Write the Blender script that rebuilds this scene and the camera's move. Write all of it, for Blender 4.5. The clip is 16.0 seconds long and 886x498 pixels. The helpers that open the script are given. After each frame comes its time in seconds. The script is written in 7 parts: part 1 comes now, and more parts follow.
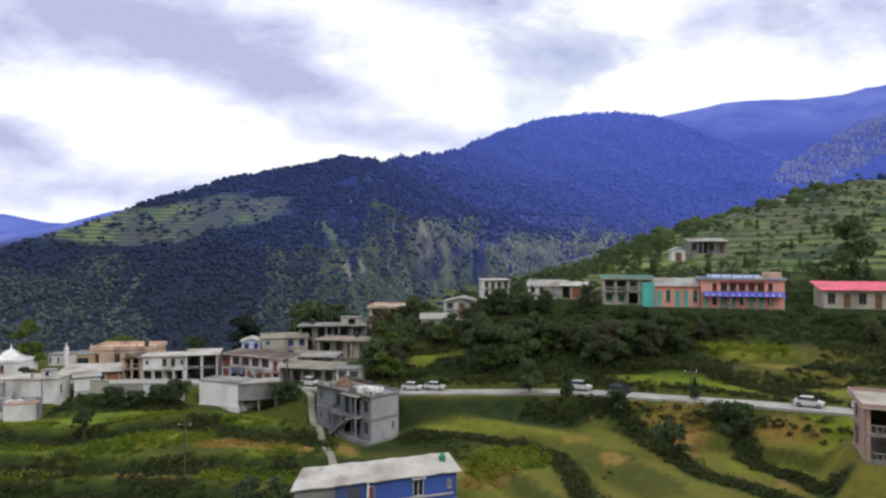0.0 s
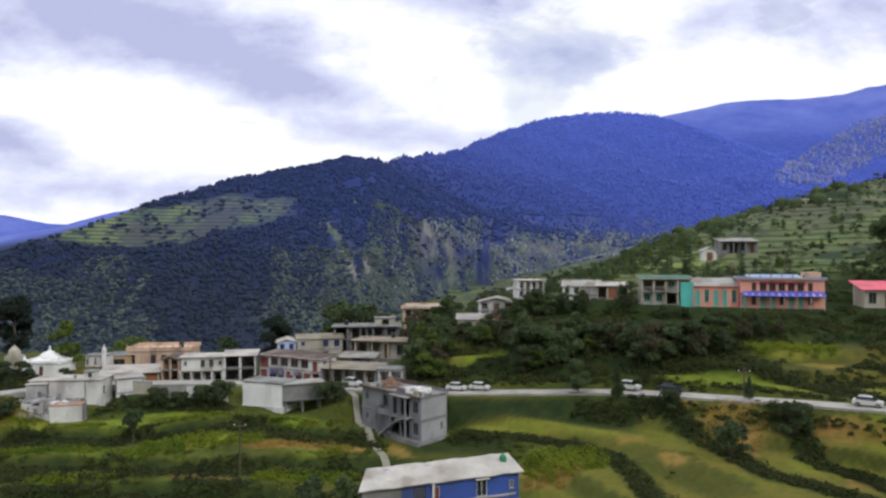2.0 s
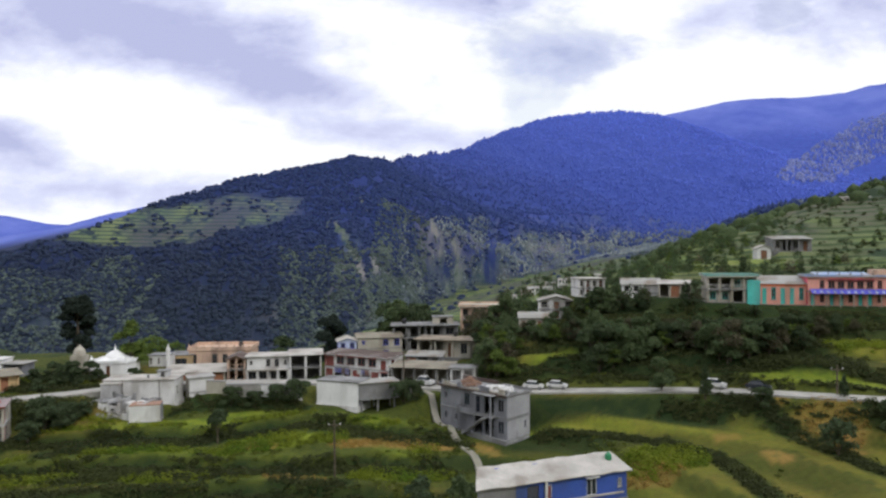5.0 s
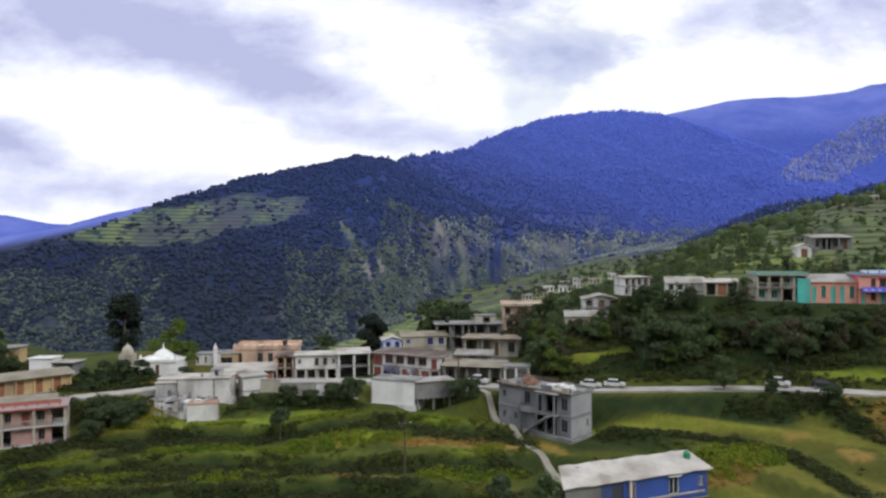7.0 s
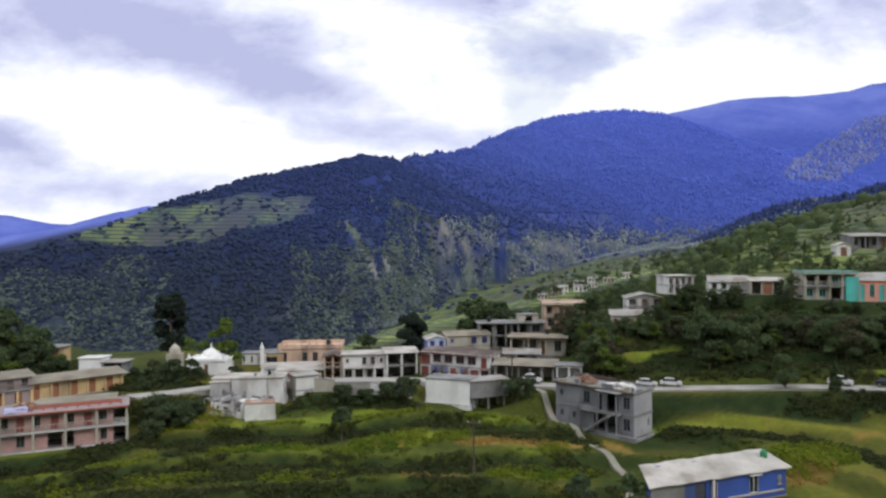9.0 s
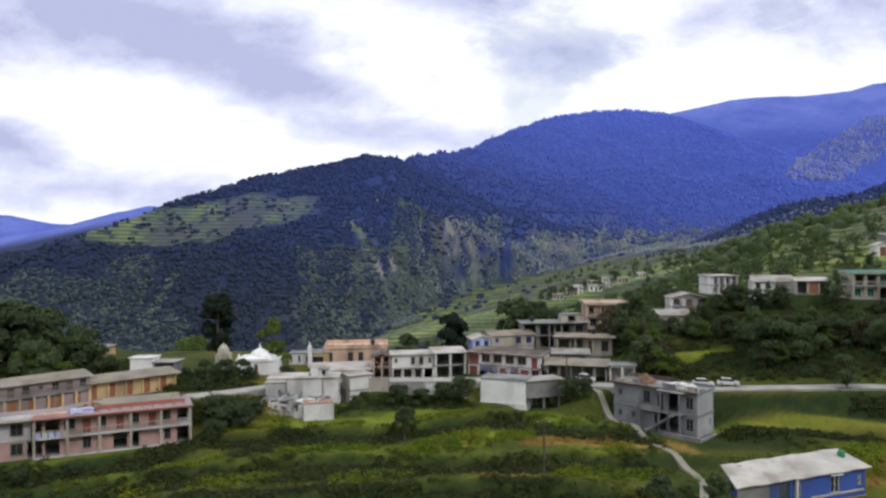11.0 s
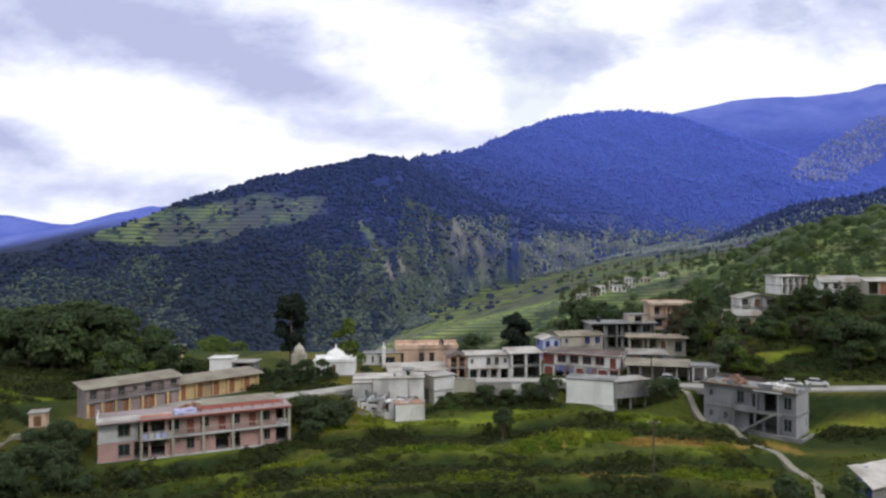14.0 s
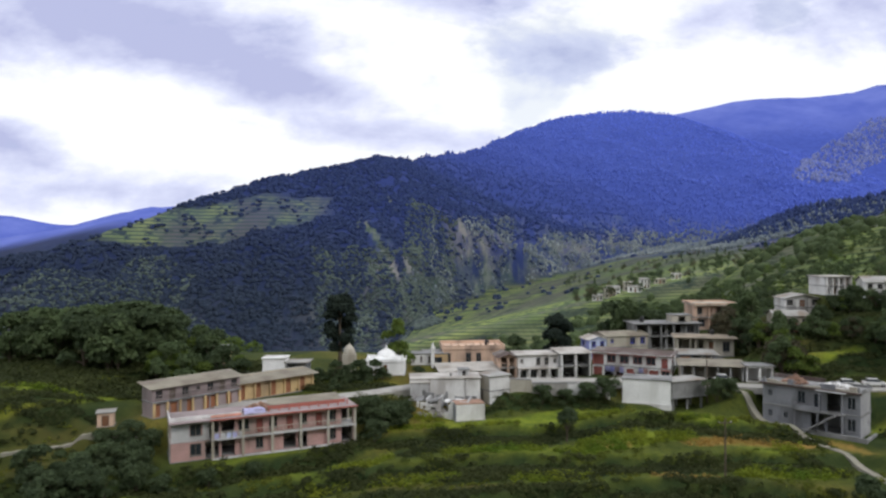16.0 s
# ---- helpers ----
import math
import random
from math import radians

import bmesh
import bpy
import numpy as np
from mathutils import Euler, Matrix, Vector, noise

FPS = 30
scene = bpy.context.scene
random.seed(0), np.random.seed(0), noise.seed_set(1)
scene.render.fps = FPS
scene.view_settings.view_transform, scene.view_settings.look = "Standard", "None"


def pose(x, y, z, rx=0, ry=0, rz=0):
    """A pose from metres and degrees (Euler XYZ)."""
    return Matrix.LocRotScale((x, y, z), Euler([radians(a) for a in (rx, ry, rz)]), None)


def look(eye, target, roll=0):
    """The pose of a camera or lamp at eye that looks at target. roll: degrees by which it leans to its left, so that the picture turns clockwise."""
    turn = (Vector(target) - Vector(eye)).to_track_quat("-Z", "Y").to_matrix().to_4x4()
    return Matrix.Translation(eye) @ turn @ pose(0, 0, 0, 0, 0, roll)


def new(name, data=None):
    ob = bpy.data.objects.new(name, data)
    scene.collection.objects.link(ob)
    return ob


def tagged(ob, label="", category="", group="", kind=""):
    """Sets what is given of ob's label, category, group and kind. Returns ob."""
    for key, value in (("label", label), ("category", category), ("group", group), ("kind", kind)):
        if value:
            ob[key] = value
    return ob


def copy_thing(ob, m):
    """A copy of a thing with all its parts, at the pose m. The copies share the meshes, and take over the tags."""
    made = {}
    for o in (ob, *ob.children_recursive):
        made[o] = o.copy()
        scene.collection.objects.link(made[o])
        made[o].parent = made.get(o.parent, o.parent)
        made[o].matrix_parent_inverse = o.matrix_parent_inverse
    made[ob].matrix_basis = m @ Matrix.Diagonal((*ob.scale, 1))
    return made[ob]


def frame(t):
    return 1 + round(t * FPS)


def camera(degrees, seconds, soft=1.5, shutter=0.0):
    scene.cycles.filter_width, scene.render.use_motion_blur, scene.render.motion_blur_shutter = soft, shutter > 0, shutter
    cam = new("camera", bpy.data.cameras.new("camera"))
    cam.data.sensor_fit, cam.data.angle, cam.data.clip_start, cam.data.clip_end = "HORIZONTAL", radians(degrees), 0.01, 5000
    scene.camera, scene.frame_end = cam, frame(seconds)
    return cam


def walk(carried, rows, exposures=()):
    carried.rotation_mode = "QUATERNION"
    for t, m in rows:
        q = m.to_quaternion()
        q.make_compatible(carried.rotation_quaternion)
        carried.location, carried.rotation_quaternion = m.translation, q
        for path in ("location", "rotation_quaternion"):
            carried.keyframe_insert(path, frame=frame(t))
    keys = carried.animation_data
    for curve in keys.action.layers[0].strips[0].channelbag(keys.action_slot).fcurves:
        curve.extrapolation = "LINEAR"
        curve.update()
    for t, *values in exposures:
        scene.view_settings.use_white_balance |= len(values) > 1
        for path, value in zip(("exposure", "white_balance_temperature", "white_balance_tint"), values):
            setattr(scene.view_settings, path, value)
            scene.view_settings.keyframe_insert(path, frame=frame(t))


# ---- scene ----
cam = camera(65.0, 16.0, soft=2.45, shutter=0.7)
METRES, EYE, TILT, LEAN, TURN = 65.0, 28.0, 0.0, 0.0, 0.0
ROWS = [
    (0.0, 0.0000, 0.0000, 0.0000, 0.000, 0.000, -0.00),
    (0.5, -0.0241, -0.0005, -0.0001, 0.013, 0.020, 0.04),
    (1.0, -0.0496, -0.0000, 0.0002, 0.000, 0.026, 0.06),
    (1.5, -0.0752, 0.0002, 0.0003, 0.007, 0.026, 0.09),
    (2.0, -0.1019, 0.0005, 0.0000, 0.007, 0.033, 0.11),
    (2.5, -0.1299, 0.0005, -0.0002, 0.007, 0.026, 0.13),
    (3.0, -0.1591, 0.0014, -0.0006, -0.000, 0.026, 0.16),
    (3.5, -0.1882, 0.0023, -0.0011, 0.007, 0.020, 0.18),
    (4.0, -0.2181, 0.0032, -0.0010, -0.000, 0.007, 0.21),
    (6.5, -0.3737, 0.0098, -0.0043, -0.013, -0.046, 0.29),
    (7.0, -0.4083, 0.0113, -0.0046, -0.026, -0.053, 0.28),
    (7.5, -0.4404, 0.0126, -0.0051, -0.026, -0.066, 0.31),
    (8.0, -0.4722, 0.0139, -0.0054, -0.033, -0.072, 0.32),
    (8.5, -0.5040, 0.0145, -0.0056, -0.039, -0.079, 0.34),
    (9.0, -0.5352, 0.0148, -0.0057, -0.033, -0.085, 0.34),
    (11.5, -0.6977, 0.0162, -0.0049, -0.053, -0.092, 0.35),
    (12.0, -0.7305, 0.0171, -0.0048, -0.059, -0.085, 0.34),
    (12.5, -0.7619, 0.0172, -0.0044, -0.066, -0.085, 0.35),
    (13.0, -0.7959, 0.0175, -0.0041, -0.079, -0.079, 0.35),
    (13.5, -0.8327, 0.0171, -0.0041, -0.098, -0.079, 0.33),
    (14.0, -0.8671, 0.0175, -0.0039, -0.112, -0.072, 0.32),
    (14.5, -0.9015, 0.0165, -0.0037, -0.125, -0.053, 0.31),
    (15.0, -0.9361, 0.0160, -0.0037, -0.131, -0.039, 0.31),
    (15.5, -0.9675, 0.0152, -0.0041, -0.118, -0.020, 0.30),
    (16.0, -0.9998, 0.0151, -0.0046, -0.125, -0.007, 0.30),
]
walk(cam, [(t, pose(0, 0, EYE, TILT, LEAN, TURN) @ pose(METRES * x, METRES * y, METRES * z, 90 + pitch, roll, yaw)) for t, x, y, z, yaw, pitch, roll in ROWS],
     [(0.0, 0.0, 6250, 10), (16.0, 0.0, 6250, 10)])

# ---- world, sun ----
SUN_EL, SUN_AZ = 43.0, 142.0   # elevation; compass bearing from +y towards +x
world = bpy.data.worlds.new("sky")
scene.world = world
world.use_nodes = True


def build_world():
    nt = world.node_tree
    n, l = nt.nodes, nt.links
    n.clear()
    out = n.new("ShaderNodeOutputWorld")
    sky = n.new("ShaderNodeTexSky")
    sky.sky_type, sky.sun_disc = "NISHITA", False
    sky.sun_elevation, sky.sun_rotation = radians(SUN_EL), radians(SUN_AZ)
    bg_sky = n.new("ShaderNodeBackground")
    bg_sky.inputs[1].default_value = 0.11
    l.new(sky.outputs[0], bg_sky.inputs[0])
    co = n.new("ShaderNodeTexCoord")
    sep = n.new("ShaderNodeSeparateXYZ")
    l.new(co.outputs["Generated"], sep.inputs[0])

    def math_node(op, a, b=None):
        m = n.new("ShaderNodeMath")
        m.operation = op
        for i, v in enumerate((a, b)):
            if v is None:
                continue
            if isinstance(v, (int, float)):
                m.inputs[i].default_value = v
            else:
                l.new(v, m.inputs[i])
        return m.outputs[0]
    # flattened direction, so clouds stretch towards the horizon
    ahead = math_node("MAXIMUM", sep.outputs[1], 0.12)
    u, v = math_node("DIVIDE", sep.outputs[0], ahead), math_node("DIVIDE", sep.outputs[2], ahead)
    flat = n.new("ShaderNodeCombineXYZ")
    l.new(u, flat.inputs[0]), l.new(v, flat.inputs[1]), l.new(sep.outputs[1], flat.inputs[2])
    mp = n.new("ShaderNodeMapping")
    mp.inputs["Scale"].default_value = (3.2, 6.5, 2.0)
    mp.inputs["Location"].default_value = CLOUD_SHIFT
    l.new(flat.outputs[0], mp.inputs[0])
    big = n.new("ShaderNodeTexNoise")
    big.inputs["Scale"].default_value, big.inputs["Detail"].default_value = 1.0, 6.0
    big.inputs["Roughness"].default_value, big.inputs["Distortion"].default_value = 0.55, 0.4
    l.new(mp.outputs[0], big.inputs["Vector"])

    def bank(cu, cv, a, b, turn):
        """Soft oval of darker cloud or open sky: 1 at its middle."""
        c, s = math.cos(radians(turn)), math.sin(radians(turn))
        du, dv = math_node("SUBTRACT", u, cu), math_node("SUBTRACT", v, cv)
        p = math_node("MULTIPLY", math_node("ADD", math_node("MULTIPLY", du, c), math_node("MULTIPLY", dv, s)), 1 / a)
        q = math_node("MULTIPLY", math_node("SUBTRACT", math_node("MULTIPLY", dv, c), math_node("MULTIPLY", du, s)), 1 / b)
        r = math_node("SQRT", math_node("ADD", math_node("MULTIPLY", p, p), math_node("MULTIPLY", q, q)))
        return math_node("MAXIMUM", math_node("SUBTRACT", 1.0, r), 0.0)

    def total(items):
        out_ = items[0]
        for i in items[1:]:
            out_ = math_node("ADD", out_, i)
        return out_
    small = n.new("ShaderNodeTexNoise")
    small.inputs["Scale"].default_value, small.inputs["Detail"].default_value = 2.6, 5.0
    l.new(mp.outputs[0], small.inputs["Vector"])
    wob = math_node("ADD", math_node("MULTIPLY", math_node("SUBTRACT", big.outputs[0], 0.5), 2.6), math_node("MULTIPLY", math_node("SUBTRACT", small.outputs[0], 0.5), 1.4))
    fray = n.new("ShaderNodeTexNoise")
    fray.inputs["Scale"].default_value, fray.inputs["Detail"].default_value, fray.inputs["Roughness"].default_value = 7.0, 6.0, 0.6
    l.new(mp.outputs[0], fray.inputs["Vector"])
    fine = math_node("MULTIPLY", math_node("SUBTRACT", fray.outputs[0], 0.5), 0.9)
    open_sky = math_node("ADD", total([bank(*q) for q in SKY_GAPS]), math_node("ADD", math_node("MULTIPLY", wob, 0.45), fine))
    cover = n.new("ShaderNodeValToRGB")
    cover.color_ramp.elements[0].position, cover.color_ramp.elements[1].position = 0.22, 0.55
    cover.color_ramp.elements[0].color, cover.color_ramp.elements[1].color = (1, 1, 1, 1), (0.80, 0.80, 0.80, 1)
    l.new(open_sky, cover.inputs[0])
    # cloud colour: white tops and lavender-grey bellies
    dark = math_node("ADD", math_node("MULTIPLY", total([bank(*q) for q in DARK_CLOUDS]), 0.8), math_node("ADD", math_node("MULTIPLY", wob, 0.8), math_node("MULTIPLY", fine, 0.7)))
    tone = n.new("ShaderNodeValToRGB")
    tone.color_ramp.elements[0].position, tone.color_ramp.elements[1].position = 0.12, 1.0
    tone.color_ramp.elements[0].color = (1.0, 1.0, 1.0, 1)
    tone.color_ramp.elements[1].color = (0.50, 0.52, 0.74, 1)
    middle = tone.color_ramp.elements.new(0.5)
    middle.color = (0.74, 0.76, 0.93, 1)
    l.new(dark, tone.inputs[0])
    bg_cloud = n.new("ShaderNodeBackground")
    bg_cloud.inputs[1].default_value = CLOUD
    l.new(tone.outputs[0], bg_cloud.inputs[0])
    mix = n.new("ShaderNodeMixShader")
    l.new(cover.outputs[0], mix.inputs[0])
    l.new(bg_sky.outputs[0], mix.inputs[1]), l.new(bg_cloud.outputs[0], mix.inputs[2])
    l.new(mix.outputs[0], out.inputs[0])


# direction ahead (across, up), half sizes, turn
DARK_CLOUDS = [(-0.36, 0.29, 0.42, 0.11, -9), (-0.60, 0.34, 0.34, 0.12, 0), (-0.22, 0.235, 0.26, 0.055, -14), (0.0, 0.37, 0.26, 0.06, 0), (-0.64, 0.17, 0.14, 0.055, -20), (0.62, 0.34, 0.2, 0.08, 10), (-0.55, 0.09, 0.4, 0.05, 0), (0.17, 0.28, 0.14, 0.05, 0),
               (-0.1, 0.165, 0.3, 0.03, -4), (0.40, 0.335, 0.16, 0.05, 20)]
SKY_GAPS = [(0.16, 0.285, 0.17, 0.08, 0), (0.13, 0.21, 0.06, 0.07, -30), (0.49, 0.345, 0.06, 0.05, 0)]
CLOUD, CLOUD_SHIFT = 1.04, (3.1, 0.4, 0.0)
build_world()
sun_data = bpy.data.lights.new("sun", "SUN")
sun_data.energy, sun_data.angle, sun_data.color = 1.1, radians(10), (1.0, 0.95, 0.86)
sun = new("sun", sun_data)
_e, _a = radians(SUN_EL), radians(SUN_AZ)
sun.matrix_world = look((0, 0, 400), Vector((0, 0, 400)) - Vector((math.sin(_a) * math.cos(_e), math.cos(_a) * math.cos(_e), math.sin(_e))))

# ---- materials ----
def mat(name, a, b=None, scale=1.5, rough=0.85, bump=0.3, metal=0.0, fine=9.0, island=0.0, stain=None, stain_scale=0.35, per_object=0.0):
    """Surface with grain and a second, larger variation from colour a to b, fine relief, and stains."""
    m = bpy.data.materials.new(name)
    m.use_nodes = True
    nt = m.node_tree
    n, l = nt.nodes, nt.links
    bs = n["Principled BSDF"]
    bs.inputs["Roughness"].default_value, bs.inputs["Metallic"].default_value = rough, metal
    b = b or tuple(c * 0.72 for c in a)
    co = n.new("ShaderNodeTexCoord")
    n1 = n.new("ShaderNodeTexNoise")
    n1.inputs["Scale"].default_value, n1.inputs["Detail"].default_value = scale, 5
    n2 = n.new("ShaderNodeTexNoise")
    n2.inputs["Scale"].default_value, n2.inputs["Detail"].default_value = scale * fine, 3
    for t in (n1, n2):
        l.new(co.outputs["Object"], t.inputs["Vector"])
    mx = n.new("ShaderNodeMix")
    mx.data_type = "RGBA"
    mx.inputs[6].default_value, mx.inputs[7].default_value = (*a, 1), (*b, 1)
    rmp = n.new("ShaderNodeValToRGB")
    rmp.color_ramp.elements[0].position, rmp.color_ramp.elements[1].position = 0.35, 0.68
    l.new(n1.outputs[0], rmp.inputs[0]), l.new(rmp.outputs[0], mx.inputs[0])
    hsv = n.new("ShaderNodeHueSaturation")
    l.new(mx.outputs[2], hsv.inputs["Color"])
    val = n.new("ShaderNodeMapRange")
    val.inputs[3].default_value, val.inputs[4].default_value = 0.78, 1.2
    l.new(n2.outputs[0], val.inputs[0])
    src = val.outputs[0]
    if island or per_object:
        if island:
            rnd = n.new("ShaderNodeNewGeometry").outputs["Random Per Island"]
        else:
            rnd = n.new("ShaderNodeObjectInfo").outputs["Random"]
        amt = island or per_object
        r2 = n.new("ShaderNodeMapRange")
        r2.inputs[3].default_value, r2.inputs[4].default_value = 1 - amt, 1 + amt
        l.new(rnd, r2.inputs[0])
        mul = n.new("ShaderNodeMath")
        mul.operation = "MULTIPLY"
        l.new(src, mul.inputs[0]), l.new(r2.outputs[0], mul.inputs[1])
        src = mul.outputs[0]
    l.new(src, hsv.inputs["Value"])
    col = hsv.outputs[0]
    if stain:
        n3 = n.new("ShaderNodeTexNoise")
        n3.inputs["Scale"].default_value, n3.inputs["Detail"].default_value = stain_scale, 6
        mp = n.new("ShaderNodeMapping")
        mp.inputs["Scale"].default_value = (1, 1, 0.35)
        l.new(co.outputs["Object"], mp.inputs[0]), l.new(mp.outputs[0], n3.inputs["Vector"])
        r3 = n.new("ShaderNodeValToRGB")
        r3.color_ramp.elements[0].position, r3.color_ramp.elements[1].position = 0.5, 0.68
        m3 = n.new("ShaderNodeMix")
        m3.data_type = "RGBA"
        m3.inputs[7].default_value = (*stain, 1)
        l.new(n3.outputs[0], r3.inputs[0]), l.new(r3.outputs[0], m3.inputs[0]), l.new(col, m3.inputs[6])
        col = m3.outputs[2]
    l.new(col, bs.inputs["Base Color"])
    if bump:
        bp = n.new("ShaderNodeBump")
        bp.inputs["Strength"].default_value, bp.inputs["Distance"].default_value = bump, 0.03
        l.new(n2.outputs[0], bp.inputs["Height"]), l.new(bp.outputs[0], bs.inputs["Normal"])
    return m


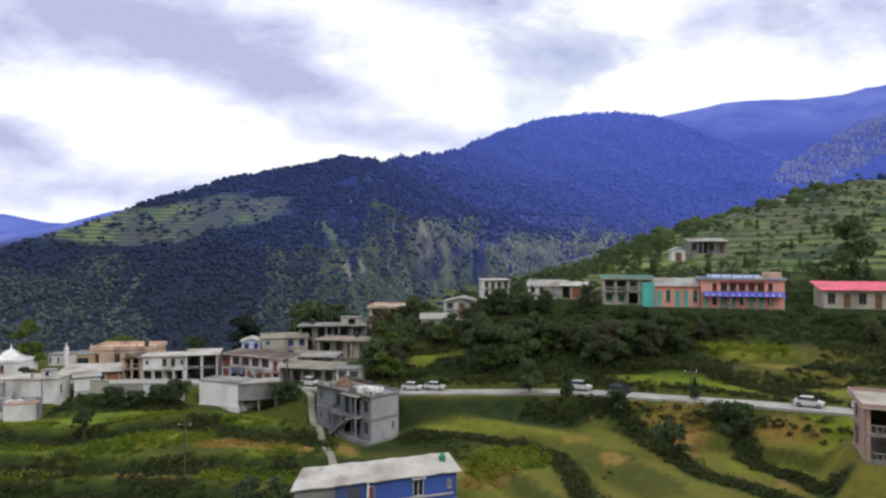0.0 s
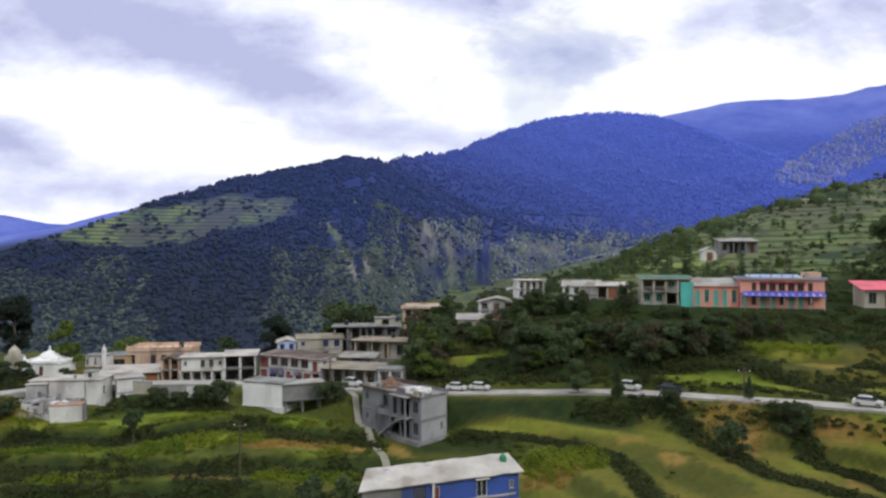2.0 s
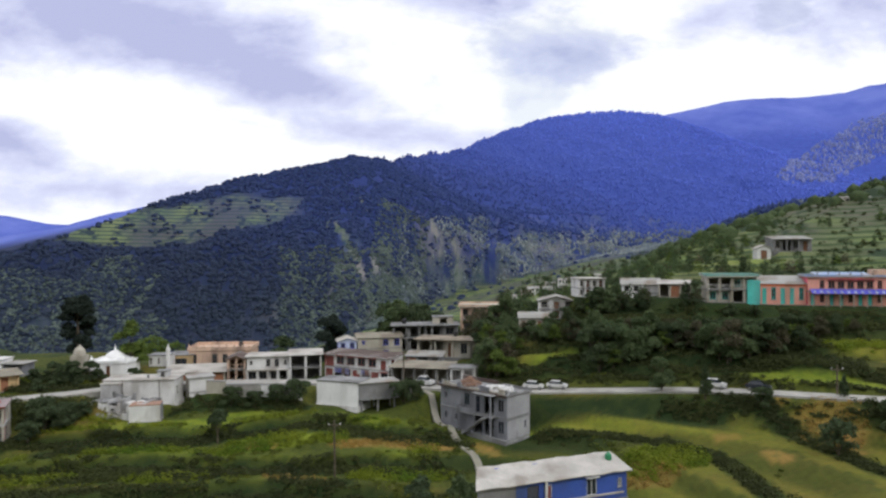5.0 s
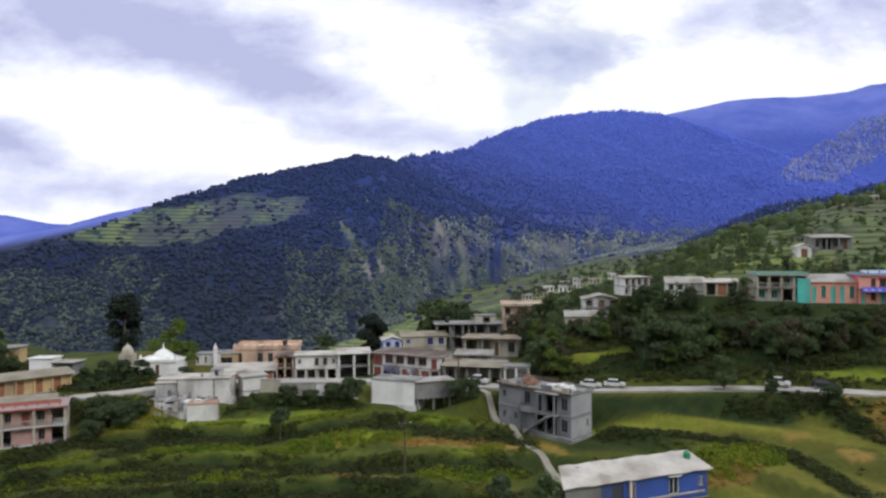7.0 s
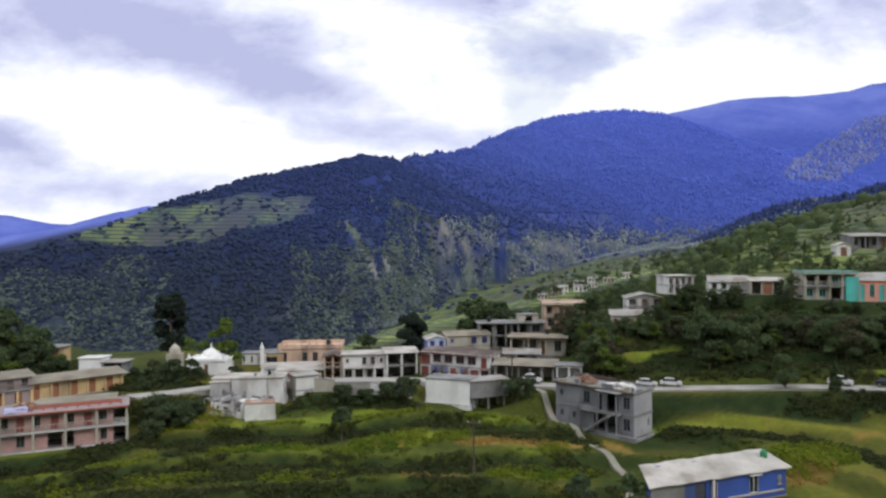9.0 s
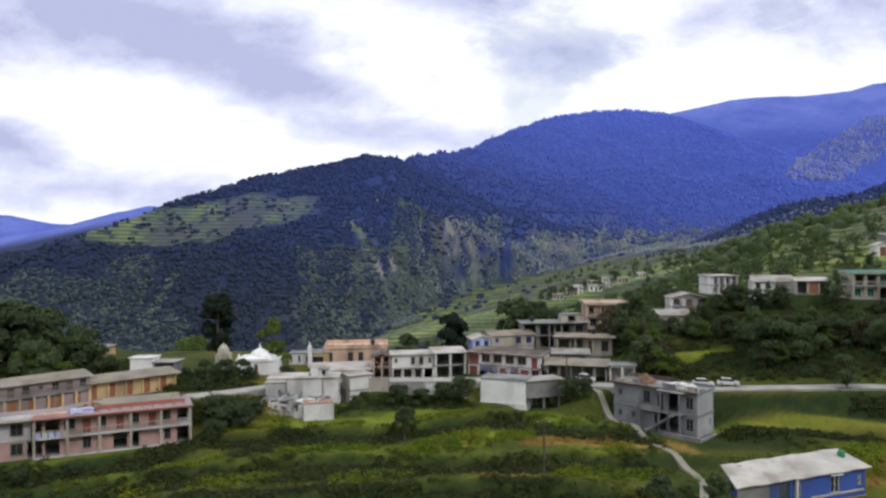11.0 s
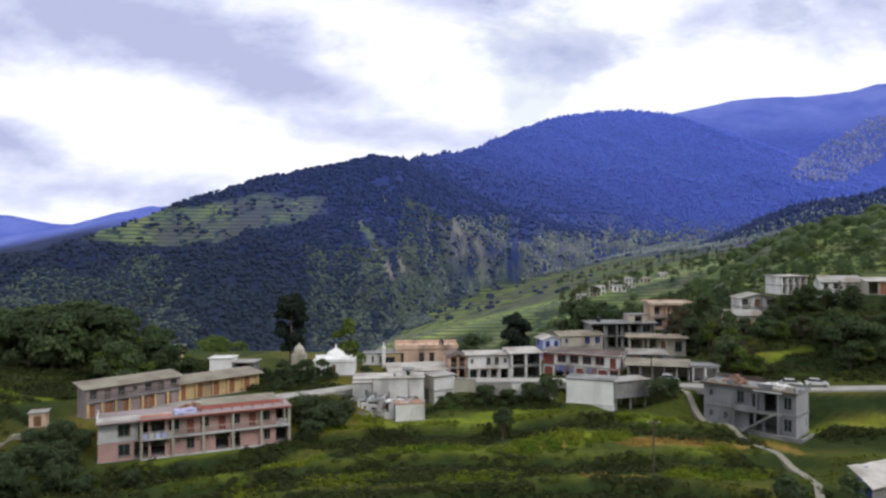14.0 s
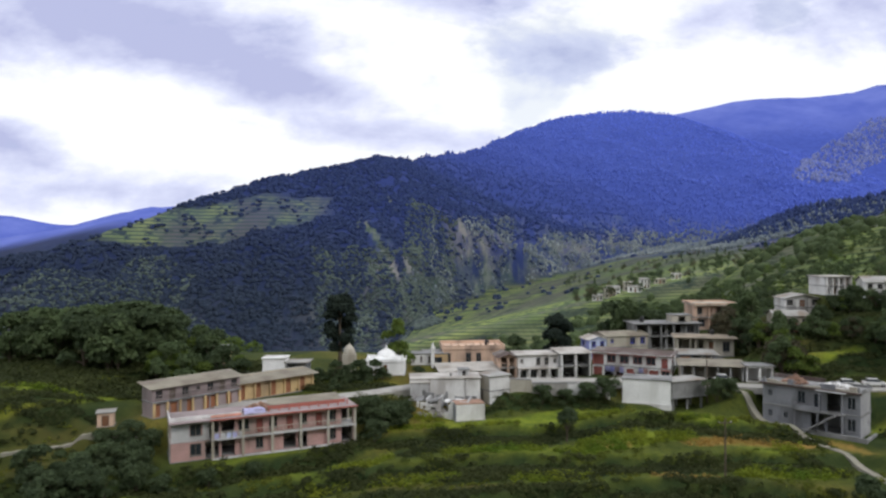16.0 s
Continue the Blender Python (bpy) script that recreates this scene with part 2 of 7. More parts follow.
DIRT = (0.16, 0.13, 0.10)
M = dict(
    concrete=mat("weathered_concrete", (0.26, 0.26, 0.265), (0.17, 0.17, 0.175), 0.5, stain=(0.13, 0.13, 0.13)),
    grey=mat("bare_grey_plaster", (0.26, 0.265, 0.295), (0.19, 0.195, 0.22), 0.4, stain=(0.12, 0.12, 0.13)),
    white=mat("white_limewash", (0.72, 0.715, 0.715), (0.58, 0.575, 0.575), 0.55, stain=(0.40, 0.38, 0.37)),
    offwhite=mat("cream_wash", (0.46, 0.43, 0.37), (0.36, 0.33, 0.28), 0.4, stain=(0.28, 0.25, 0.2)),
    peach=mat("peach_plaster", (0.64, 0.45, 0.34), (0.52, 0.37, 0.28), 0.4, stain=(0.28, 0.2, 0.16)),
    pink=mat("faded_pink_plaster", (0.47, 0.285, 0.265), (0.34, 0.22, 0.205), 0.35, stain=(0.28, 0.22, 0.2)),
    hotpink=mat("bright_pink_paint", (0.78, 0.15, 0.22), (0.66, 0.13, 0.2), 0.5, stain=(0.5, 0.14, 0.16)),
    orange=mat("orange_paint", (0.85, 0.20, 0.08), (0.74, 0.18, 0.07), 0.5, stain=(0.5, 0.16, 0.08)),
    yellow=mat("yellow_plaster", (0.62, 0.45, 0.23), (0.48, 0.34, 0.18), 0.5, stain=(0.33, 0.24, 0.15)),
    teal=mat("turquoise_paint", (0.10, 0.56, 0.50), (0.08, 0.46, 0.42), 0.5, stain=(0.10, 0.32, 0.30)),
    blue=mat("strong_blue_paint", (0.045, 0.10, 0.42), (0.04, 0.08, 0.33), 0.5, rough=0.6, stain=(0.05, 0.08, 0.22)),
    paleblue=mat("pale_blue_wash", (0.48, 0.54, 0.74), (0.38, 0.44, 0.62), 0.5, stain=(0.28, 0.3, 0.36)),
    violet=mat("blue_violet_trim", (0.10, 0.10, 0.60), (0.08, 0.08, 0.45), 0.8, rough=0.6),
    maroon=mat("maroon_paint", (0.24, 0.06, 0.05), (0.18, 0.05, 0.04), 0.8, rough=0.6),
    redoxide=mat("red_oxide_slab", (0.40, 0.13, 0.10), (0.32, 0.11, 0.09), 0.8, stain=(0.2, 0.1, 0.09)),
    wood=mat("brown_door_wood", (0.20, 0.09, 0.045), (0.14, 0.06, 0.03), 1.5, rough=0.6),
    shutter=mat("brown_roller_shutter", (0.30, 0.12, 0.055), (0.24, 0.10, 0.05), 0.9, rough=0.5, metal=0.2),
    tin=mat("weathered_tin_sheet", (0.36, 0.355, 0.34), (0.26, 0.25, 0.235), 0.35, rough=0.55, metal=0.25, stain=(0.22, 0.18, 0.145)),
    tinwhite=mat("white_coated_sheet", (0.50, 0.475, 0.445), (0.36, 0.34, 0.315), 0.45, rough=0.6, stain=(0.27, 0.24, 0.21)),
    tan=mat("tan_cement_slab", (0.30, 0.25, 0.19), (0.22, 0.185, 0.145), 0.5, stain=(0.16, 0.135, 0.11)),
    tintan=mat("dusty_tan_sheet", (0.275, 0.25, 0.195), (0.19, 0.17, 0.135), 0.4, rough=0.7, stain=(0.17, 0.14, 0.11)),
    palelilac=mat("pale_lilac_cloth", (0.42, 0.42, 0.66), (0.34, 0.34, 0.56), 0.8, stain=(0.3, 0.3, 0.45)),
    tinrust=mat("rusty_tin_sheet", (0.105, 0.07, 0.062), (0.075, 0.055, 0.05), 0.5, rough=0.8, metal=0.1, stain=(0.19, 0.165, 0.155)),
    tinblue=mat("blue_tin_sheet", (0.28, 0.38, 0.58), (0.22, 0.30, 0.5), 0.4, rough=0.5, metal=0.2, stain=(0.4, 0.4, 0.42)),
    tingreen=mat("green_tin_sheet", (0.20, 0.42, 0.38), (0.17, 0.34, 0.31), 0.4, rough=0.5, metal=0.2, stain=(0.3, 0.33, 0.3)),
    frame=mat("painted_wood_frame", (0.15, 0.12, 0.10), None, 2.0, rough=0.6),
    glass=mat("dark_window_glass", (0.030, 0.036, 0.045), (0.02, 0.025, 0.03), 0.4, rough=0.12, bump=0.0),
    rail=mat("painted_iron_rail", (0.30, 0.28, 0.27), None, 2.0, rough=0.5, metal=0.4),
    brick=mat("red_brick_heap", (0.30, 0.18, 0.13), (0.24, 0.15, 0.11), 2.0, island=0.25),
    stone=mat("dry_stone", (0.30, 0.29, 0.27), (0.2, 0.19, 0.18), 1.0, island=0.3),
    asphalt=mat("pale_worn_road", (0.40, 0.385, 0.36), (0.31, 0.30, 0.285), 0.25, stain=(0.25, 0.24, 0.22)),
    path=mat("concrete_path", (0.30, 0.28, 0.235), (0.22, 0.205, 0.17), 0.5, stain=(0.2, 0.2, 0.15)),
    bark=mat("grey_brown_bark", (0.11, 0.085, 0.06), (0.07, 0.055, 0.04), 3.0),
    leaf=mat("broad_leaves", (0.120, 0.162, 0.070), (0.082, 0.120, 0.056), 0.6, island=0.22, bump=0),
    leaf_dark=mat("dark_leaves", (0.088, 0.120, 0.056), (0.060, 0.088, 0.046), 0.6, island=0.22, bump=0),
    leaf_light=mat("light_leaves", (0.14, 0.19, 0.04), (0.10, 0.15, 0.034), 0.6, island=0.22, bump=0),
    leaf_brown=mat("brownish_leaves", (0.120, 0.108, 0.064), (0.085, 0.082, 0.052), 0.6, island=0.22, bump=0),
    leaf_deep=mat("deep_evergreen_leaves", (0.040, 0.056, 0.042), (0.026, 0.040, 0.034), 0.6, island=0.2, bump=0),
    hedge=mat("hedge_leaves", (0.070, 0.084, 0.026), (0.046, 0.060, 0.022), 0.15, island=0.2, bump=0),
    crop=mat("crop_leaves", (0.235, 0.265, 0.024), (0.115, 0.185, 0.018), 0.16, island=0.2, bump=0),
    dryplant=mat("dry_plants", (0.40, 0.26, 0.07), (0.28, 0.21, 0.06), 0.15, island=0.2, bump=0),
    # two paler crown colours that stand for sunlight and haze on far woods
    forest_pale=mat("forest_with_painted_sun", (0.172, 0.200, 0.205), (0.07, 0.094, 0.115), 0.014, island=0.35, bump=0),
    forest_sun_haze=mat("forest_with_painted_sun_haze", (0.19, 0.22, 0.40), (0.12, 0.15, 0.36), 0.01, island=0.3, bump=0),
    tuft=mat("field_weeds", (0.15, 0.17, 0.024), (0.066, 0.09, 0.016), 0.09, island=0.22, bump=0),
    forest_green=mat("pale_green_scrub", (0.080, 0.108, 0.092), (0.036, 0.054, 0.056), 0.02, island=0.3, bump=0),
    plaster=mat("light_grey_plaster", (0.52, 0.52, 0.53), (0.42, 0.42, 0.43), 0.4, stain=(0.26, 0.25, 0.25)),
    pinkslab=mat("faded_pink_roof_slab", (0.42, 0.28, 0.26), (0.32, 0.22, 0.2), 0.4, stain=(0.24, 0.19, 0.17)),
    brightwhite=mat("fresh_white_paint", (0.86, 0.86, 0.87), (0.78, 0.78, 0.79), 0.5, stain=(0.66, 0.66, 0.66)),
    salmon=mat("salmon_paint", (0.76, 0.36, 0.28), (0.66, 0.31, 0.25), 0.5, stain=(0.5, 0.27, 0.2)),
    mauve=mat("dusty_mauve_plaster", (0.32, 0.255, 0.26), (0.245, 0.20, 0.205), 0.4, stain=(0.2, 0.17, 0.17)),
    # lit copy of the bare grey plaster: sunlight painted in as a paler tone
    grey_lit_side=mat("grey_plaster_painted_lit", (0.38, 0.38, 0.40), (0.29, 0.29, 0.31), 0.4, stain=(0.17, 0.17, 0.18)),
    lilac=mat("lilac_blue_wash", (0.26, 0.28, 0.60), (0.2, 0.22, 0.5), 0.5, stain=(0.2, 0.2, 0.34)),
    carwhite=mat("white_car_paint", (0.62, 0.62, 0.62), (0.58, 0.58, 0.58), 0.5, rough=0.25, bump=0),
    cardark=mat("dark_car_paint", (0.03, 0.035, 0.05), (0.025, 0.03, 0.04), 0.5, rough=0.25, bump=0),
    tyre=mat("tyre_rubber", (0.02, 0.02, 0.02), None, 3.0),
    chrome=mat("grey_wheel_metal", (0.45, 0.45, 0.46), None, 3.0, rough=0.35, metal=0.8, bump=0),
    lamp_red=mat("red_lamp_plastic", (0.4, 0.02, 0.02), None, 3.0, rough=0.3, bump=0),
    tarp=mat("blue_tarpaulin", (0.12, 0.26, 0.62), (0.10, 0.2, 0.5), 0.9, rough=0.5),
    tank=mat("green_water_tank_plastic", (0.03, 0.22, 0.10), (0.025, 0.18, 0.08), 1.0, rough=0.45, bump=0),
    blacktank=mat("black_water_tank_plastic", (0.02, 0.02, 0.022), None, 1.0, rough=0.45, bump=0),
)


def let_light_through(m, amount):
    """Thin leaves pass some of the light that falls on their other side."""
    n, l = m.node_tree.nodes, m.node_tree.links
    bs = n["Principled BSDF"]
    bs.inputs["Specular IOR Level"].default_value = 0.25
    tr = n.new("ShaderNodeBsdfTranslucent")
    l.new(bs.inputs["Base Color"].links[0].from_socket, tr.inputs["Color"])
    mx = n.new("ShaderNodeMixShader")
    mx.inputs[0].default_value = amount
    l.new(bs.outputs[0], mx.inputs[1]), l.new(tr.outputs[0], mx.inputs[2])
    l.new(mx.outputs[0], n["Material Output"].inputs["Surface"])


for key in ("leaf", "leaf_deep", "leaf_dark", "leaf_light", "leaf_brown", "hedge", "crop", "tuft", "dryplant"):
    let_light_through(M[key], 0.48)


def ground_material():
    """Soil and grass, terraces, forest floor and bare rock, mixed by the 'cover' layer of the land."""
    m = bpy.data.materials.new("land_cover")
    m.use_nodes = True
    nt = m.node_tree
    n, l = nt.nodes, nt.links
    bs = n["Principled BSDF"]
    bs.inputs["Roughness"].default_value = 0.95
    bs.inputs["Specular IOR Level"].default_value = 0.1
    co = n.new("ShaderNodeTexCoord")

    def tex(scale, detail=5, rough=0.6):
        t = n.new("ShaderNodeTexNoise")
        t.inputs["Scale"].default_value, t.inputs["Detail"].default_value, t.inputs["Roughness"].default_value = scale, detail, rough
        l.new(co.outputs["Object"], t.inputs["Vector"])
        return t.outputs[0]

    def mixed(fac, a, b):
        mx = n.new("ShaderNodeMix")
        mx.data_type = "RGBA"
        if isinstance(fac, float):
            mx.inputs[0].default_value = fac
        else:
            l.new(fac, mx.inputs[0])
        for i, c in ((6, a), (7, b)):
            if isinstance(c, tuple):
                mx.inputs[i].default_value = (*c, 1)
            else:
                l.new(c, mx.inputs[i])
        return mx.outputs[2]

    def ramp(src, lo, hi):
        r = n.new("ShaderNodeValToRGB")
        r.color_ramp.elements[0].position, r.color_ramp.elements[1].position = lo, hi
        l.new(src, r.inputs[0])
        return r.outputs[0]
    at = n.new("ShaderNodeAttribute")
    at.attribute_name = "cover"
    sep = n.new("ShaderNodeSeparateColor")
    l.new(at.outputs["Color"], sep.inputs[0])
    at2 = n.new("ShaderNodeAttribute")
    at2.attribute_name = "wood"
    sep2 = n.new("ShaderNodeSeparateColor")
    l.new(at2.outputs["Color"], sep2.inputs[0])
    grass = mixed(ramp(tex(0.12), 0.35, 0.65), (0.088, 0.098, 0.018), (0.048, 0.064, 0.014))
    grass = mixed(ramp(tex(1.4), 0.42, 0.7), grass, (0.036, 0.050, 0.012))
    dry = mixed(ramp(tex(0.16), 0.38, 0.62), (0.27, 0.165, 0.052), (0.185, 0.150, 0.032))
    dry = mixed(ramp(tex(0.9), 0.5, 0.72), dry, (0.125, 0.118, 0.032))
    lush = mixed(ramp(tex(0.7), 0.4, 0.65), (0.162, 0.200, 0.022), (0.094, 0.134, 0.018))
    c = mixed(at.outputs["Alpha"], grass, lush)
    c = mixed(sep.outputs[0], c, dry)
    bushy = mixed(ramp(tex(0.5), 0.4, 0.65), (0.018, 0.032, 0.012), (0.034, 0.050, 0.016))
    c = mixed(sep.outputs[1], c, bushy)
    # contour strips of the far terraces
    sx = n.new("ShaderNodeSeparateXYZ")
    l.new(co.outputs["Object"], sx.inputs[0])
    wv = n.new("ShaderNodeMath")
    wv.operation = "SINE"
    wz = n.new("ShaderNodeMath")
    wz.operation = "MULTIPLY_ADD"
    lie = n.new("ShaderNodeMath")
    lie.operation = "MULTIPLY_ADD"
    lie.inputs[1].default_value = 0.12
    l.new(sx.outputs[1], lie.inputs[0]), l.new(sx.outputs[2], lie.inputs[2])
    wide = n.new("ShaderNodeMapRange")
    wide.inputs[1].default_value, wide.inputs[2].default_value = 440.0, 720.0
    wide.inputs[3].default_value, wide.inputs[4].default_value = 3.2, 1.0
    l.new(sx.outputs[1], wide.inputs[0]), l.new(wide.outputs[0], wz.inputs[1])
    l.new(lie.outputs[0], wz.inputs[0]), l.new(tex(0.02), wz.inputs[2]), l.new(wz.outputs[0], wv.inputs[0])
    strip = mixed(ramp(tex(0.018), 0.38, 0.62), (0.185, 0.215, 0.062), (0.105, 0.150, 0.048))
    strip = mixed(ramp(tex(0.012, 5), 0.42, 0.58), strip, (0.088, 0.088, 0.068))
    strip = mixed(ramp(wv.outputs[0], 0.35, 0.75), strip, (0.045, 0.066, 0.034))
    strip = mixed(ramp(tex(0.06, 4), 0.54, 0.62), strip, (0.03, 0.045, 0.03))
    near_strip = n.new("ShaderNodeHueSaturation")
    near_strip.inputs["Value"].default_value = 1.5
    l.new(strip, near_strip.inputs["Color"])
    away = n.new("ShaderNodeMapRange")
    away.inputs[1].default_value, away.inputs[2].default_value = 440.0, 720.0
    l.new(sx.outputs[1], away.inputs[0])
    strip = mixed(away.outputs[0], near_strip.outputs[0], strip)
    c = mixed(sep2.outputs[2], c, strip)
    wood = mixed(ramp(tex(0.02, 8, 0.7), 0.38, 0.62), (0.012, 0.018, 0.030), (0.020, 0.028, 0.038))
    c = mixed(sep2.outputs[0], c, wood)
    # distance haze, mixed as blue into the base colour of the slopes
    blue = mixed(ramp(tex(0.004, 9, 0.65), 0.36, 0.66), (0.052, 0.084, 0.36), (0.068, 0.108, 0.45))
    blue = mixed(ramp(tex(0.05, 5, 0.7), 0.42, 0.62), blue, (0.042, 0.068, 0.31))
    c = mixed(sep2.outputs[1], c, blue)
    # thicker haze on the farthest ridges, painted as a paler blue
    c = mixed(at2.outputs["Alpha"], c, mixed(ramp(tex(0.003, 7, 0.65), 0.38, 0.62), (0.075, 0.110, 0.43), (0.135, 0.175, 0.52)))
    # bare rock, its pale tone partly painted sunlight through broken cloud
    rock = mixed(ramp(tex(0.05, 8, 0.7), 0.4, 0.6), (0.125, 0.145, 0.135), (0.045, 0.075, 0.058))
    rock = mixed(ramp(tex(0.011, 6, 0.6), 0.45, 0.6), rock, (0.19, 0.185, 0.185))
    mul = n.new("ShaderNodeMath")
    mul.operation = "MULTIPLY"
    l.new(sep.outputs[2], mul.inputs[0])
    st = n.new("ShaderNodeMapping")
    st.inputs["Scale"].default_value = (1.0, 0.3, 0.25)
    l.new(co.outputs["Object"], st.inputs[0])
    streak = n.new("ShaderNodeTexNoise")
    streak.inputs["Scale"].default_value, streak.inputs["Detail"].default_value, streak.inputs["Roughness"].default_value = 0.03, 8, 0.7
    l.new(st.outputs[0], streak.inputs["Vector"])
    l.new(ramp(streak.outputs[0], 0.42, 0.62), mul.inputs[1])
    c = mixed(mul.outputs[0], c, rock)
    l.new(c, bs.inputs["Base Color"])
    bp = n.new("ShaderNodeBump")
    bp.inputs["Strength"].default_value, bp.inputs["Distance"].default_value = 0.6, 0.25
    l.new(tex(1.2, 8, 0.7), bp.inputs["Height"]), l.new(bp.outputs[0], bs.inputs["Normal"])
    return m


LAND = ground_material()


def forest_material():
    """Far pine crowns, each a little different: haze coloured in by the 'tint' layer, grey-green to navy to blue."""
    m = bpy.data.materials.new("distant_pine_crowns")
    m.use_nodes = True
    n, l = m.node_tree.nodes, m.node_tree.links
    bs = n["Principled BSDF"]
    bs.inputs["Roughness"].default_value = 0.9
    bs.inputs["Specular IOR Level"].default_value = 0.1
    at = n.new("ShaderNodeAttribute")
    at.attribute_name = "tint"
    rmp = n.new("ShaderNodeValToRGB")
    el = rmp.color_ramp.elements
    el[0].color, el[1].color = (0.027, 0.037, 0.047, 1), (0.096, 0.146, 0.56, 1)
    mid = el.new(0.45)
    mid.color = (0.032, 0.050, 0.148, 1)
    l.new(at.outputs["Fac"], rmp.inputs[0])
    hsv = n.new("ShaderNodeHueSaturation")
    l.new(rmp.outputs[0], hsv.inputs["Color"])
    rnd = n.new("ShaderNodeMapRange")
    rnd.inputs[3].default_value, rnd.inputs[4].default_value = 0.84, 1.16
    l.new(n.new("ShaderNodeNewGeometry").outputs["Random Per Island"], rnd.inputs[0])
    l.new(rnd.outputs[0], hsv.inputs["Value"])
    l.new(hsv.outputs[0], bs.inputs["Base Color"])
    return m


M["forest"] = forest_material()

# ---- the land ----
def smooth(a, b, v):
    t = np.clip((np.asarray(v, float) - a) / (b - a), 0, 1)
    return t * t * (3 - 2 * t)


def waves(x, y, size, seed=0, octaves=4):
    """Cheap smooth noise, about -1 to 1, from turned sine waves."""
    rg = np.random.RandomState(seed)
    out, amp, tot = 0.0, 1.0, 0.0
    for _ in range(octaves):
        for _ in range(3):
            a, p = rg.uniform(0, 6.283, 2)
            f = 6.283 / size * rg.uniform(0.7, 1.3)
            out = out + amp * np.sin((x * math.cos(a) + y * math.sin(a)) * f + p + 0.9 * np.sin((y * math.cos(a) - x * math.sin(a)) * f * 0.63 + p * 2))
            tot += amp * 1.6
        size, amp = size * 0.5, amp * 0.5
    return out / tot


ROAD = ((-140, 88, 5.5), (-104, 97, 5.6), (-78, 104.5, 6.0), (-50, 109.5, 6.0), (-28, 108.5, 6.0), (-10, 104.6, 6.5), (0, 102.2, 7.0), (18, 94, 8.8), (41, 79, 10.0), (66, 60, 11.2), (110, 30, 13))
RX, RY, RZ = (np.array(c) for c in zip(*ROAD))


def road_y(x):
    return sum(np.interp(np.asarray(x, float) + d, RX, RY) for d in (-6, -3, 0, 3, 6)) / 5


def road_z(x):
    return sum(np.interp(np.asarray(x, float) + d, RX, RZ) for d in (-6, -3, 0, 3, 6)) / 5


LANE = ((-140, 88, 5.6), (-104, 97, 5.7), (-80, 103.5, 6.0), (-73, 107.5, 6.1), (-66, 113.2, 6.2), (-50, 114.6, 6.2), (-38, 114.4, 6.2), (-28, 111.6, 6.2), (-18, 108.2, 6.4), (-10, 104.6, 6.6), (0, 102.2, 7.0), (18, 94, 8.8), (41, 79, 10.0), (66, 60, 11.2), (110, 30, 13))
LX, LY, LZ = (np.array(c) for c in zip(*LANE))


def lane(x):
    """Middle of the paved road: y and z at x."""
    q = np.asarray(x, float)
    return tuple(float(sum(np.interp(q + d, LX, c) for d in (-5, -2.5, 0, 2.5, 5)) / 5) for c in (LY, LZ))


def ridge(x, y, line, slope, back=None):
    """Height of a mountain whose crest runs along the line, falling off to both sides."""
    best = np.full(np.shape(x), -1e9)
    for (x0, y0, z0), (x1, y1, z1) in zip(line, line[1:]):
        dx, dy = x1 - x0, y1 - y0
        q = dx * dx + dy * dy
        t = np.clip(((x - x0) * dx + (y - y0) * dy) / q, 0, 1)
        d = np.hypot(x - x0 - t * dx, y - y0 - t * dy)
        s = slope
        if back is not None:
            side = dx * (y - y0) - dy * (x - x0)
            s = np.where(side > 0, back, slope)
        best = np.maximum(best, z0 + t * (z1 - z0) - s * d)
    return best


HILL = ((-4, 126, 8.5), (20, 139, 19.5), (56, 160, 29), (113, 213, 46), (190, 290, 62), (330, 430, 92))
SPUR = ((150, 800, 0), (285, 850, 29), (326, 850, 50), (375, 838, 76), (434, 800, 85), (620, 820, 145), (900, 900, 225))
LEFT = ((-1500, 800, -60), (-760, 860, -2), (-573, 900, 31), (-490, 1000, 73), (-440, 1060, 104), (-337, 1120, 145), (-230, 1180, 172), (-184, 1230, 192), (-130, 1300, 196))
MAIN = ((-130, 1300, 180), (-88, 1700, 276), (91, 2000, 345), (343, 2400, 480), (520, 2600, 535), (659, 2650, 552), (780, 2600, 530), (1000, 2250, 330), (1150, 2000, 180))
BACK = ((900, 3500, 600), (1069, 3500, 690), (1410, 3500, 770), (1751, 3500, 780), (2000, 3500, 812), (2229, 3450, 850), (3200, 3300, 1000))
FARL = ((-4200, 4300, 310), (-3300, 4450, 290), (-2850, 4500, 262), (-2570, 4500, 204), (-2430, 4500, 198), (-2180, 4450, 258), (-1900, 4400, 304), (-1500, 4300, 300), (-900, 4200, 260))
FARM = ((-3600, 3500, 110), (-2700, 3500, 90), (-2229, 3400, 92), (-1800, 3300, 140), (-1500, 3200, 180))


PADS = []   # levelled ground under the houses
# terrace edges of the fields below the road
STEPS = [
    ((-112, 77), (-98, 80.5), (-86, 86.2), (-80, 89.2), (-75, 93.8), (-69, 95.8), (-61, 96.2), (-53, 95.6), (-45, 98), (-38, 100.6), (-32, 100), (-26, 96.6), (-18, 94.8), (-15, 94)),
    ((-112, 71), (-95, 76.5), (-80, 83), (-70, 86.6), (-62, 88), (-54, 88.4), (-46, 88), (-38, 87.9), (-28, 88.6), (-20, 87), (-16, 86)),
    ((-80, 76), (-66, 78.6), (-55, 80), (-44, 82.4), (-36, 82), (-28, 81), (-18, 78.5)),
]


def beyond(x, y, line):
    """Metres past a terrace edge, away from the valley's lower side."""
    px, py = zip(*line)
    return y - np.interp(x, px, py) - 0.5 * np.sin(x * 0.42) - 0.3 * np.sin(x * 1.13 + 1)


def steps_mask(x):
    return smooth(-19, -24, x) * smooth(-118, -104, x)


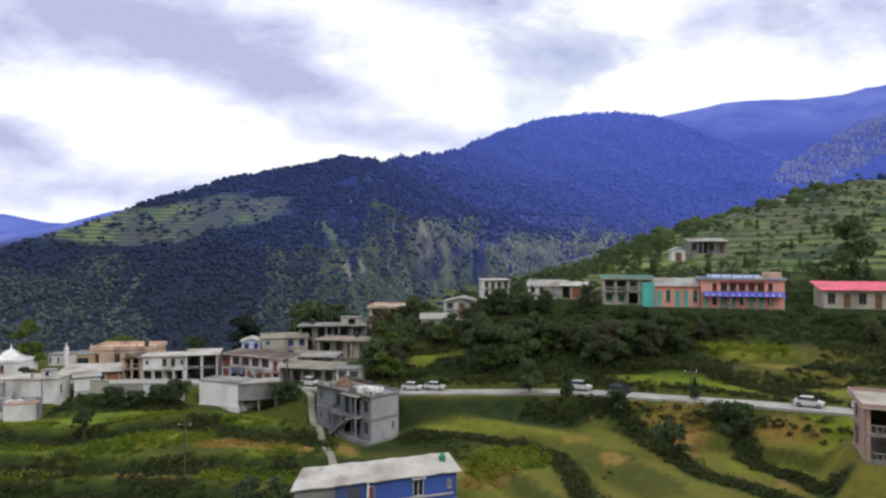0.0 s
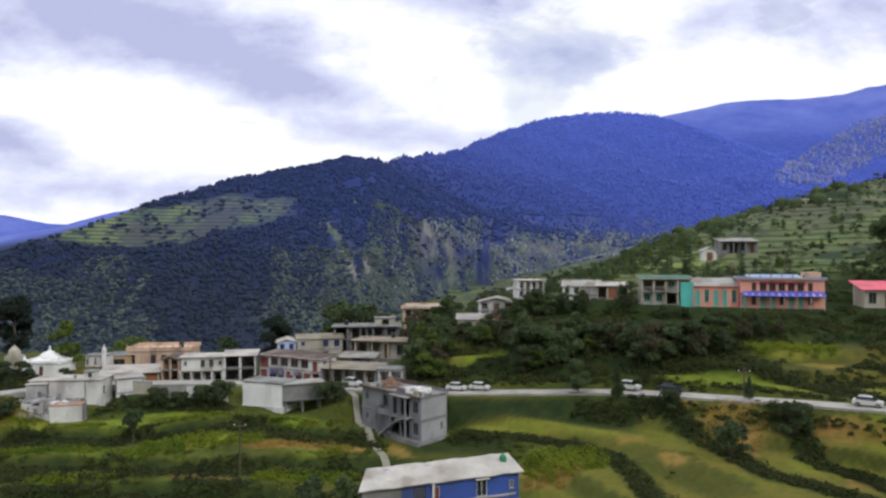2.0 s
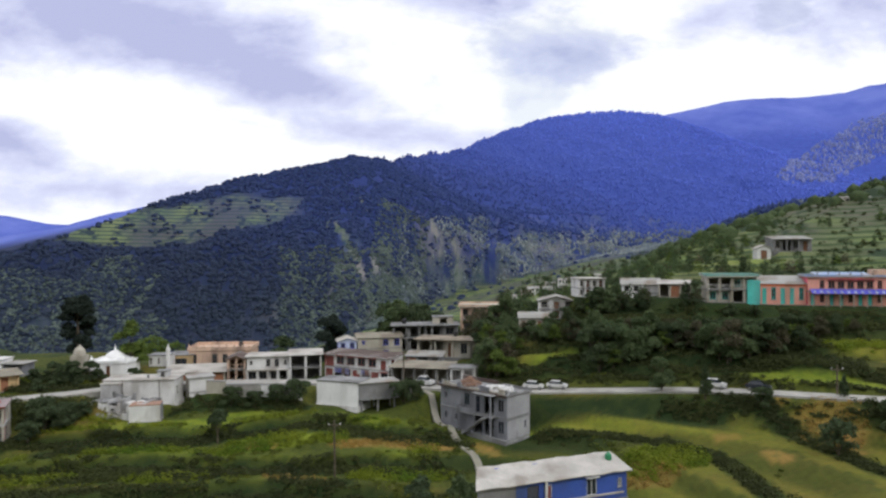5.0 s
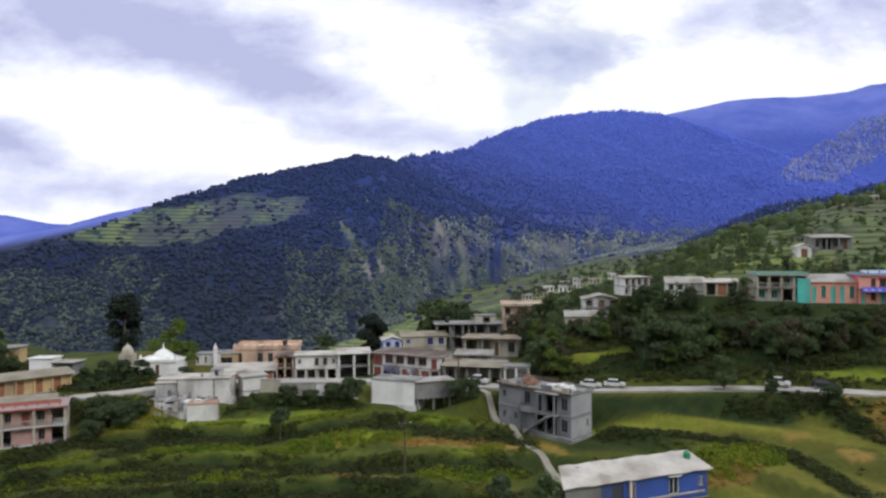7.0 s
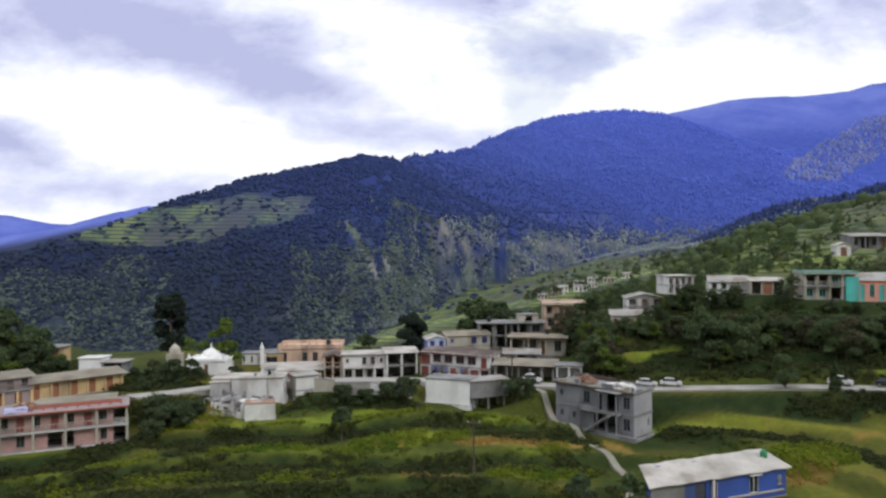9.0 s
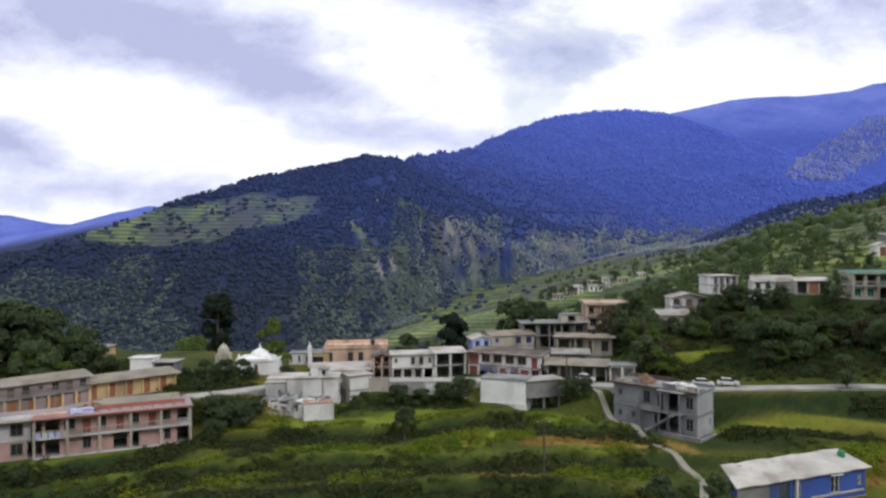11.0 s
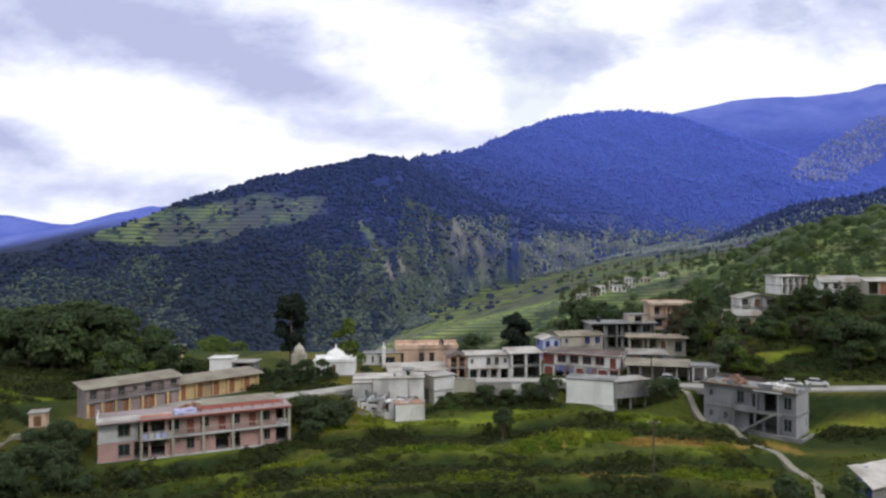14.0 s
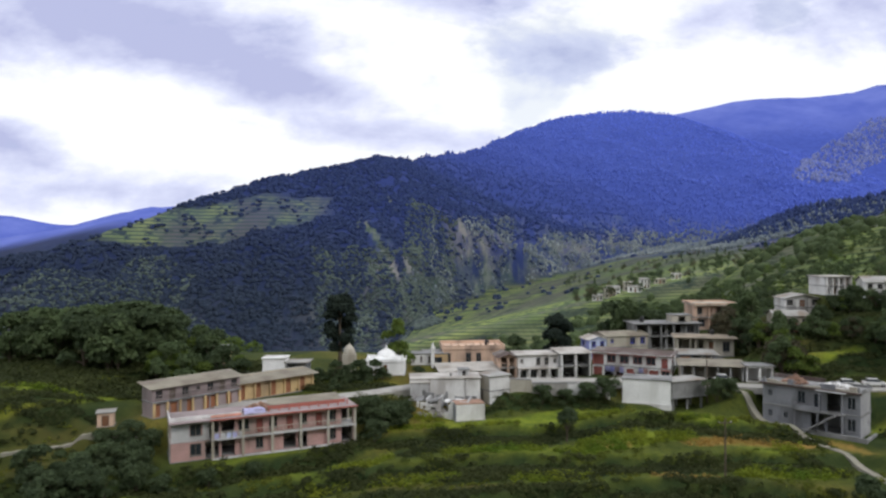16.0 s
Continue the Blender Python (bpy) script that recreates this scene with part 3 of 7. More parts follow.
def near_land(x, y):
    ry, rz = road_y(x), road_z(x)
    d = ry - y                                     # metres on the camera's side of the road
    below = rz - 0.15 - np.interp(d, (2.4, 5, 8, 11, 17, 23, 30), (0, 2.0, 3.0, 3.8, 4.7, 5.9, 7.1))
    right = smooth(-18, 30, x)
    below = below + right * np.interp(d, (4, 14, 30), (0, 0.6, 3.6))
    below = below + smooth(-70, -56, x) * smooth(-12, -20, x) * np.interp(d, (4, 11, 17, 23, 32), (0, 0.9, 0.6, 0.6, 0.2))
    below = np.where(d > 30, below + 0.05 * (d - 30), below)
    for line in STEPS:
        v = beyond(x, y, line)
        below = below + steps_mask(x) * 1.5 * (smooth(-0.8, 0.4, v) - smooth(-4.5, 4.5, v))
    above = rz - 0.15 + np.interp(-d, (2.4, 8, 26, 60), (0, 0.5, 1.6, 1.2)) + 0 * x
    z = np.where(d > 0, below, above)
    z = z + smooth(-100, -126, x) * np.interp(y, (70, 84, 97, 130), (0, 2.0, 4.0, 2.0))
    edge = 136 + 7 * np.sin(x * 0.05) + smooth(-100, -130, x) * 20
    z = z - np.maximum(0, y - edge) * 0.42
    # the camera's own hillside
    z = np.maximum(z, np.interp(y, (-400, -60, -6, 4, 12, 40, 70, 110, 400), (150, 46, 26.4, 26.0, 20.0, 5.5, -6.0, -90, -200)))
    return z


def fan_land(x, y):
    """The terraced fan on the valley floor, rising towards the spur."""
    z = 0.235 * np.minimum(x, 330) + np.interp(y, (220, 300, 373, 515, 600, 710, 1100, 1250), (-60, -18, -4.5, -17, -25, -29, -45, -46))
    return z - 0.7 * np.maximum(0, -92 - x) + 1.2 * waves(x, y, 210, 3, 5) - 0.3 * np.maximum(0, y - 1200)


def left_land(x, y):
    """The steep gullied hill across the valley."""
    gully = np.abs(waves(x, y, 170, 9, 3))
    z = ridge(x, y, LEFT, 0.64, 0.5) + (8 * waves(x, y, 210, 3, 5) - 26 * gully) * smooth(0, 90, 1180 + 0.35 * x - y) + 3 * waves(x, y, 60, 5, 2)
    return z - 75 * smooth(-125, -15, x) * smooth(1120, 1050, y)


def height(x, y):
    x, y = np.asarray(x, float), np.asarray(y, float)
    near = near_land(x, y)
    hill = ridge(x, y, HILL, 0.25, 0.30) - 0.08 * np.maximum(0, y - 300) - 0.12 * np.maximum(0, y - 170) * smooth(60, 10, x - 0.15 * (y - 130))
    up = y - road_y(x)
    hill = np.minimum(hill, road_z(x) - 0.15 + np.interp(up, (-1, 1, 2.6, 5, 40, 80), (-90, -3, 0, 1.3, 13, 40)))
    k = smooth(10, 60, np.hypot(x, y - 100) - 60)
    far = np.maximum(-85.0, -85 + 0 * x)
    rough = waves(x, y, 210, 3, 5)
    far = np.maximum(far, fan_land(x, y))
    far = np.maximum(far, -34 - 0.6 * np.hypot(x + 186, y - 410))
    far = np.maximum(far, ridge(x, y, SPUR, 0.45, 0.45) + 3.0 * rough * smooth(260, 600, y))
    far = np.maximum(far, left_land(x, y))
    rough2 = waves(x, y, 700, 4, 5)
    far = np.maximum(far, ridge(x, y, MAIN, 0.43, 0.5) + (30 * rough2 - 60 * np.abs(waves(x, y, 520, 8, 3))) * smooth(0, 260, 2250 + 0.3 * x - y) + 6 * waves(x, y, 150, 6, 2) - 0.6 * np.maximum(0, 1230 - y))
    far = np.maximum(far, ridge(x, y, BACK, 0.5) + 22 * rough2)
    far = np.maximum(far, ridge(x, y, FARL, 0.35) + 10 * rough2)
    far = np.maximum(far, ridge(x, y, FARM, 0.3) + 10 * rough2)
    z = np.maximum(near, hill)
    z = np.maximum(z, far)
    # terraced fields: flat treads and short banks
    wob = 0.9 * waves(x, y, 46, 12, 3)
    tz = z + wob
    step = 1.7
    f = tz / step
    fl = np.floor(f)
    fr = f - fl
    ter = (fl + smooth(0.70, 1.0, fr)) * step - wob * 0.7
    dist_road = np.abs(y - road_y(x))
    amount = smooth(3.2, 6.5, dist_road) * smooth(460, 380, y) * smooth(60, 68, y) * 0.85 * smooth(-0.45, 0.1, waves(x, y, 55, 14, 2) + 0.15)
    amount = amount * (1 - 0.8 * steps_mask(x) * smooth(106, 102, y))
    z = z + (ter - z) * amount
    for px, py, ux, uy, w, d, porch, z0 in PADS:
        a, b = (x - px) * ux + (y - py) * uy, (y - py) * ux - (x - px) * uy
        out = np.maximum(np.maximum(-0.6 - a, a - w - 0.6), np.maximum(-porch - 0.8 - b, b - d - 0.8))
        k = smooth(2.6, 0.0, out)
        z = z + (z0 - 0.06 - z) * k
        amount = amount * (1 - 0.7 * k)
    return z, fr, amount


def h1(x, y):
    return float(height(np.array([x]), np.array([y]))[0][0])


def stretched(core0, core1, step, out0, out1, count0, count1):
    """Even steps in the middle, growing outwards."""
    mid = np.arange(core0, core1, step)
    def grow(length, count):
        q = np.linspace(0, 1, count + 1)[1:]
        return length * (0.08 * q + 0.92 * q ** 3.2)
    return np.concatenate([(core0 - grow(core0 - out0, count0))[::-1], mid, core1 + grow(out1 - core1, count1)])


DRY_PLOTS = [(26.5, 79.8, 2.0, 4.0, 20), (37.8, 76.5, 3.6, 1.4, -35), (18.9, 77.2, 1.4, 2.4, 15), (34, 66, 2.5, 2.5, 0), (46.5, 94.5, 4.0, 1.6, -28), (0.8, 82, 4.5, 2.5, -10), (-24.5, 92.3, 8.5, 1.7, -9), (-12.6, 90.5, 1.2, 3, 30), (-43, 92.6, 3, 1.2, 0), (23, 88.6, 3, 1.2, -30),
             (-60, 81.2, 6, 1.1, 3), (16.2, 84.3, 2.0, 1.0, -15), (-35, 83.6, 5, 1.1, -8), (24.5, 84.5, 1.6, 1.0, -30)]
GREEN_PLOTS = [(32, 92.3, 11, 2.5, -30), (43.6, 100.6, 7, 3, -15), (-1, 114.5, 5, 1.6, 0), (-82, 113.5, 12, 2.0, 0), (-122, 96.5, 9, 0.9, -4), (50, 84, 5, 2, -35),
               (-46, 103.2, 6, 1.2, 12), (-62, 99.6, 7, 1.8, 3), (-52, 99.8, 5, 1.6, 6), (34, 70, 3, 6, 50), (45, 70, 4, 9, 50)]


HEDGES = [
    ((-6, 94), (3.4, 90.5), (10, 86), (13.4, 81), (14.2, 75), (14, 68)),
    ((18, 91), (21.8, 87.8), (24, 82), (25.4, 77), (26, 70), (28.5, 66.5), (31, 62)),
    ((32, 83), (33.4, 79), (33, 73), (34.8, 69), (35, 62)),
    ((21.5, 99.3), (28.6, 97.5), (35.7, 95), (40, 90), (42.5, 85)),
    ((43.5, 90), (45, 83)), ((49, 94), (57, 90)),
    ((11, 93.6), (17, 89)),
]
EDGES_WEST = [((-126, 88), (-121.4, 95.5), (-118.6, 101.5), (-114.9, 109.1)), ((-124, 87.5), (-118.2, 91.5), (-114.5, 94.1), (-110.8, 98.9))]
HEDGES_LEFT = [
    ((-58, 104.5), (-46, 105.5), (-39, 104.5)),
    ((-77, 103), (-72, 101), (-76, 95)),
    ((-60, 91.6), (-55, 93.2), (-50, 94.0)), ((-70, 90.2), (-64, 92.4), (-58, 93.6)),
    ((-34, 97.4), (-27, 95.4), (-20, 93.4)), ((-78, 84.6), (-66, 85.6), (-52, 86.2)), ((-74, 79.6), (-62, 80.4), (-50, 81.6)), ((-66, 84.0), (-56, 84.8), (-46, 85.4)), ((-30, 82.6), (-38, 83.0)),
    ((-114, 90.5), (-124, 89.6), (-136, 91)), ((-112, 99.5), (-122, 98), (-134, 99)), ((-110, 92.6), (-122, 92), (-136, 93)),
    ((-112, 96), (-122, 94), (-134, 95)), ((-108, 103), (-120, 101), (-134, 103)),
]
CROPS = [(-61, 97.6, 7, 0.8, 2), (-71, 96.8, 5, 0.8, 14), (-79, 91.6, 3.2, 0.7, 40), (-58, 90.6, 7, 1.0, 4), (-41, 93.6, 6.5, 2.2, 14), (-33.4, 94.6, 2.5, 1.4, -5), (-47, 90.6, 4, 1.0, 5), (7.7, 81.5, 5, 4.0, 0),
         (43.6, 100.6, 6.5, 2.6, -15), (-75, 87.0, 4, 0.9, 24), (-68, 84, 6, 1.1, 12), (-79, 81.6, 3, 0.9, 20), (-120, 96.6, 6, 0.7, -4), (-23, 84.6, 7, 1.5, 2), (-20.5, 90, 2, 1, 0), (-28, 98.6, 4, 0.9, -20), (-52, 84.4, 5, 1.0, 8), (-44, 100.4, 5, 0.9, 20), (-66, 100.6, 4, 0.8, 5)]
DRY = [(-24, 92.6, 6, 1.3, -9), (-30, 92.6, 3.5, 1.2, -4), (27.5, 82, 4, 4, -60), (5, 78, 4, 2, 0), (-36, 84, 4, 0.8, -8)]


def near_lines(x, y, lines, width):
    """1 along the lines, fading out over the width."""
    best = np.full(np.shape(x), 1e9)
    for line in lines:
        for (x0, y0), (x1, y1) in zip(line, line[1:]):
            dx, dy = x1 - x0, y1 - y0
            t = np.clip(((x - x0) * dx + (y - y0) * dy) / (dx * dx + dy * dy), 0, 1)
            best = np.minimum(best, np.hypot(x - x0 - t * dx, y - y0 - t * dy))
    return smooth(width, width * 0.4, best + 0.5 * waves(x, y, 4, 73, 2))


def plots(x, y, table):
    """1 inside any of the oval plots (x, y, half length, half width, turn), with ragged edges."""
    out = np.zeros(np.shape(x))
    rag = 0.35 * waves(x, y, 5, 71, 2)
    for cx, cy, a, b, turn in table:
        c, s_ = math.cos(radians(turn)), math.sin(radians(turn))
        u, v = (x - cx) * c + (y - cy) * s_, (y - cy) * c - (x - cx) * s_
        out = np.maximum(out, smooth(1.15, 0.8, np.hypot(u / a, v / b) + rag))
    return out


def far_fields(x, y):
    """Terraced fields on the valley spur and on the bench of the hill across."""
    spur = smooth(345, 375, y) * smooth(1180, 1100, y) * smooth(-104, -88, x) * smooth(250, 200, x - 0.05 * (y - 600)) * smooth(-0.5, -0.1, waves(x, y, 110, 41, 3) + 0.2)
    spur = spur * smooth(-3, -1, fan_land(x, y) - height(x, y)[0])
    u, v = (x + 398) * 0.955 + (y - 1008) * 0.30, (y - 1008) * 0.955 - (x + 398) * 0.30
    bench = smooth(-0.25, 0.15, 1 - (u / 178) ** 2 - (v / 44) ** 2 + 0.5 * waves(x, y, 60, 2, 3))
    slope = 0.85 * smooth(124, 140, y) * smooth(380, 350, y) * np.maximum(smooth(12, 22, x - 0.1 * (y - 130)), smooth(190, 215, y) * smooth(-50, -38, x)) * smooth(-0.5, -0.1, waves(x, y, 45, 42, 3) + 0.1)
    return np.maximum(np.maximum(spur, bench), slope)


def rocky(x, y, z):
    """Bare, gullied and scree slopes low on the mountain; their paleness also stands for broken sunlight."""
    r = smooth(420, 560, y) * smooth(110, -10, z + 45 * waves(x, y, 240, 17, 3)) * smooth(-300, -130, x + 60 * waves(x, y, 200, 18, 2)) * smooth(2300, 1700, y) * smooth(-0.15, 0.2, waves(x * 2.2, y * 0.5, 130, 24, 3))
    low = 0.25 * smooth(380, 520, y) * smooth(0, -50, z + 20 * waves(x, y, 120, 19, 3)) * smooth(1200, 900, y)
    scree = smooth(480, 700, y) * smooth(110, 40, z + 40 * waves(x, y, 160, 23, 3)) * smooth(-140, 20, x) * smooth(2000, 1500, y)
    return np.maximum(np.maximum(np.maximum(r, low), 0.9 * scree), 1.8 * scars(x, y))


SCARS = [((-177, 1027), (-160, 1000), (-146, 977), (-125, 926), (-97, 849)), ((-36, 1127), (-14, 1075), (12, 963), (29, 904)), ((-76, 923), (-53, 889), (-59, 850)), ((0, 1100), (24, 1010), (42, 950), (50, 915)), ((-34, 1010), (-16, 950), (-2, 900)), ((-120, 985), (-104, 930), (-90, 880))]


def scars(x, y):
    """Bare slides running down the face of the hill across the valley."""
    best = np.full(np.shape(x), 1e9)
    for line in SCARS:
        for (x0, y0), (x1, y1) in zip(line, line[1:]):
            dx, dy = x1 - x0, y1 - y0
            t = np.clip(((x - x0) * dx + (y - y0) * dy) / (dx * dx + dy * dy), 0, 1)
            best = np.minimum(best, np.hypot(x - x0 - t * dx, y - y0 - t * dy))
    return smooth(7.5, 3, best + 5 * waves(x * 1.6, y * 0.5, 22, 97, 3))


def haze_blue(x, y, z):
    """Share of haze put into the colour: 0 for the grey-green woods low on the near hill, rising to 1 high on the big
    mountain.
    """
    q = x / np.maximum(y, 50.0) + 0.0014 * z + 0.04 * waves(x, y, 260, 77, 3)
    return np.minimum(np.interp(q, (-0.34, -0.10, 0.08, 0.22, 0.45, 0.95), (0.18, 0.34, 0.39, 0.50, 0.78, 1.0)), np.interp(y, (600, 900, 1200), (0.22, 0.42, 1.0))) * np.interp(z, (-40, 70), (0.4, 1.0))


def build_land():
    xs = stretched(-135, 75, 0.75, -4600, 4600, 170, 170)
    ys = stretched(60, 150, 0.6, -400, 4900, 30, 330)
    gx, gy = np.meshgrid(xs, ys)
    z, fr, amount = height(gx, gy)
    nx, ny = len(xs), len(ys)
    verts = np.stack([gx, gy, z], -1).reshape(-1, 3)
    i = (np.arange(ny - 1)[:, None] * nx + np.arange(nx - 1)[None, :]).reshape(-1)
    faces = np.stack([i, i + 1, i + nx + 1, i + nx], -1)
    me = bpy.data.meshes.new("ground")
    me.from_pydata(verts.tolist(), [], faces.tolist())
    me.polygons.foreach_set("use_smooth", np.ones(len(faces), bool))
    dry = 0.4 * smooth(0.0, 0.3, waves(gx, gy, 42, 21, 2)) + plots(gx, gy, DRY_PLOTS)
    dry = np.maximum(dry, 0.7 * plots(gx, gy, DRY))
    bright = plots(gx, gy, GREEN_PLOTS + CROPS)
    bank = np.clip(smooth(0.62, 0.8, fr) * amount * np.maximum(0.5 + 0.5 * smooth(0, -20, gx), 0.5 * smooth(125, 140, gy)) + 0.95 * smooth(-98, -106, gx) * smooth(0.3, -0.2, waves(gx, gy, 26, 35, 2)), 0, 1) * (1 - np.clip(dry, 0, 1)) * (1 - bright)
    bank = np.maximum(bank, smooth(-0.5, -0.1, waves(gx, gy, 38, 33, 3)) * smooth(3, 7, gy - road_y(gx)) * 0.95 * smooth(-30, -5, gx) * (1 - bright) * (1 - np.clip(dry, 0, 1)))
    bank = np.maximum(bank, smooth(0.0, 0.4, waves(gx, gy, 60, 36, 3)) * smooth(106, 114, gy) * 0.85 * (1 - 0.6 * smooth(122, 138, gy)) * (1 - bright))
    bank = np.maximum(bank, 0.95 * near_lines(gx, gy, HEDGES + HEDGES_LEFT, 2.0))
    bank = np.maximum(bank, 0.85 * smooth(86, 79, gy) * smooth(-20, -27, gx) * smooth(-0.3, 0.1, waves(gx, gy * 1.4, 15, 81, 3)))
    for line in STEPS:   # bright grass on the terrace edges, dark growth on the banks
        v = beyond(gx, gy, line)
        m = steps_mask(gx)
        bright = np.maximum(bright, m * smooth(-0.1, 0.5, v) * smooth(4.2, 2.0, v) * (0.12 + 0.7 * smooth(-0.2, 0.25, waves(gx, gy * 1.5, 24, 37, 2))))
        bank = np.maximum(bank, 0.95 * m * smooth(0.1, -0.3, v) * smooth(-3.6, -2.0, v))
        dry = dry * (1 - 0.8 * m * smooth(0.4, -0.2, v) * smooth(-3.4, -2.2, v))
    west = near_lines(gx, gy, EDGES_WEST, 1.3)
    bright = np.maximum(bright, 0.9 * west)
    bank = bank * (1 - west)
    # dark slope under the road, and the pale tread at its foot
    tread = gy - np.interp(gx, (-8, -4, 2.7, 8.6, 13.7, 19), (96.6, 96.0, 94.2, 90.6, 86.8, 83.0)) - 0.25 * waves(gx, gy, 16, 74, 2)
    here = smooth(-10, -7, gx) * smooth(19, 14, gx)
    bank = np.maximum(bank, 0.8 * smooth(-12, -9, gx) * smooth(9, 2, gx) * smooth(-1.2, -2.4, tread) * smooth(-8.5, -6, tread) * (1 - plots(gx, gy, CROPS)))
    bank = np.maximum(bank, 0.97 * here * smooth(0.7, 2.2, tread) * smooth(2.2, 3.0, road_y(gx) - gy))
    bright = np.maximum(bright, here * smooth(2.0, 0.4, np.abs(tread)))
    bank = bank * (1 - here * smooth(2.0, 0.4, np.abs(tread)))
    # mown meadows beyond the footpath
    meadow = smooth(-6, 4, gx) * smooth(3, 4.5, road_y(gx) - gy) * (1 - bank) * (1 - plots(gx, gy, DRY_PLOTS))
    bright = np.maximum(bright, meadow * (0.42 + 0.35 * waves(gx, gy, 16, 75, 2)))
    upper = smooth(34, 42, gx) * smooth(3, 5, gy - road_y(gx)) * smooth(112, 106, gy)
    bright = np.maximum(bright, 0.5 * upper * (1 - bank))
    olive = 0.35 * smooth(-2, 10, gx) * smooth(3, 6, road_y(gx) - gy) * (1 - bank)
    dry = np.maximum(dry, olive)
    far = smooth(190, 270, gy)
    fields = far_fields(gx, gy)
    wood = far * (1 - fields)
    blue = haze_blue(gx, gy, z) * smooth(330, 420, gy) * (1 - (0.85 - 0.5 * smooth(800, 900, gy) * smooth(-150, -200, gx)) * fields)
    # how much of the paler haze colour the farthest ridges take
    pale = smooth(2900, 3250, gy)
    rock = rocky(gx, gy, z) * (1 - fields)
    cover = np.stack([np.clip(dry, 0, 1) * (1 - far), np.maximum(bank, 0) * (1 - far), rock, np.clip(bright, 0, 1) * (1 - far)], -1).reshape(-1)
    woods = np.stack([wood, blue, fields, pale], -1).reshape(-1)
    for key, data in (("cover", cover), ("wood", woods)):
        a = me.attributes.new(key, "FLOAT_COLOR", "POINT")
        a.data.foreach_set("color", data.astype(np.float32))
    me.materials.append(LAND)
    return tagged(new("ground", me), "terraced green fields, valley and forested mountain slopes", "ground", kind="structure")


# ---- building kit ----
def thing(name, m, label, category, group=""):
    ob = new(name)
    ob.empty_display_size = 0.5
    ob.matrix_world = m
    return tagged(ob, label, category, group)


def part(name, bm, material, parent, label=""):
    me = bpy.data.meshes.new(name)
    bm.to_mesh(me)
    bm.free()
    me.materials.append(M[material] if isinstance(material, str) else material)
    ob = new(name, me)
    ob.parent = parent
    return tagged(ob, label)


def box(bm, x0, x1, y0, y1, z0, z1):
    v = [bm.verts.new(c) for c in ((x0, y0, z0), (x1, y0, z0), (x1, y1, z0), (x0, y1, z0), (x0, y0, z1), (x1, y0, z1), (x1, y1, z1), (x0, y1, z1))]
    for f in ((3, 2, 1, 0), (4, 5, 6, 7), (0, 1, 5, 4), (1, 2, 6, 5), (2, 3, 7, 6), (3, 0, 4, 7)):
        bm.faces.new([v[i] for i in f])
    return v


def boxes(*rows):
    bm = bmesh.new()
    for r in rows:
        box(bm, *r)
    return bm


def soft_boxes(width, *rows):
    bm = boxes(*rows)
    bmesh.ops.bevel(bm, geom=bm.edges[:], offset=width, segments=1, affect="EDGES")
    return bm


class Side:
    """One face of a house: u runs along it, v up, and n into the wall."""
    def __init__(self, kind, w, d):
        self.kind, self.w, self.d = kind, w, d
        self.length = w if kind in ("front", "back") else d

    def cell(self, u0, u1, n0, n1, v0, v1):
        if self.kind == "front":
            return (u0, u1, n0, n1, v0, v1)
        if self.kind == "back":
            return (u0, u1, self.d - n1, self.d - n0, v0, v1)
        if self.kind == "right":
            return (self.w - n1, self.w - n0, u0, u1, v0, v1)
        return (n0, n1, self.d - u1, self.d - u0, v0, v1)


OPEN = dict(w=(0.50, 0.24, 0.82), W=(0.70, 0.24, 0.84), d=(0.40, 0.02, 0.78), s=(0.80, 0.02, 0.84), o=(0.84, 0.02, 0.88), v=(0.30, 0.40, 0.72))
THICK = 0.22


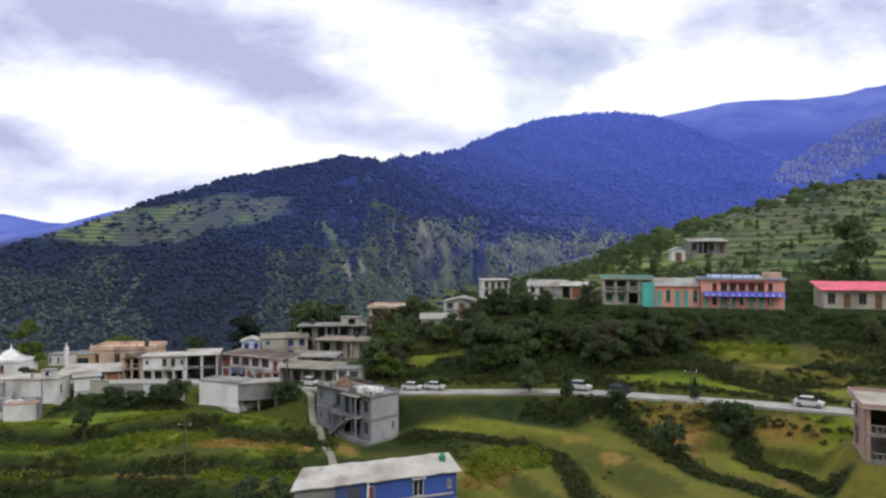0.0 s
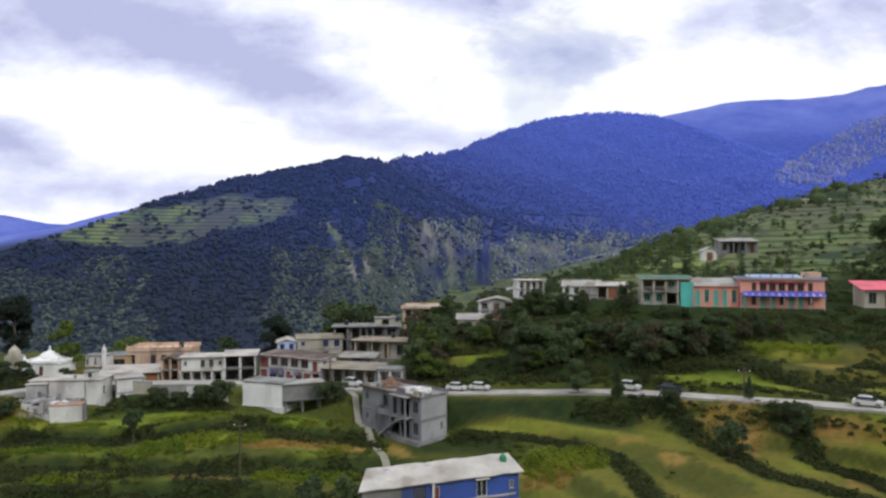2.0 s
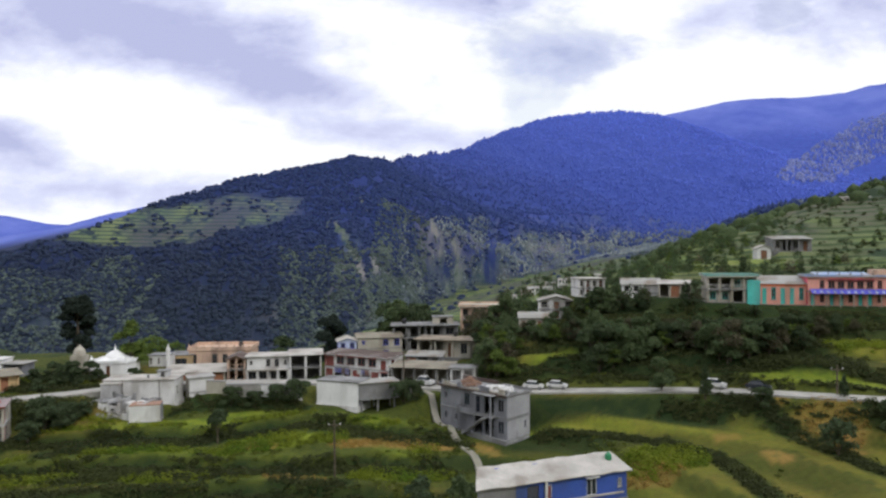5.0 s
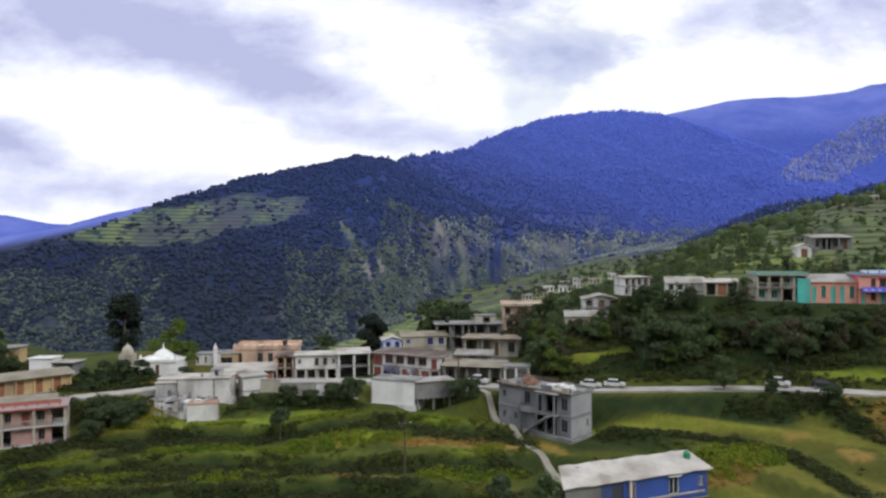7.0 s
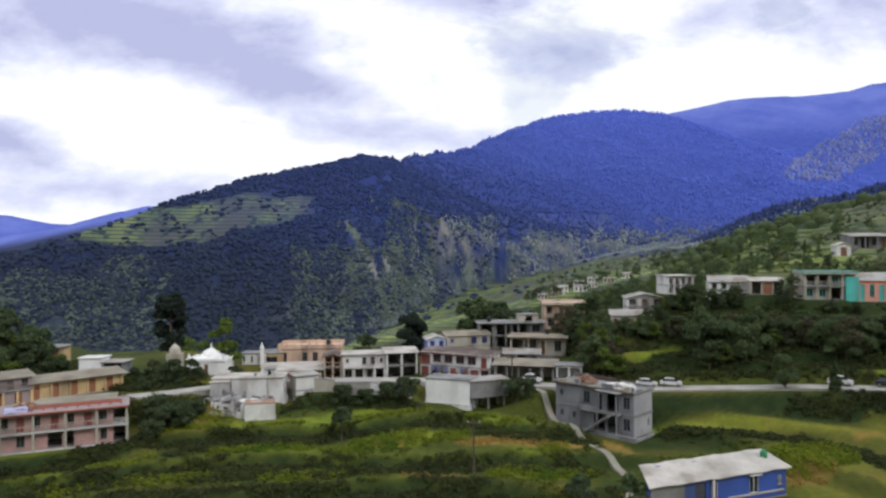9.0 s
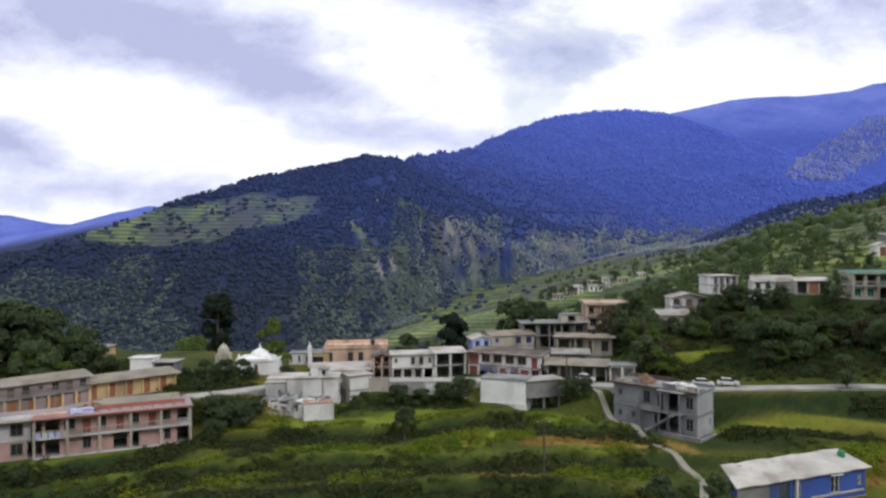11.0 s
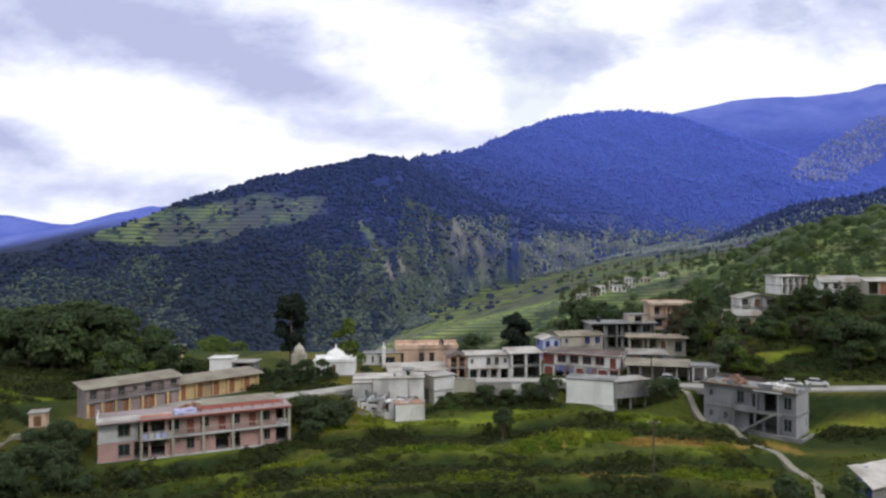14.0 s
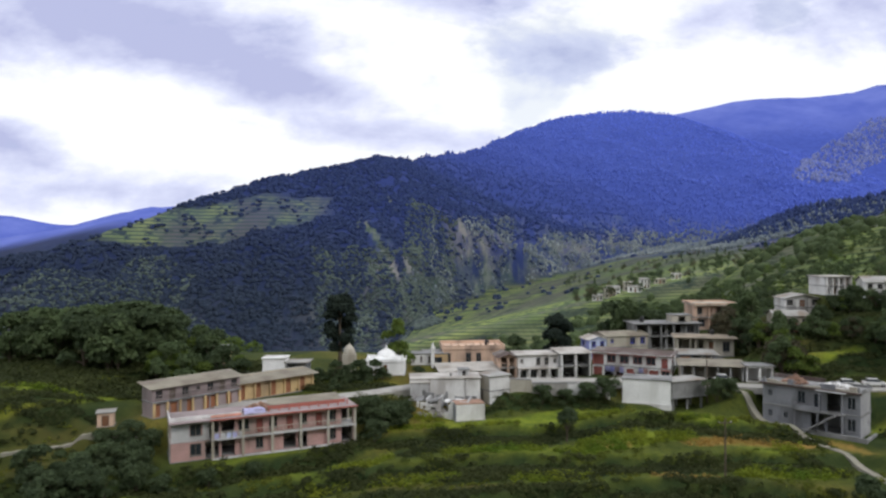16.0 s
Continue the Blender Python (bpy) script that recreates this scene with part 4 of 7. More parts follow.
def facade(root, side, z0, heights, bays, wall, inset=0.0, trims=None):
    """A wall with real openings. bays: a word for each storey; w/W/v windows, d door, s shutter, o open bay, dot blank."""
    holes, z = [], z0
    e0, e1 = (inset, side.length - inset)
    for hgt, word in zip(heights, bays):
        bw = (e1 - e0) / len(word)
        for i, c in enumerate(word):
            if c != ".":
                fw, lo, hi = OPEN[c]
                half = min(fw * bw, 2.0 if c in "wWd" else 9) / 2
                mid = e0 + (i + 0.5) * bw
                holes.append((mid - half, mid + half, z + lo * hgt, z + hi * hgt))
                opening(root, side, c, *holes[-1], trims or {})
        z += hgt
    us = sorted({round(q, 4) for q in (e0, e1, *(h[0] for h in holes), *(h[1] for h in holes))})
    vs = sorted({round(q, 4) for q in (z0, z, *(h[2] for h in holes), *(h[3] for h in holes))})
    bm, made = bmesh.new(), {}

    def vert(i, j, n):
        if (i, j, n) not in made:
            x0, _, y0, _, h0, _ = side.cell(us[i], us[i], n, n, vs[j], vs[j])
            made[i, j, n] = bm.verts.new((x0, y0, h0))
        return made[i, j, n]

    def solid(i, j):
        if not (0 <= i < len(us) - 1 and 0 <= j < len(vs) - 1):
            return False
        u, v = (us[i] + us[i + 1]) / 2, (vs[j] + vs[j + 1]) / 2
        return not any(h[0] < u < h[1] and h[2] < v < h[3] for h in holes)
    for i in range(len(us) - 1):
        for j in range(len(vs) - 1):
            if not solid(i, j):
                continue
            for n in (0, THICK):
                bm.faces.new([vert(*q, n) for q in ((i, j), (i + 1, j), (i + 1, j + 1), (i, j + 1))])
            for di, dj, p, q in ((-1, 0, (i, j), (i, j + 1)), (1, 0, (i + 1, j), (i + 1, j + 1)), (0, -1, (i, j), (i + 1, j)), (0, 1, (i, j + 1), (i + 1, j + 1))):
                if not solid(i + di, j + dj):
                    bm.faces.new((vert(*p, 0), vert(*q, 0), vert(*q, THICK), vert(*p, THICK)))
    bmesh.ops.recalc_face_normals(bm, faces=bm.faces[:])
    part("wall", bm, wall, root)


def opening(root, side, c, a, b, lo, hi, trims):
    t = 0.07
    if c in "wWv":
        fr = part("window", boxes(side.cell(a, a + t, 0.04, 0.14, lo, hi), side.cell(b - t, b, 0.04, 0.14, lo, hi), side.cell(a + t, b - t, 0.04, 0.14, lo, lo + t),
                                  side.cell(a + t, b - t, 0.04, 0.14, hi - t, hi), side.cell((a + b) / 2 - t / 2, (a + b) / 2 + t / 2, 0.05, 0.13, lo + t, hi - t)), trims.get("frame", "frame"), root)
        m = (a + b) / 2
        part("pane", boxes(side.cell(a + t, m - t / 2, 0.08, 0.10, lo + t, hi - t)), "glass", fr)
        part("pane", boxes(side.cell(m + t / 2, b - t, 0.08, 0.10, lo + t, hi - t)), "glass", fr)
        part("sill", boxes(side.cell(a - 0.08, b + 0.08, -0.10, 0.04, lo - 0.08, lo)), trims.get("sill", "concrete"), fr)
        if trims.get("hood") and c == "W":
            part("hood", boxes(side.cell(a - 0.15, b + 0.15, -0.40, 0.0, hi + 0.08, hi + 0.16)), trims["hood"], fr)
    elif c == "d":
        dr = part("door", boxes(side.cell(a, b, 0.08, 0.13, lo, hi)), trims.get("door", "wood"), root)
        part("door_frame", boxes(side.cell(a - 0.06, a, -0.02, 0.10, lo, hi + 0.06), side.cell(b, b + 0.06, -0.02, 0.10, lo, hi + 0.06), side.cell(a, b, -0.02, 0.10, hi, hi + 0.06)), trims.get("frame", "frame"), dr)
    elif c == "s":
        bm = bmesh.new()
        count = max(3, int((hi - lo) / 0.16))
        prev = None
        for k in range(count * 2 + 1):
            z, n = lo + (hi - lo) * k / (count * 2), 0.07 + 0.035 * (k % 2)
            ends = [side.cell(u, u, n, n, z, z) for u in (a, b)]
            row = [bm.verts.new((c[0], c[2], c[4])) for c in ends]
            if prev:
                bm.faces.new((prev[0], prev[1], row[1], row[0]))
            prev = row
        part("shutter", bm, trims.get("shutter", "shutter"), root)


def sheet(x0, x1, y0, z0, y1, z1, pitch=0.34, lift=0.05, thick=0.03):
    """A corrugated sheet that runs from (y0, z0) up to (y1, z1)."""
    bm = bmesh.new()
    n = max(2, int((x1 - x0) / pitch * 2))
    rows = []
    for i in range(n + 1):
        x = x0 + (x1 - x0) * i / n
        up = lift * (i % 2)
        rows.append([bm.verts.new(p) for p in ((x, y0, z0 + up), (x, y1, z1 + up), (x, y1, z1 + up - thick), (x, y0, z0 + up - thick))])
    for a, b in zip(rows, rows[1:]):
        for i in range(4):
            j = (i + 1) % 4
            bm.faces.new((a[i], b[i], b[j], a[j]))
    for r in (rows[0], rows[-1]):
        bm.faces.new(r)
    return bm


def railing(root, side, u0, u1, z, hgt=0.9, material="rail", step=0.45, n=-0.02, name="railing"):
    rows = [side.cell(u0, u1, n, n + 0.06, z + hgt - 0.07, z + hgt), side.cell(u0, u1, n + 0.01, n + 0.05, z + 0.10, z + 0.15)]
    k = max(2, int((u1 - u0) / step))
    for i in range(k + 1):
        u = u0 + (u1 - u0 - 0.05) * i / k
        rows.append(side.cell(u, u + 0.05, n + 0.01, n + 0.05, z + 0.15, z + hgt - 0.07))
    part(name, boxes(*rows), material, root)


def frame_on(a, b, z):
    """Pose with the origin at a, x towards b, and y into the house."""
    ang = math.degrees(math.atan2(b[1] - a[1], b[0] - a[0]))
    return pose(a[0], a[1], z, 0, 0, ang), math.hypot(b[0] - a[0], b[1] - a[1])


def house(name, label, a, b, depth, z0, z1, front, left=None, right=None, wall="white", side_wall=None, roof="flat", roof_mat="concrete", heights=None, eave=0.35, rise=0.9,
          parapet=0.0, parapet_mat=None, porch=0.0, porch_from=0.0, porch_up=9, porch_mat="concrete", pillar_mat=None, pillars=0, rails=(), rail_mat="rail", trims=None, plinth=1.5, pad=True, pad_z=None, plinth_mat="stone", bands=None, category="house", group=""):
    m, w = frame_on(a, b, z0)
    root = thing(name, m, label, category, group)
    n = len(front)
    if pad:
        PADS.append((a[0], a[1], (b[0] - a[0]) / w, (b[1] - a[1]) / w, w, depth, porch, z0 if pad_z is None else pad_z))
    total = z1 - z0
    hs = [total * q for q in heights] if heights else [total / n] * n
    d = depth
    blank = ["."] * n
    facade(root, Side("front", w, d), 0, hs, front, wall, 0, trims)
    facade(root, Side("right", w, d), 0, hs, right or blank, side_wall or wall, THICK, trims)
    facade(root, Side("left", w, d), 0, hs, left or blank, side_wall or wall, THICK, trims)
    facade(root, Side("back", w, d), 0, hs, blank, side_wall or wall, 0, trims)
    part("plinth", boxes((-0.12, w + 0.12, -0.12, d + 0.12, -plinth, 0.02)), plinth_mat, root)
    z = 0
    for i, hgt in enumerate(hs[:-1]):
        z += hgt
        part("floor_slab", soft_boxes(0.02, (-0.06, w + 0.06, -0.06, d + 0.06, z - 0.10, z + 0.07)), porch_mat, root)
    if porch:
        s0 = porch_from
        part("floor_slab", soft_boxes(0.02, (s0 - 0.05, w + 0.05, -porch, -0.13, -plinth, 0.03)), porch_mat, root)
        z = 0
        for hgt in hs[:-1]:
            z += hgt
            part("balcony_slab", soft_boxes(0.02, (s0 - 0.05, w + 0.05, -porch, -0.065, z - 0.10, z + 0.07)), porch_mat, root)
        k = max(2, pillars)
        z = 0
        for lvl, hgt in enumerate(hs):
            for i in range(k if lvl < porch_up else 0):
                u = s0 + i * (w - s0 - 0.28) / (k - 1)
                part("pillar", boxes((u, u + 0.28, -porch + 0.02, -porch + 0.30, z + 0.06, z + hgt - 0.10)), pillar_mat or wall, root)
            z += hgt
        z = 0
        for i, hgt in enumerate(hs):
            if i in rails:
                railing(root, Side("front", w, d), s0 + 0.3, w - 0.3, z + 0.07, 0.85, rail_mat, n=-porch + 0.1)
            z += hgt
    if bands:
        z = 0
        for i, hgt in enumerate(hs):
            z += hgt
            part("band", boxes((-0.05, w + 0.05, -0.05 - (0 if i < n - 1 else 0), 0.0, z - 0.42, z - 0.12)), bands, root)
    t = total
    f = (porch if porch_up >= n else 0) + eave
    if roof == "flat":
        part("roof", soft_boxes(0.03, (-eave, w + eave, -f, d + eave, t, t + 0.17)), roof_mat, root)
        if parapet:
            p, q = 0.14, t + 0.17
            for r in ((-eave + .02, w + eave - .02, -f + .02, -f + p, q, q + parapet), (-eave + .02, w + eave - .02, d + eave - p, d + eave - .02, q, q + parapet),
                      (-eave + .02, -eave + p, -f + p, d + eave - p, q, q + parapet), (w + eave - p, w + eave - .02, -f + p, d + eave - p, q, q + parapet)):
                part("parapet", boxes(r), parapet_mat or wall, root)
    elif roof == "shed":
        part("roof", sheet(-eave, w + eave, -f, t + 0.03 - 0.1, d + eave, t + rise), roof_mat, root)
        bm = boxes((0, w, d - THICK, d, t, t + rise * 0.86))
        for u in (0, w - THICK):
            v = [bm.verts.new(c) for c in ((u, 0.3, t), (u, d, t), (u, d, t + rise * 0.9), (u + THICK, 0.3, t), (u + THICK, d, t), (u + THICK, d, t + rise * 0.9))]
            for fc in ((0, 1, 2), (5, 4, 3), (0, 2, 5, 3), (1, 0, 3, 4), (2, 1, 4, 5)):
                bm.faces.new([v[i] for i in fc])
        part("gable", bm, side_wall or wall, root)
    elif roof == "hip_left":
        x0, x1, y0, y1 = -eave, w + eave, -eave, d + eave
        bm = bmesh.new()
        top = [(x0, y0, t), (x1, y0, t), (x1 + 0.1, y1, t + rise), (x0 + 1.9, y1, t + rise)]
        v = [bm.verts.new(c) for c in top] + [bm.verts.new((c[0], c[1], c[2] - 0.10)) for c in top]
        for fc in ((0, 1, 2, 3), (7, 6, 5, 4), (0, 4, 5, 1), (1, 5, 6, 2), (2, 6, 7, 3), (3, 7, 4, 0)):
            bm.faces.new([v[i] for i in fc])
        bmesh.ops.subdivide_edges(bm, edges=[e for e in bm.edges if e.calc_length() > 4], cuts=14, use_grid_fill=True)
        for q in bm.verts:
            q.co.z += 0.05 * math.sin(q.co.x * 1.3) + 0.03 * math.sin(q.co.x * 2.9 + 1)
        part("roof", bm, roof_mat, root)
        bm = boxes((0.3, w, d - THICK, d, t, t + rise * 0.8))
        u = w - THICK
        v = [bm.verts.new(c) for c in ((u, 0.3, t - 0.1), (u, d, t - 0.1), (u, d, t + rise * 0.85), (w, 0.3, t - 0.1), (w, d, t - 0.1), (w, d, t + rise * 0.85))]
        for fc in ((0, 1, 2), (5, 4, 3), (0, 2, 5, 3), (1, 0, 3, 4), (2, 1, 4, 5)):
            bm.faces.new([v[i] for i in fc])
        part("gable", bm, wall, root)
    elif roof in ("gable", "gable_side"):
        if roof == "gable":
            for y0, y1 in ((-f, d / 2), (d + eave, d / 2)):
                part("roof", sheet(-eave, w + eave, y0, t - 0.08, y1, t + rise), roof_mat, root)
            tri = [((u, 0.02, t), (u, d - 0.02, t), (u, d / 2, t + rise * 0.93)) for u in (0, w - THICK)]
            off = (THICK, 0, 0)
        else:
            for x0, x1 in ((-eave, w / 2), (w + eave, w / 2)):
                bm = sheet(0, d + 2 * eave + porch, x0, t - 0.08, x1, t + rise)
                bm.transform(Matrix(((0, 1, 0, 0), (1, 0, 0, -f), (0, 0, 1, 0), (0, 0, 0, 1))))
                bmesh.ops.reverse_faces(bm, faces=bm.faces[:])
                part("roof", bm, roof_mat, root)
            tri = [((0.02, v, t), (w - 0.02, v, t), (w / 2, v, t + rise * 0.93)) for v in (0, d - THICK)]
            off = (0, THICK, 0)
        for p in tri:
            bm = bmesh.new()
            q = [bm.verts.new(c) for c in p] + [bm.verts.new(Vector(c) + Vector(off)) for c in p]
            for fc in ((0, 1, 2), (5, 4, 3), (0, 3, 4, 1), (1, 4, 5, 2), (2, 5, 3, 0)):
                bm.faces.new([q[i] for i in fc])
            bmesh.ops.recalc_face_normals(bm, faces=bm.faces[:])
            part("gable", bm, wall, root)
    root["w"], root["top"] = w, t
    return root

# ---- houses of the town ----
def on_house(root, u, v, z):
    return root.matrix_world @ Matrix.Translation((u, v, z))


# side walls take the paler plaster, standing for sun from the right
grey = house("unfinished_house", "bare grey unfinished two-storey concrete house beside the footpath", (-18.47, 101.8), (-9.66, 92.9), 4.9, 2.3, 8.1, ["vv.oow", "v.wdow"],
             left=["w.", "w."], right=["..v", "..."], wall="grey", side_wall="grey_lit_side", roof_mat="concrete", eave=0.25, plinth=2.6, plinth_mat="concrete", trims=dict(frame="grey", door="cardark"))
W = grey["w"]
part("balcony", soft_boxes(0.02, (W * 0.36, W * 0.86, -1.2, -0.07, 2.78, 2.95)), "concrete", grey)
part("balcony_wall", boxes((W * 0.36, W * 0.62, -1.2, -1.08, 2.95, 3.6)), "grey", grey)
part("balcony_wall", boxes((W * 0.36, W * 0.372, -1.08, -0.07, 2.95, 3.75)), "grey", grey)
stair = bmesh.new()
for k in range(13):
    box(stair, W * 0.80 - 0.30 * (k + 1), W * 0.80 - 0.30 * k, -2.2, -1.22, 2.72 - 0.215 * k, 2.9 - 0.215 * k)
part("outdoor_stair", stair, "concrete", grey)
for u in (0.1, W * 0.3, W * 0.6, W - 0.35):
    part("column_stub", boxes((u, u + 0.25, 0.1, 0.35, 5.97, 6.6)), "concrete", grey)
# broken walling along the roof edge
edge_rg = random.Random(41)
u = -0.2
while u < W - 0.3:
    e = min(u + edge_rg.uniform(0.5, 1.5), W + 0.2)
    part("broken_parapet", soft_boxes(0.02, (u, e - 0.03, -0.22, -0.02, 5.97, 5.97 + edge_rg.choice((0.12, 0.2, 0.3, 0.5, 0.75)))), edge_rg.choice(("grey", "concrete", "offwhite")), grey)
    u = e
u = 0.0
while u < 4.6:
    e = min(u + edge_rg.uniform(0.6, 1.5), 4.9)
    part("broken_parapet", soft_boxes(0.02, (W + 0.02, W + 0.2, u, e - 0.03, 5.97, 5.97 + edge_rg.choice((0.1, 0.2, 0.35)))), "concrete", grey)
    u = e
part("parapet", boxes((-0.2, W * 0.55, 4.9, 5.05, 5.97, 6.55)), "tinrust", grey)
part("parapet", boxes((W * 0.6, W + 0.2, 4.9, 5.05, 5.97, 6.3)), "concrete", grey)
part("roof_edge", boxes((-0.35, W + 0.25, -0.45, -0.28, 5.74, 6.0)), "tinrust", grey, "rusty roof edge")
part("floor_band", boxes((W + 0.01, W + 0.10, -0.1, 4.9, 2.62, 3.0)), "concrete", grey)
part("floor_band", boxes((0.0, W * 0.35, -0.12, -0.065, 2.72, 2.95)), "concrete", grey)
for u in (W * 0.36, W * 0.60, W * 0.84):
    part("balcony_post", boxes((u, u + 0.2, -1.2, -1.0, -2.2, 2.78)), "grey", grey)
for u in (W * 0.62, W * 0.84):
    part("balcony_post", boxes((u, u + 0.18, -1.2, -1.02, 2.95, 5.75)), "grey", grey)
part("canopy", soft_boxes(0.02, (W * 0.58, W * 0.88, -1.3, -0.26, 5.72, 5.86)), "concrete", grey)
part("retaining_wall", boxes((W * 0.45, W + 1.2, -1.6, -1.2, -2.6, 0.4)), "concrete", grey)
part("retaining_wall", boxes((W + 0.8, W + 1.2, -1.2, 3.5, -2.6, 0.2)), "concrete", grey)


def heap(name, label, m, radius, height_, count, size, material, seed):
    """A loose heap of broken blocks."""
    rg = random.Random(seed)
    bm = bmesh.new()
    for _ in range(count):
        r, a = radius * math.sqrt(rg.random()), rg.uniform(0, 6.283)
        s = size * rg.uniform(0.5, 1.3)
        z = height_ * (1 - r / radius) * rg.uniform(0.5, 1.0)
        vs = box(bm, -s / 2, s / 2, -s / 3, s / 3, -s / 4, s / 4)
        t = Matrix.Translation((r * math.cos(a), r * math.sin(a), z + s / 5)) @ Euler((rg.uniform(-.6, .6), rg.uniform(-.6, .6), rg.uniform(0, 6))).to_matrix().to_4x4()
        bmesh.ops.transform(bm, matrix=t, verts=vs)
    me = bpy.data.meshes.new(name)
    bm.to_mesh(me)
    bm.free()
    me.materials.append(M[material])
    ob = new(name, me)
    ob.matrix_world = m
    return tagged(ob, label, "rubble", kind="stuff")


heap("brick_heap", "heap of sand and red bricks on the bare roof", on_house(grey, W * 0.3, 2.2, 5.97), 1.7, 1.2, 150, 0.36, "brick", 1)
heap("block_heap", "pale concrete blocks strewn on the bare roof", on_house(grey, W * 0.72, 2.4, 5.97), 2.1, 0.4, 120, 0.45, "white", 2)

blue = house("blue_house", "long blue-painted house with a pale sheet roof", (-14.7, 68.6), (1.45, 74.6), 3.4, 1.3, 4.3, ["...sd..W.v"], right=["w."], wall="blue", roof="hip_left", roof_mat="tinwhite",
             eave=0.45, rise=0.8, plinth=2.5, trims=dict(frame="white", hood="brightwhite", door="maroon", shutter="cardark"))
for piece in blue.children:   # the left end runs askew
    if piece.type == "MESH" and not piece.name.startswith("roof"):
        for v in piece.data.vertices:
            if v.co.x < 1.0 and v.co.y > 0.1:
                v.co.x += 2.3 * min(1.0, v.co.y / 4.0)
part("plank_panel", boxes((0.03, 4.1, -0.03, 0.0, 0.1, 2.85)), "concrete", blue, "bare grey end panel")
part("white_post", boxes((7.3, 7.5, -0.40, -0.12, -0.2, 2.85)), "white", blue)
part("ledge", boxes((9.5, 16.8, -0.16, 0.0, 0.55, 0.72)), "tinwhite", blue)


def water_tank(m, label, material, size=1.0):
    root = thing("water_tank", m, label, "water tank")
    bm = bmesh.new()
    bmesh.ops.create_cone(bm, cap_ends=True, segments=20, radius1=0.55 * size, radius2=0.55 * size, depth=1.0 * size, matrix=Matrix.Translation((0, 0, 0.5 * size)))
    bmesh.ops.create_cone(bm, cap_ends=True, segments=20, radius1=0.55 * size, radius2=0.25 * size, depth=0.25 * size, matrix=Matrix.Translation((0, 0, 1.125 * size)))
    part("tank_body", bm, material, root)
    bm = bmesh.new()
    bmesh.ops.create_cone(bm, cap_ends=True, segments=16, radius1=0.24 * size, radius2=0.22 * size, depth=0.1 * size, matrix=Matrix.Translation((0, 0, 1.29 * size)))
    part("lid", bm, material, root)
    return root


water_tank(on_house(blue, 16.4, 2.2, 3.36), "green plastic water tank on the sheet roof", "tank", 0.68)

house("white_block_house", "plain white flat-roofed house with a blank front", (-37.5, 107.0), (-30.9, 104.6), 4.0, 4.2, 7.75, ["."], wall="brightwhite", side_wall="grey", roof_mat="concrete", eave=0.15, plinth=2.0, plinth_mat="white")
shed = house("stilt_shed", "grey flat-roofed shed standing on concrete posts", (-30.7, 104.6), (-25.0, 106.6), 3.2, 5.3, 7.6, ["."], right=["W"], wall="concrete", roof_mat="tin", eave=0.25, plinth=0.15, plinth_mat="concrete", pad=True, pad_z=3.4)
for u in (0.3, 2.8, 5.4):
    for v in (0.2, 2.7):
        part("post", boxes((u, u + 0.25, v, v + 0.25, -2.6, -0.14)), "concrete", shed)

wh = house("white_house", "large white house with a flat roof above the fields", (-69.7, 106.0), (-59.2, 106.75), 4.4, 4.4, 8.0, ["......"], left=["."], wall="white", roof_mat="tinwhite", eave=0.2, plinth=2.5, plinth_mat="white", right=["v."])
part("downpipe", boxes((8.2, 8.3, -0.1, 0.0, 0, 3.6)), "rail", wh)
part("front_bay", boxes((-0.1, 2.7, -0.9, -0.07, -2.5, 3.2)), "plaster", wh)
part("bay_roof", soft_boxes(0.02, (-0.25, 2.9, -1.05, 0.1, 3.2, 3.34)), "tinwhite", wh)
part("downpipe", boxes((2.75, 2.86, -0.2, -0.08, -0.5, 3.6)), "frame", wh)
part("chimney", boxes((6.0, 6.3, 1.2, 1.5, 3.6, 4.2)), "concrete", wh)
house("annex_house", "small two-storey white house with an open undercroft", (-57.6, 108.6), (-54.4, 110.4), 3.6, 3.6, 7.8, [".w", ".."], left=["o.", ".."], wall="white", side_wall="offwhite", roof_mat="tin", eave=0.3, heights=(0.48, 0.52))


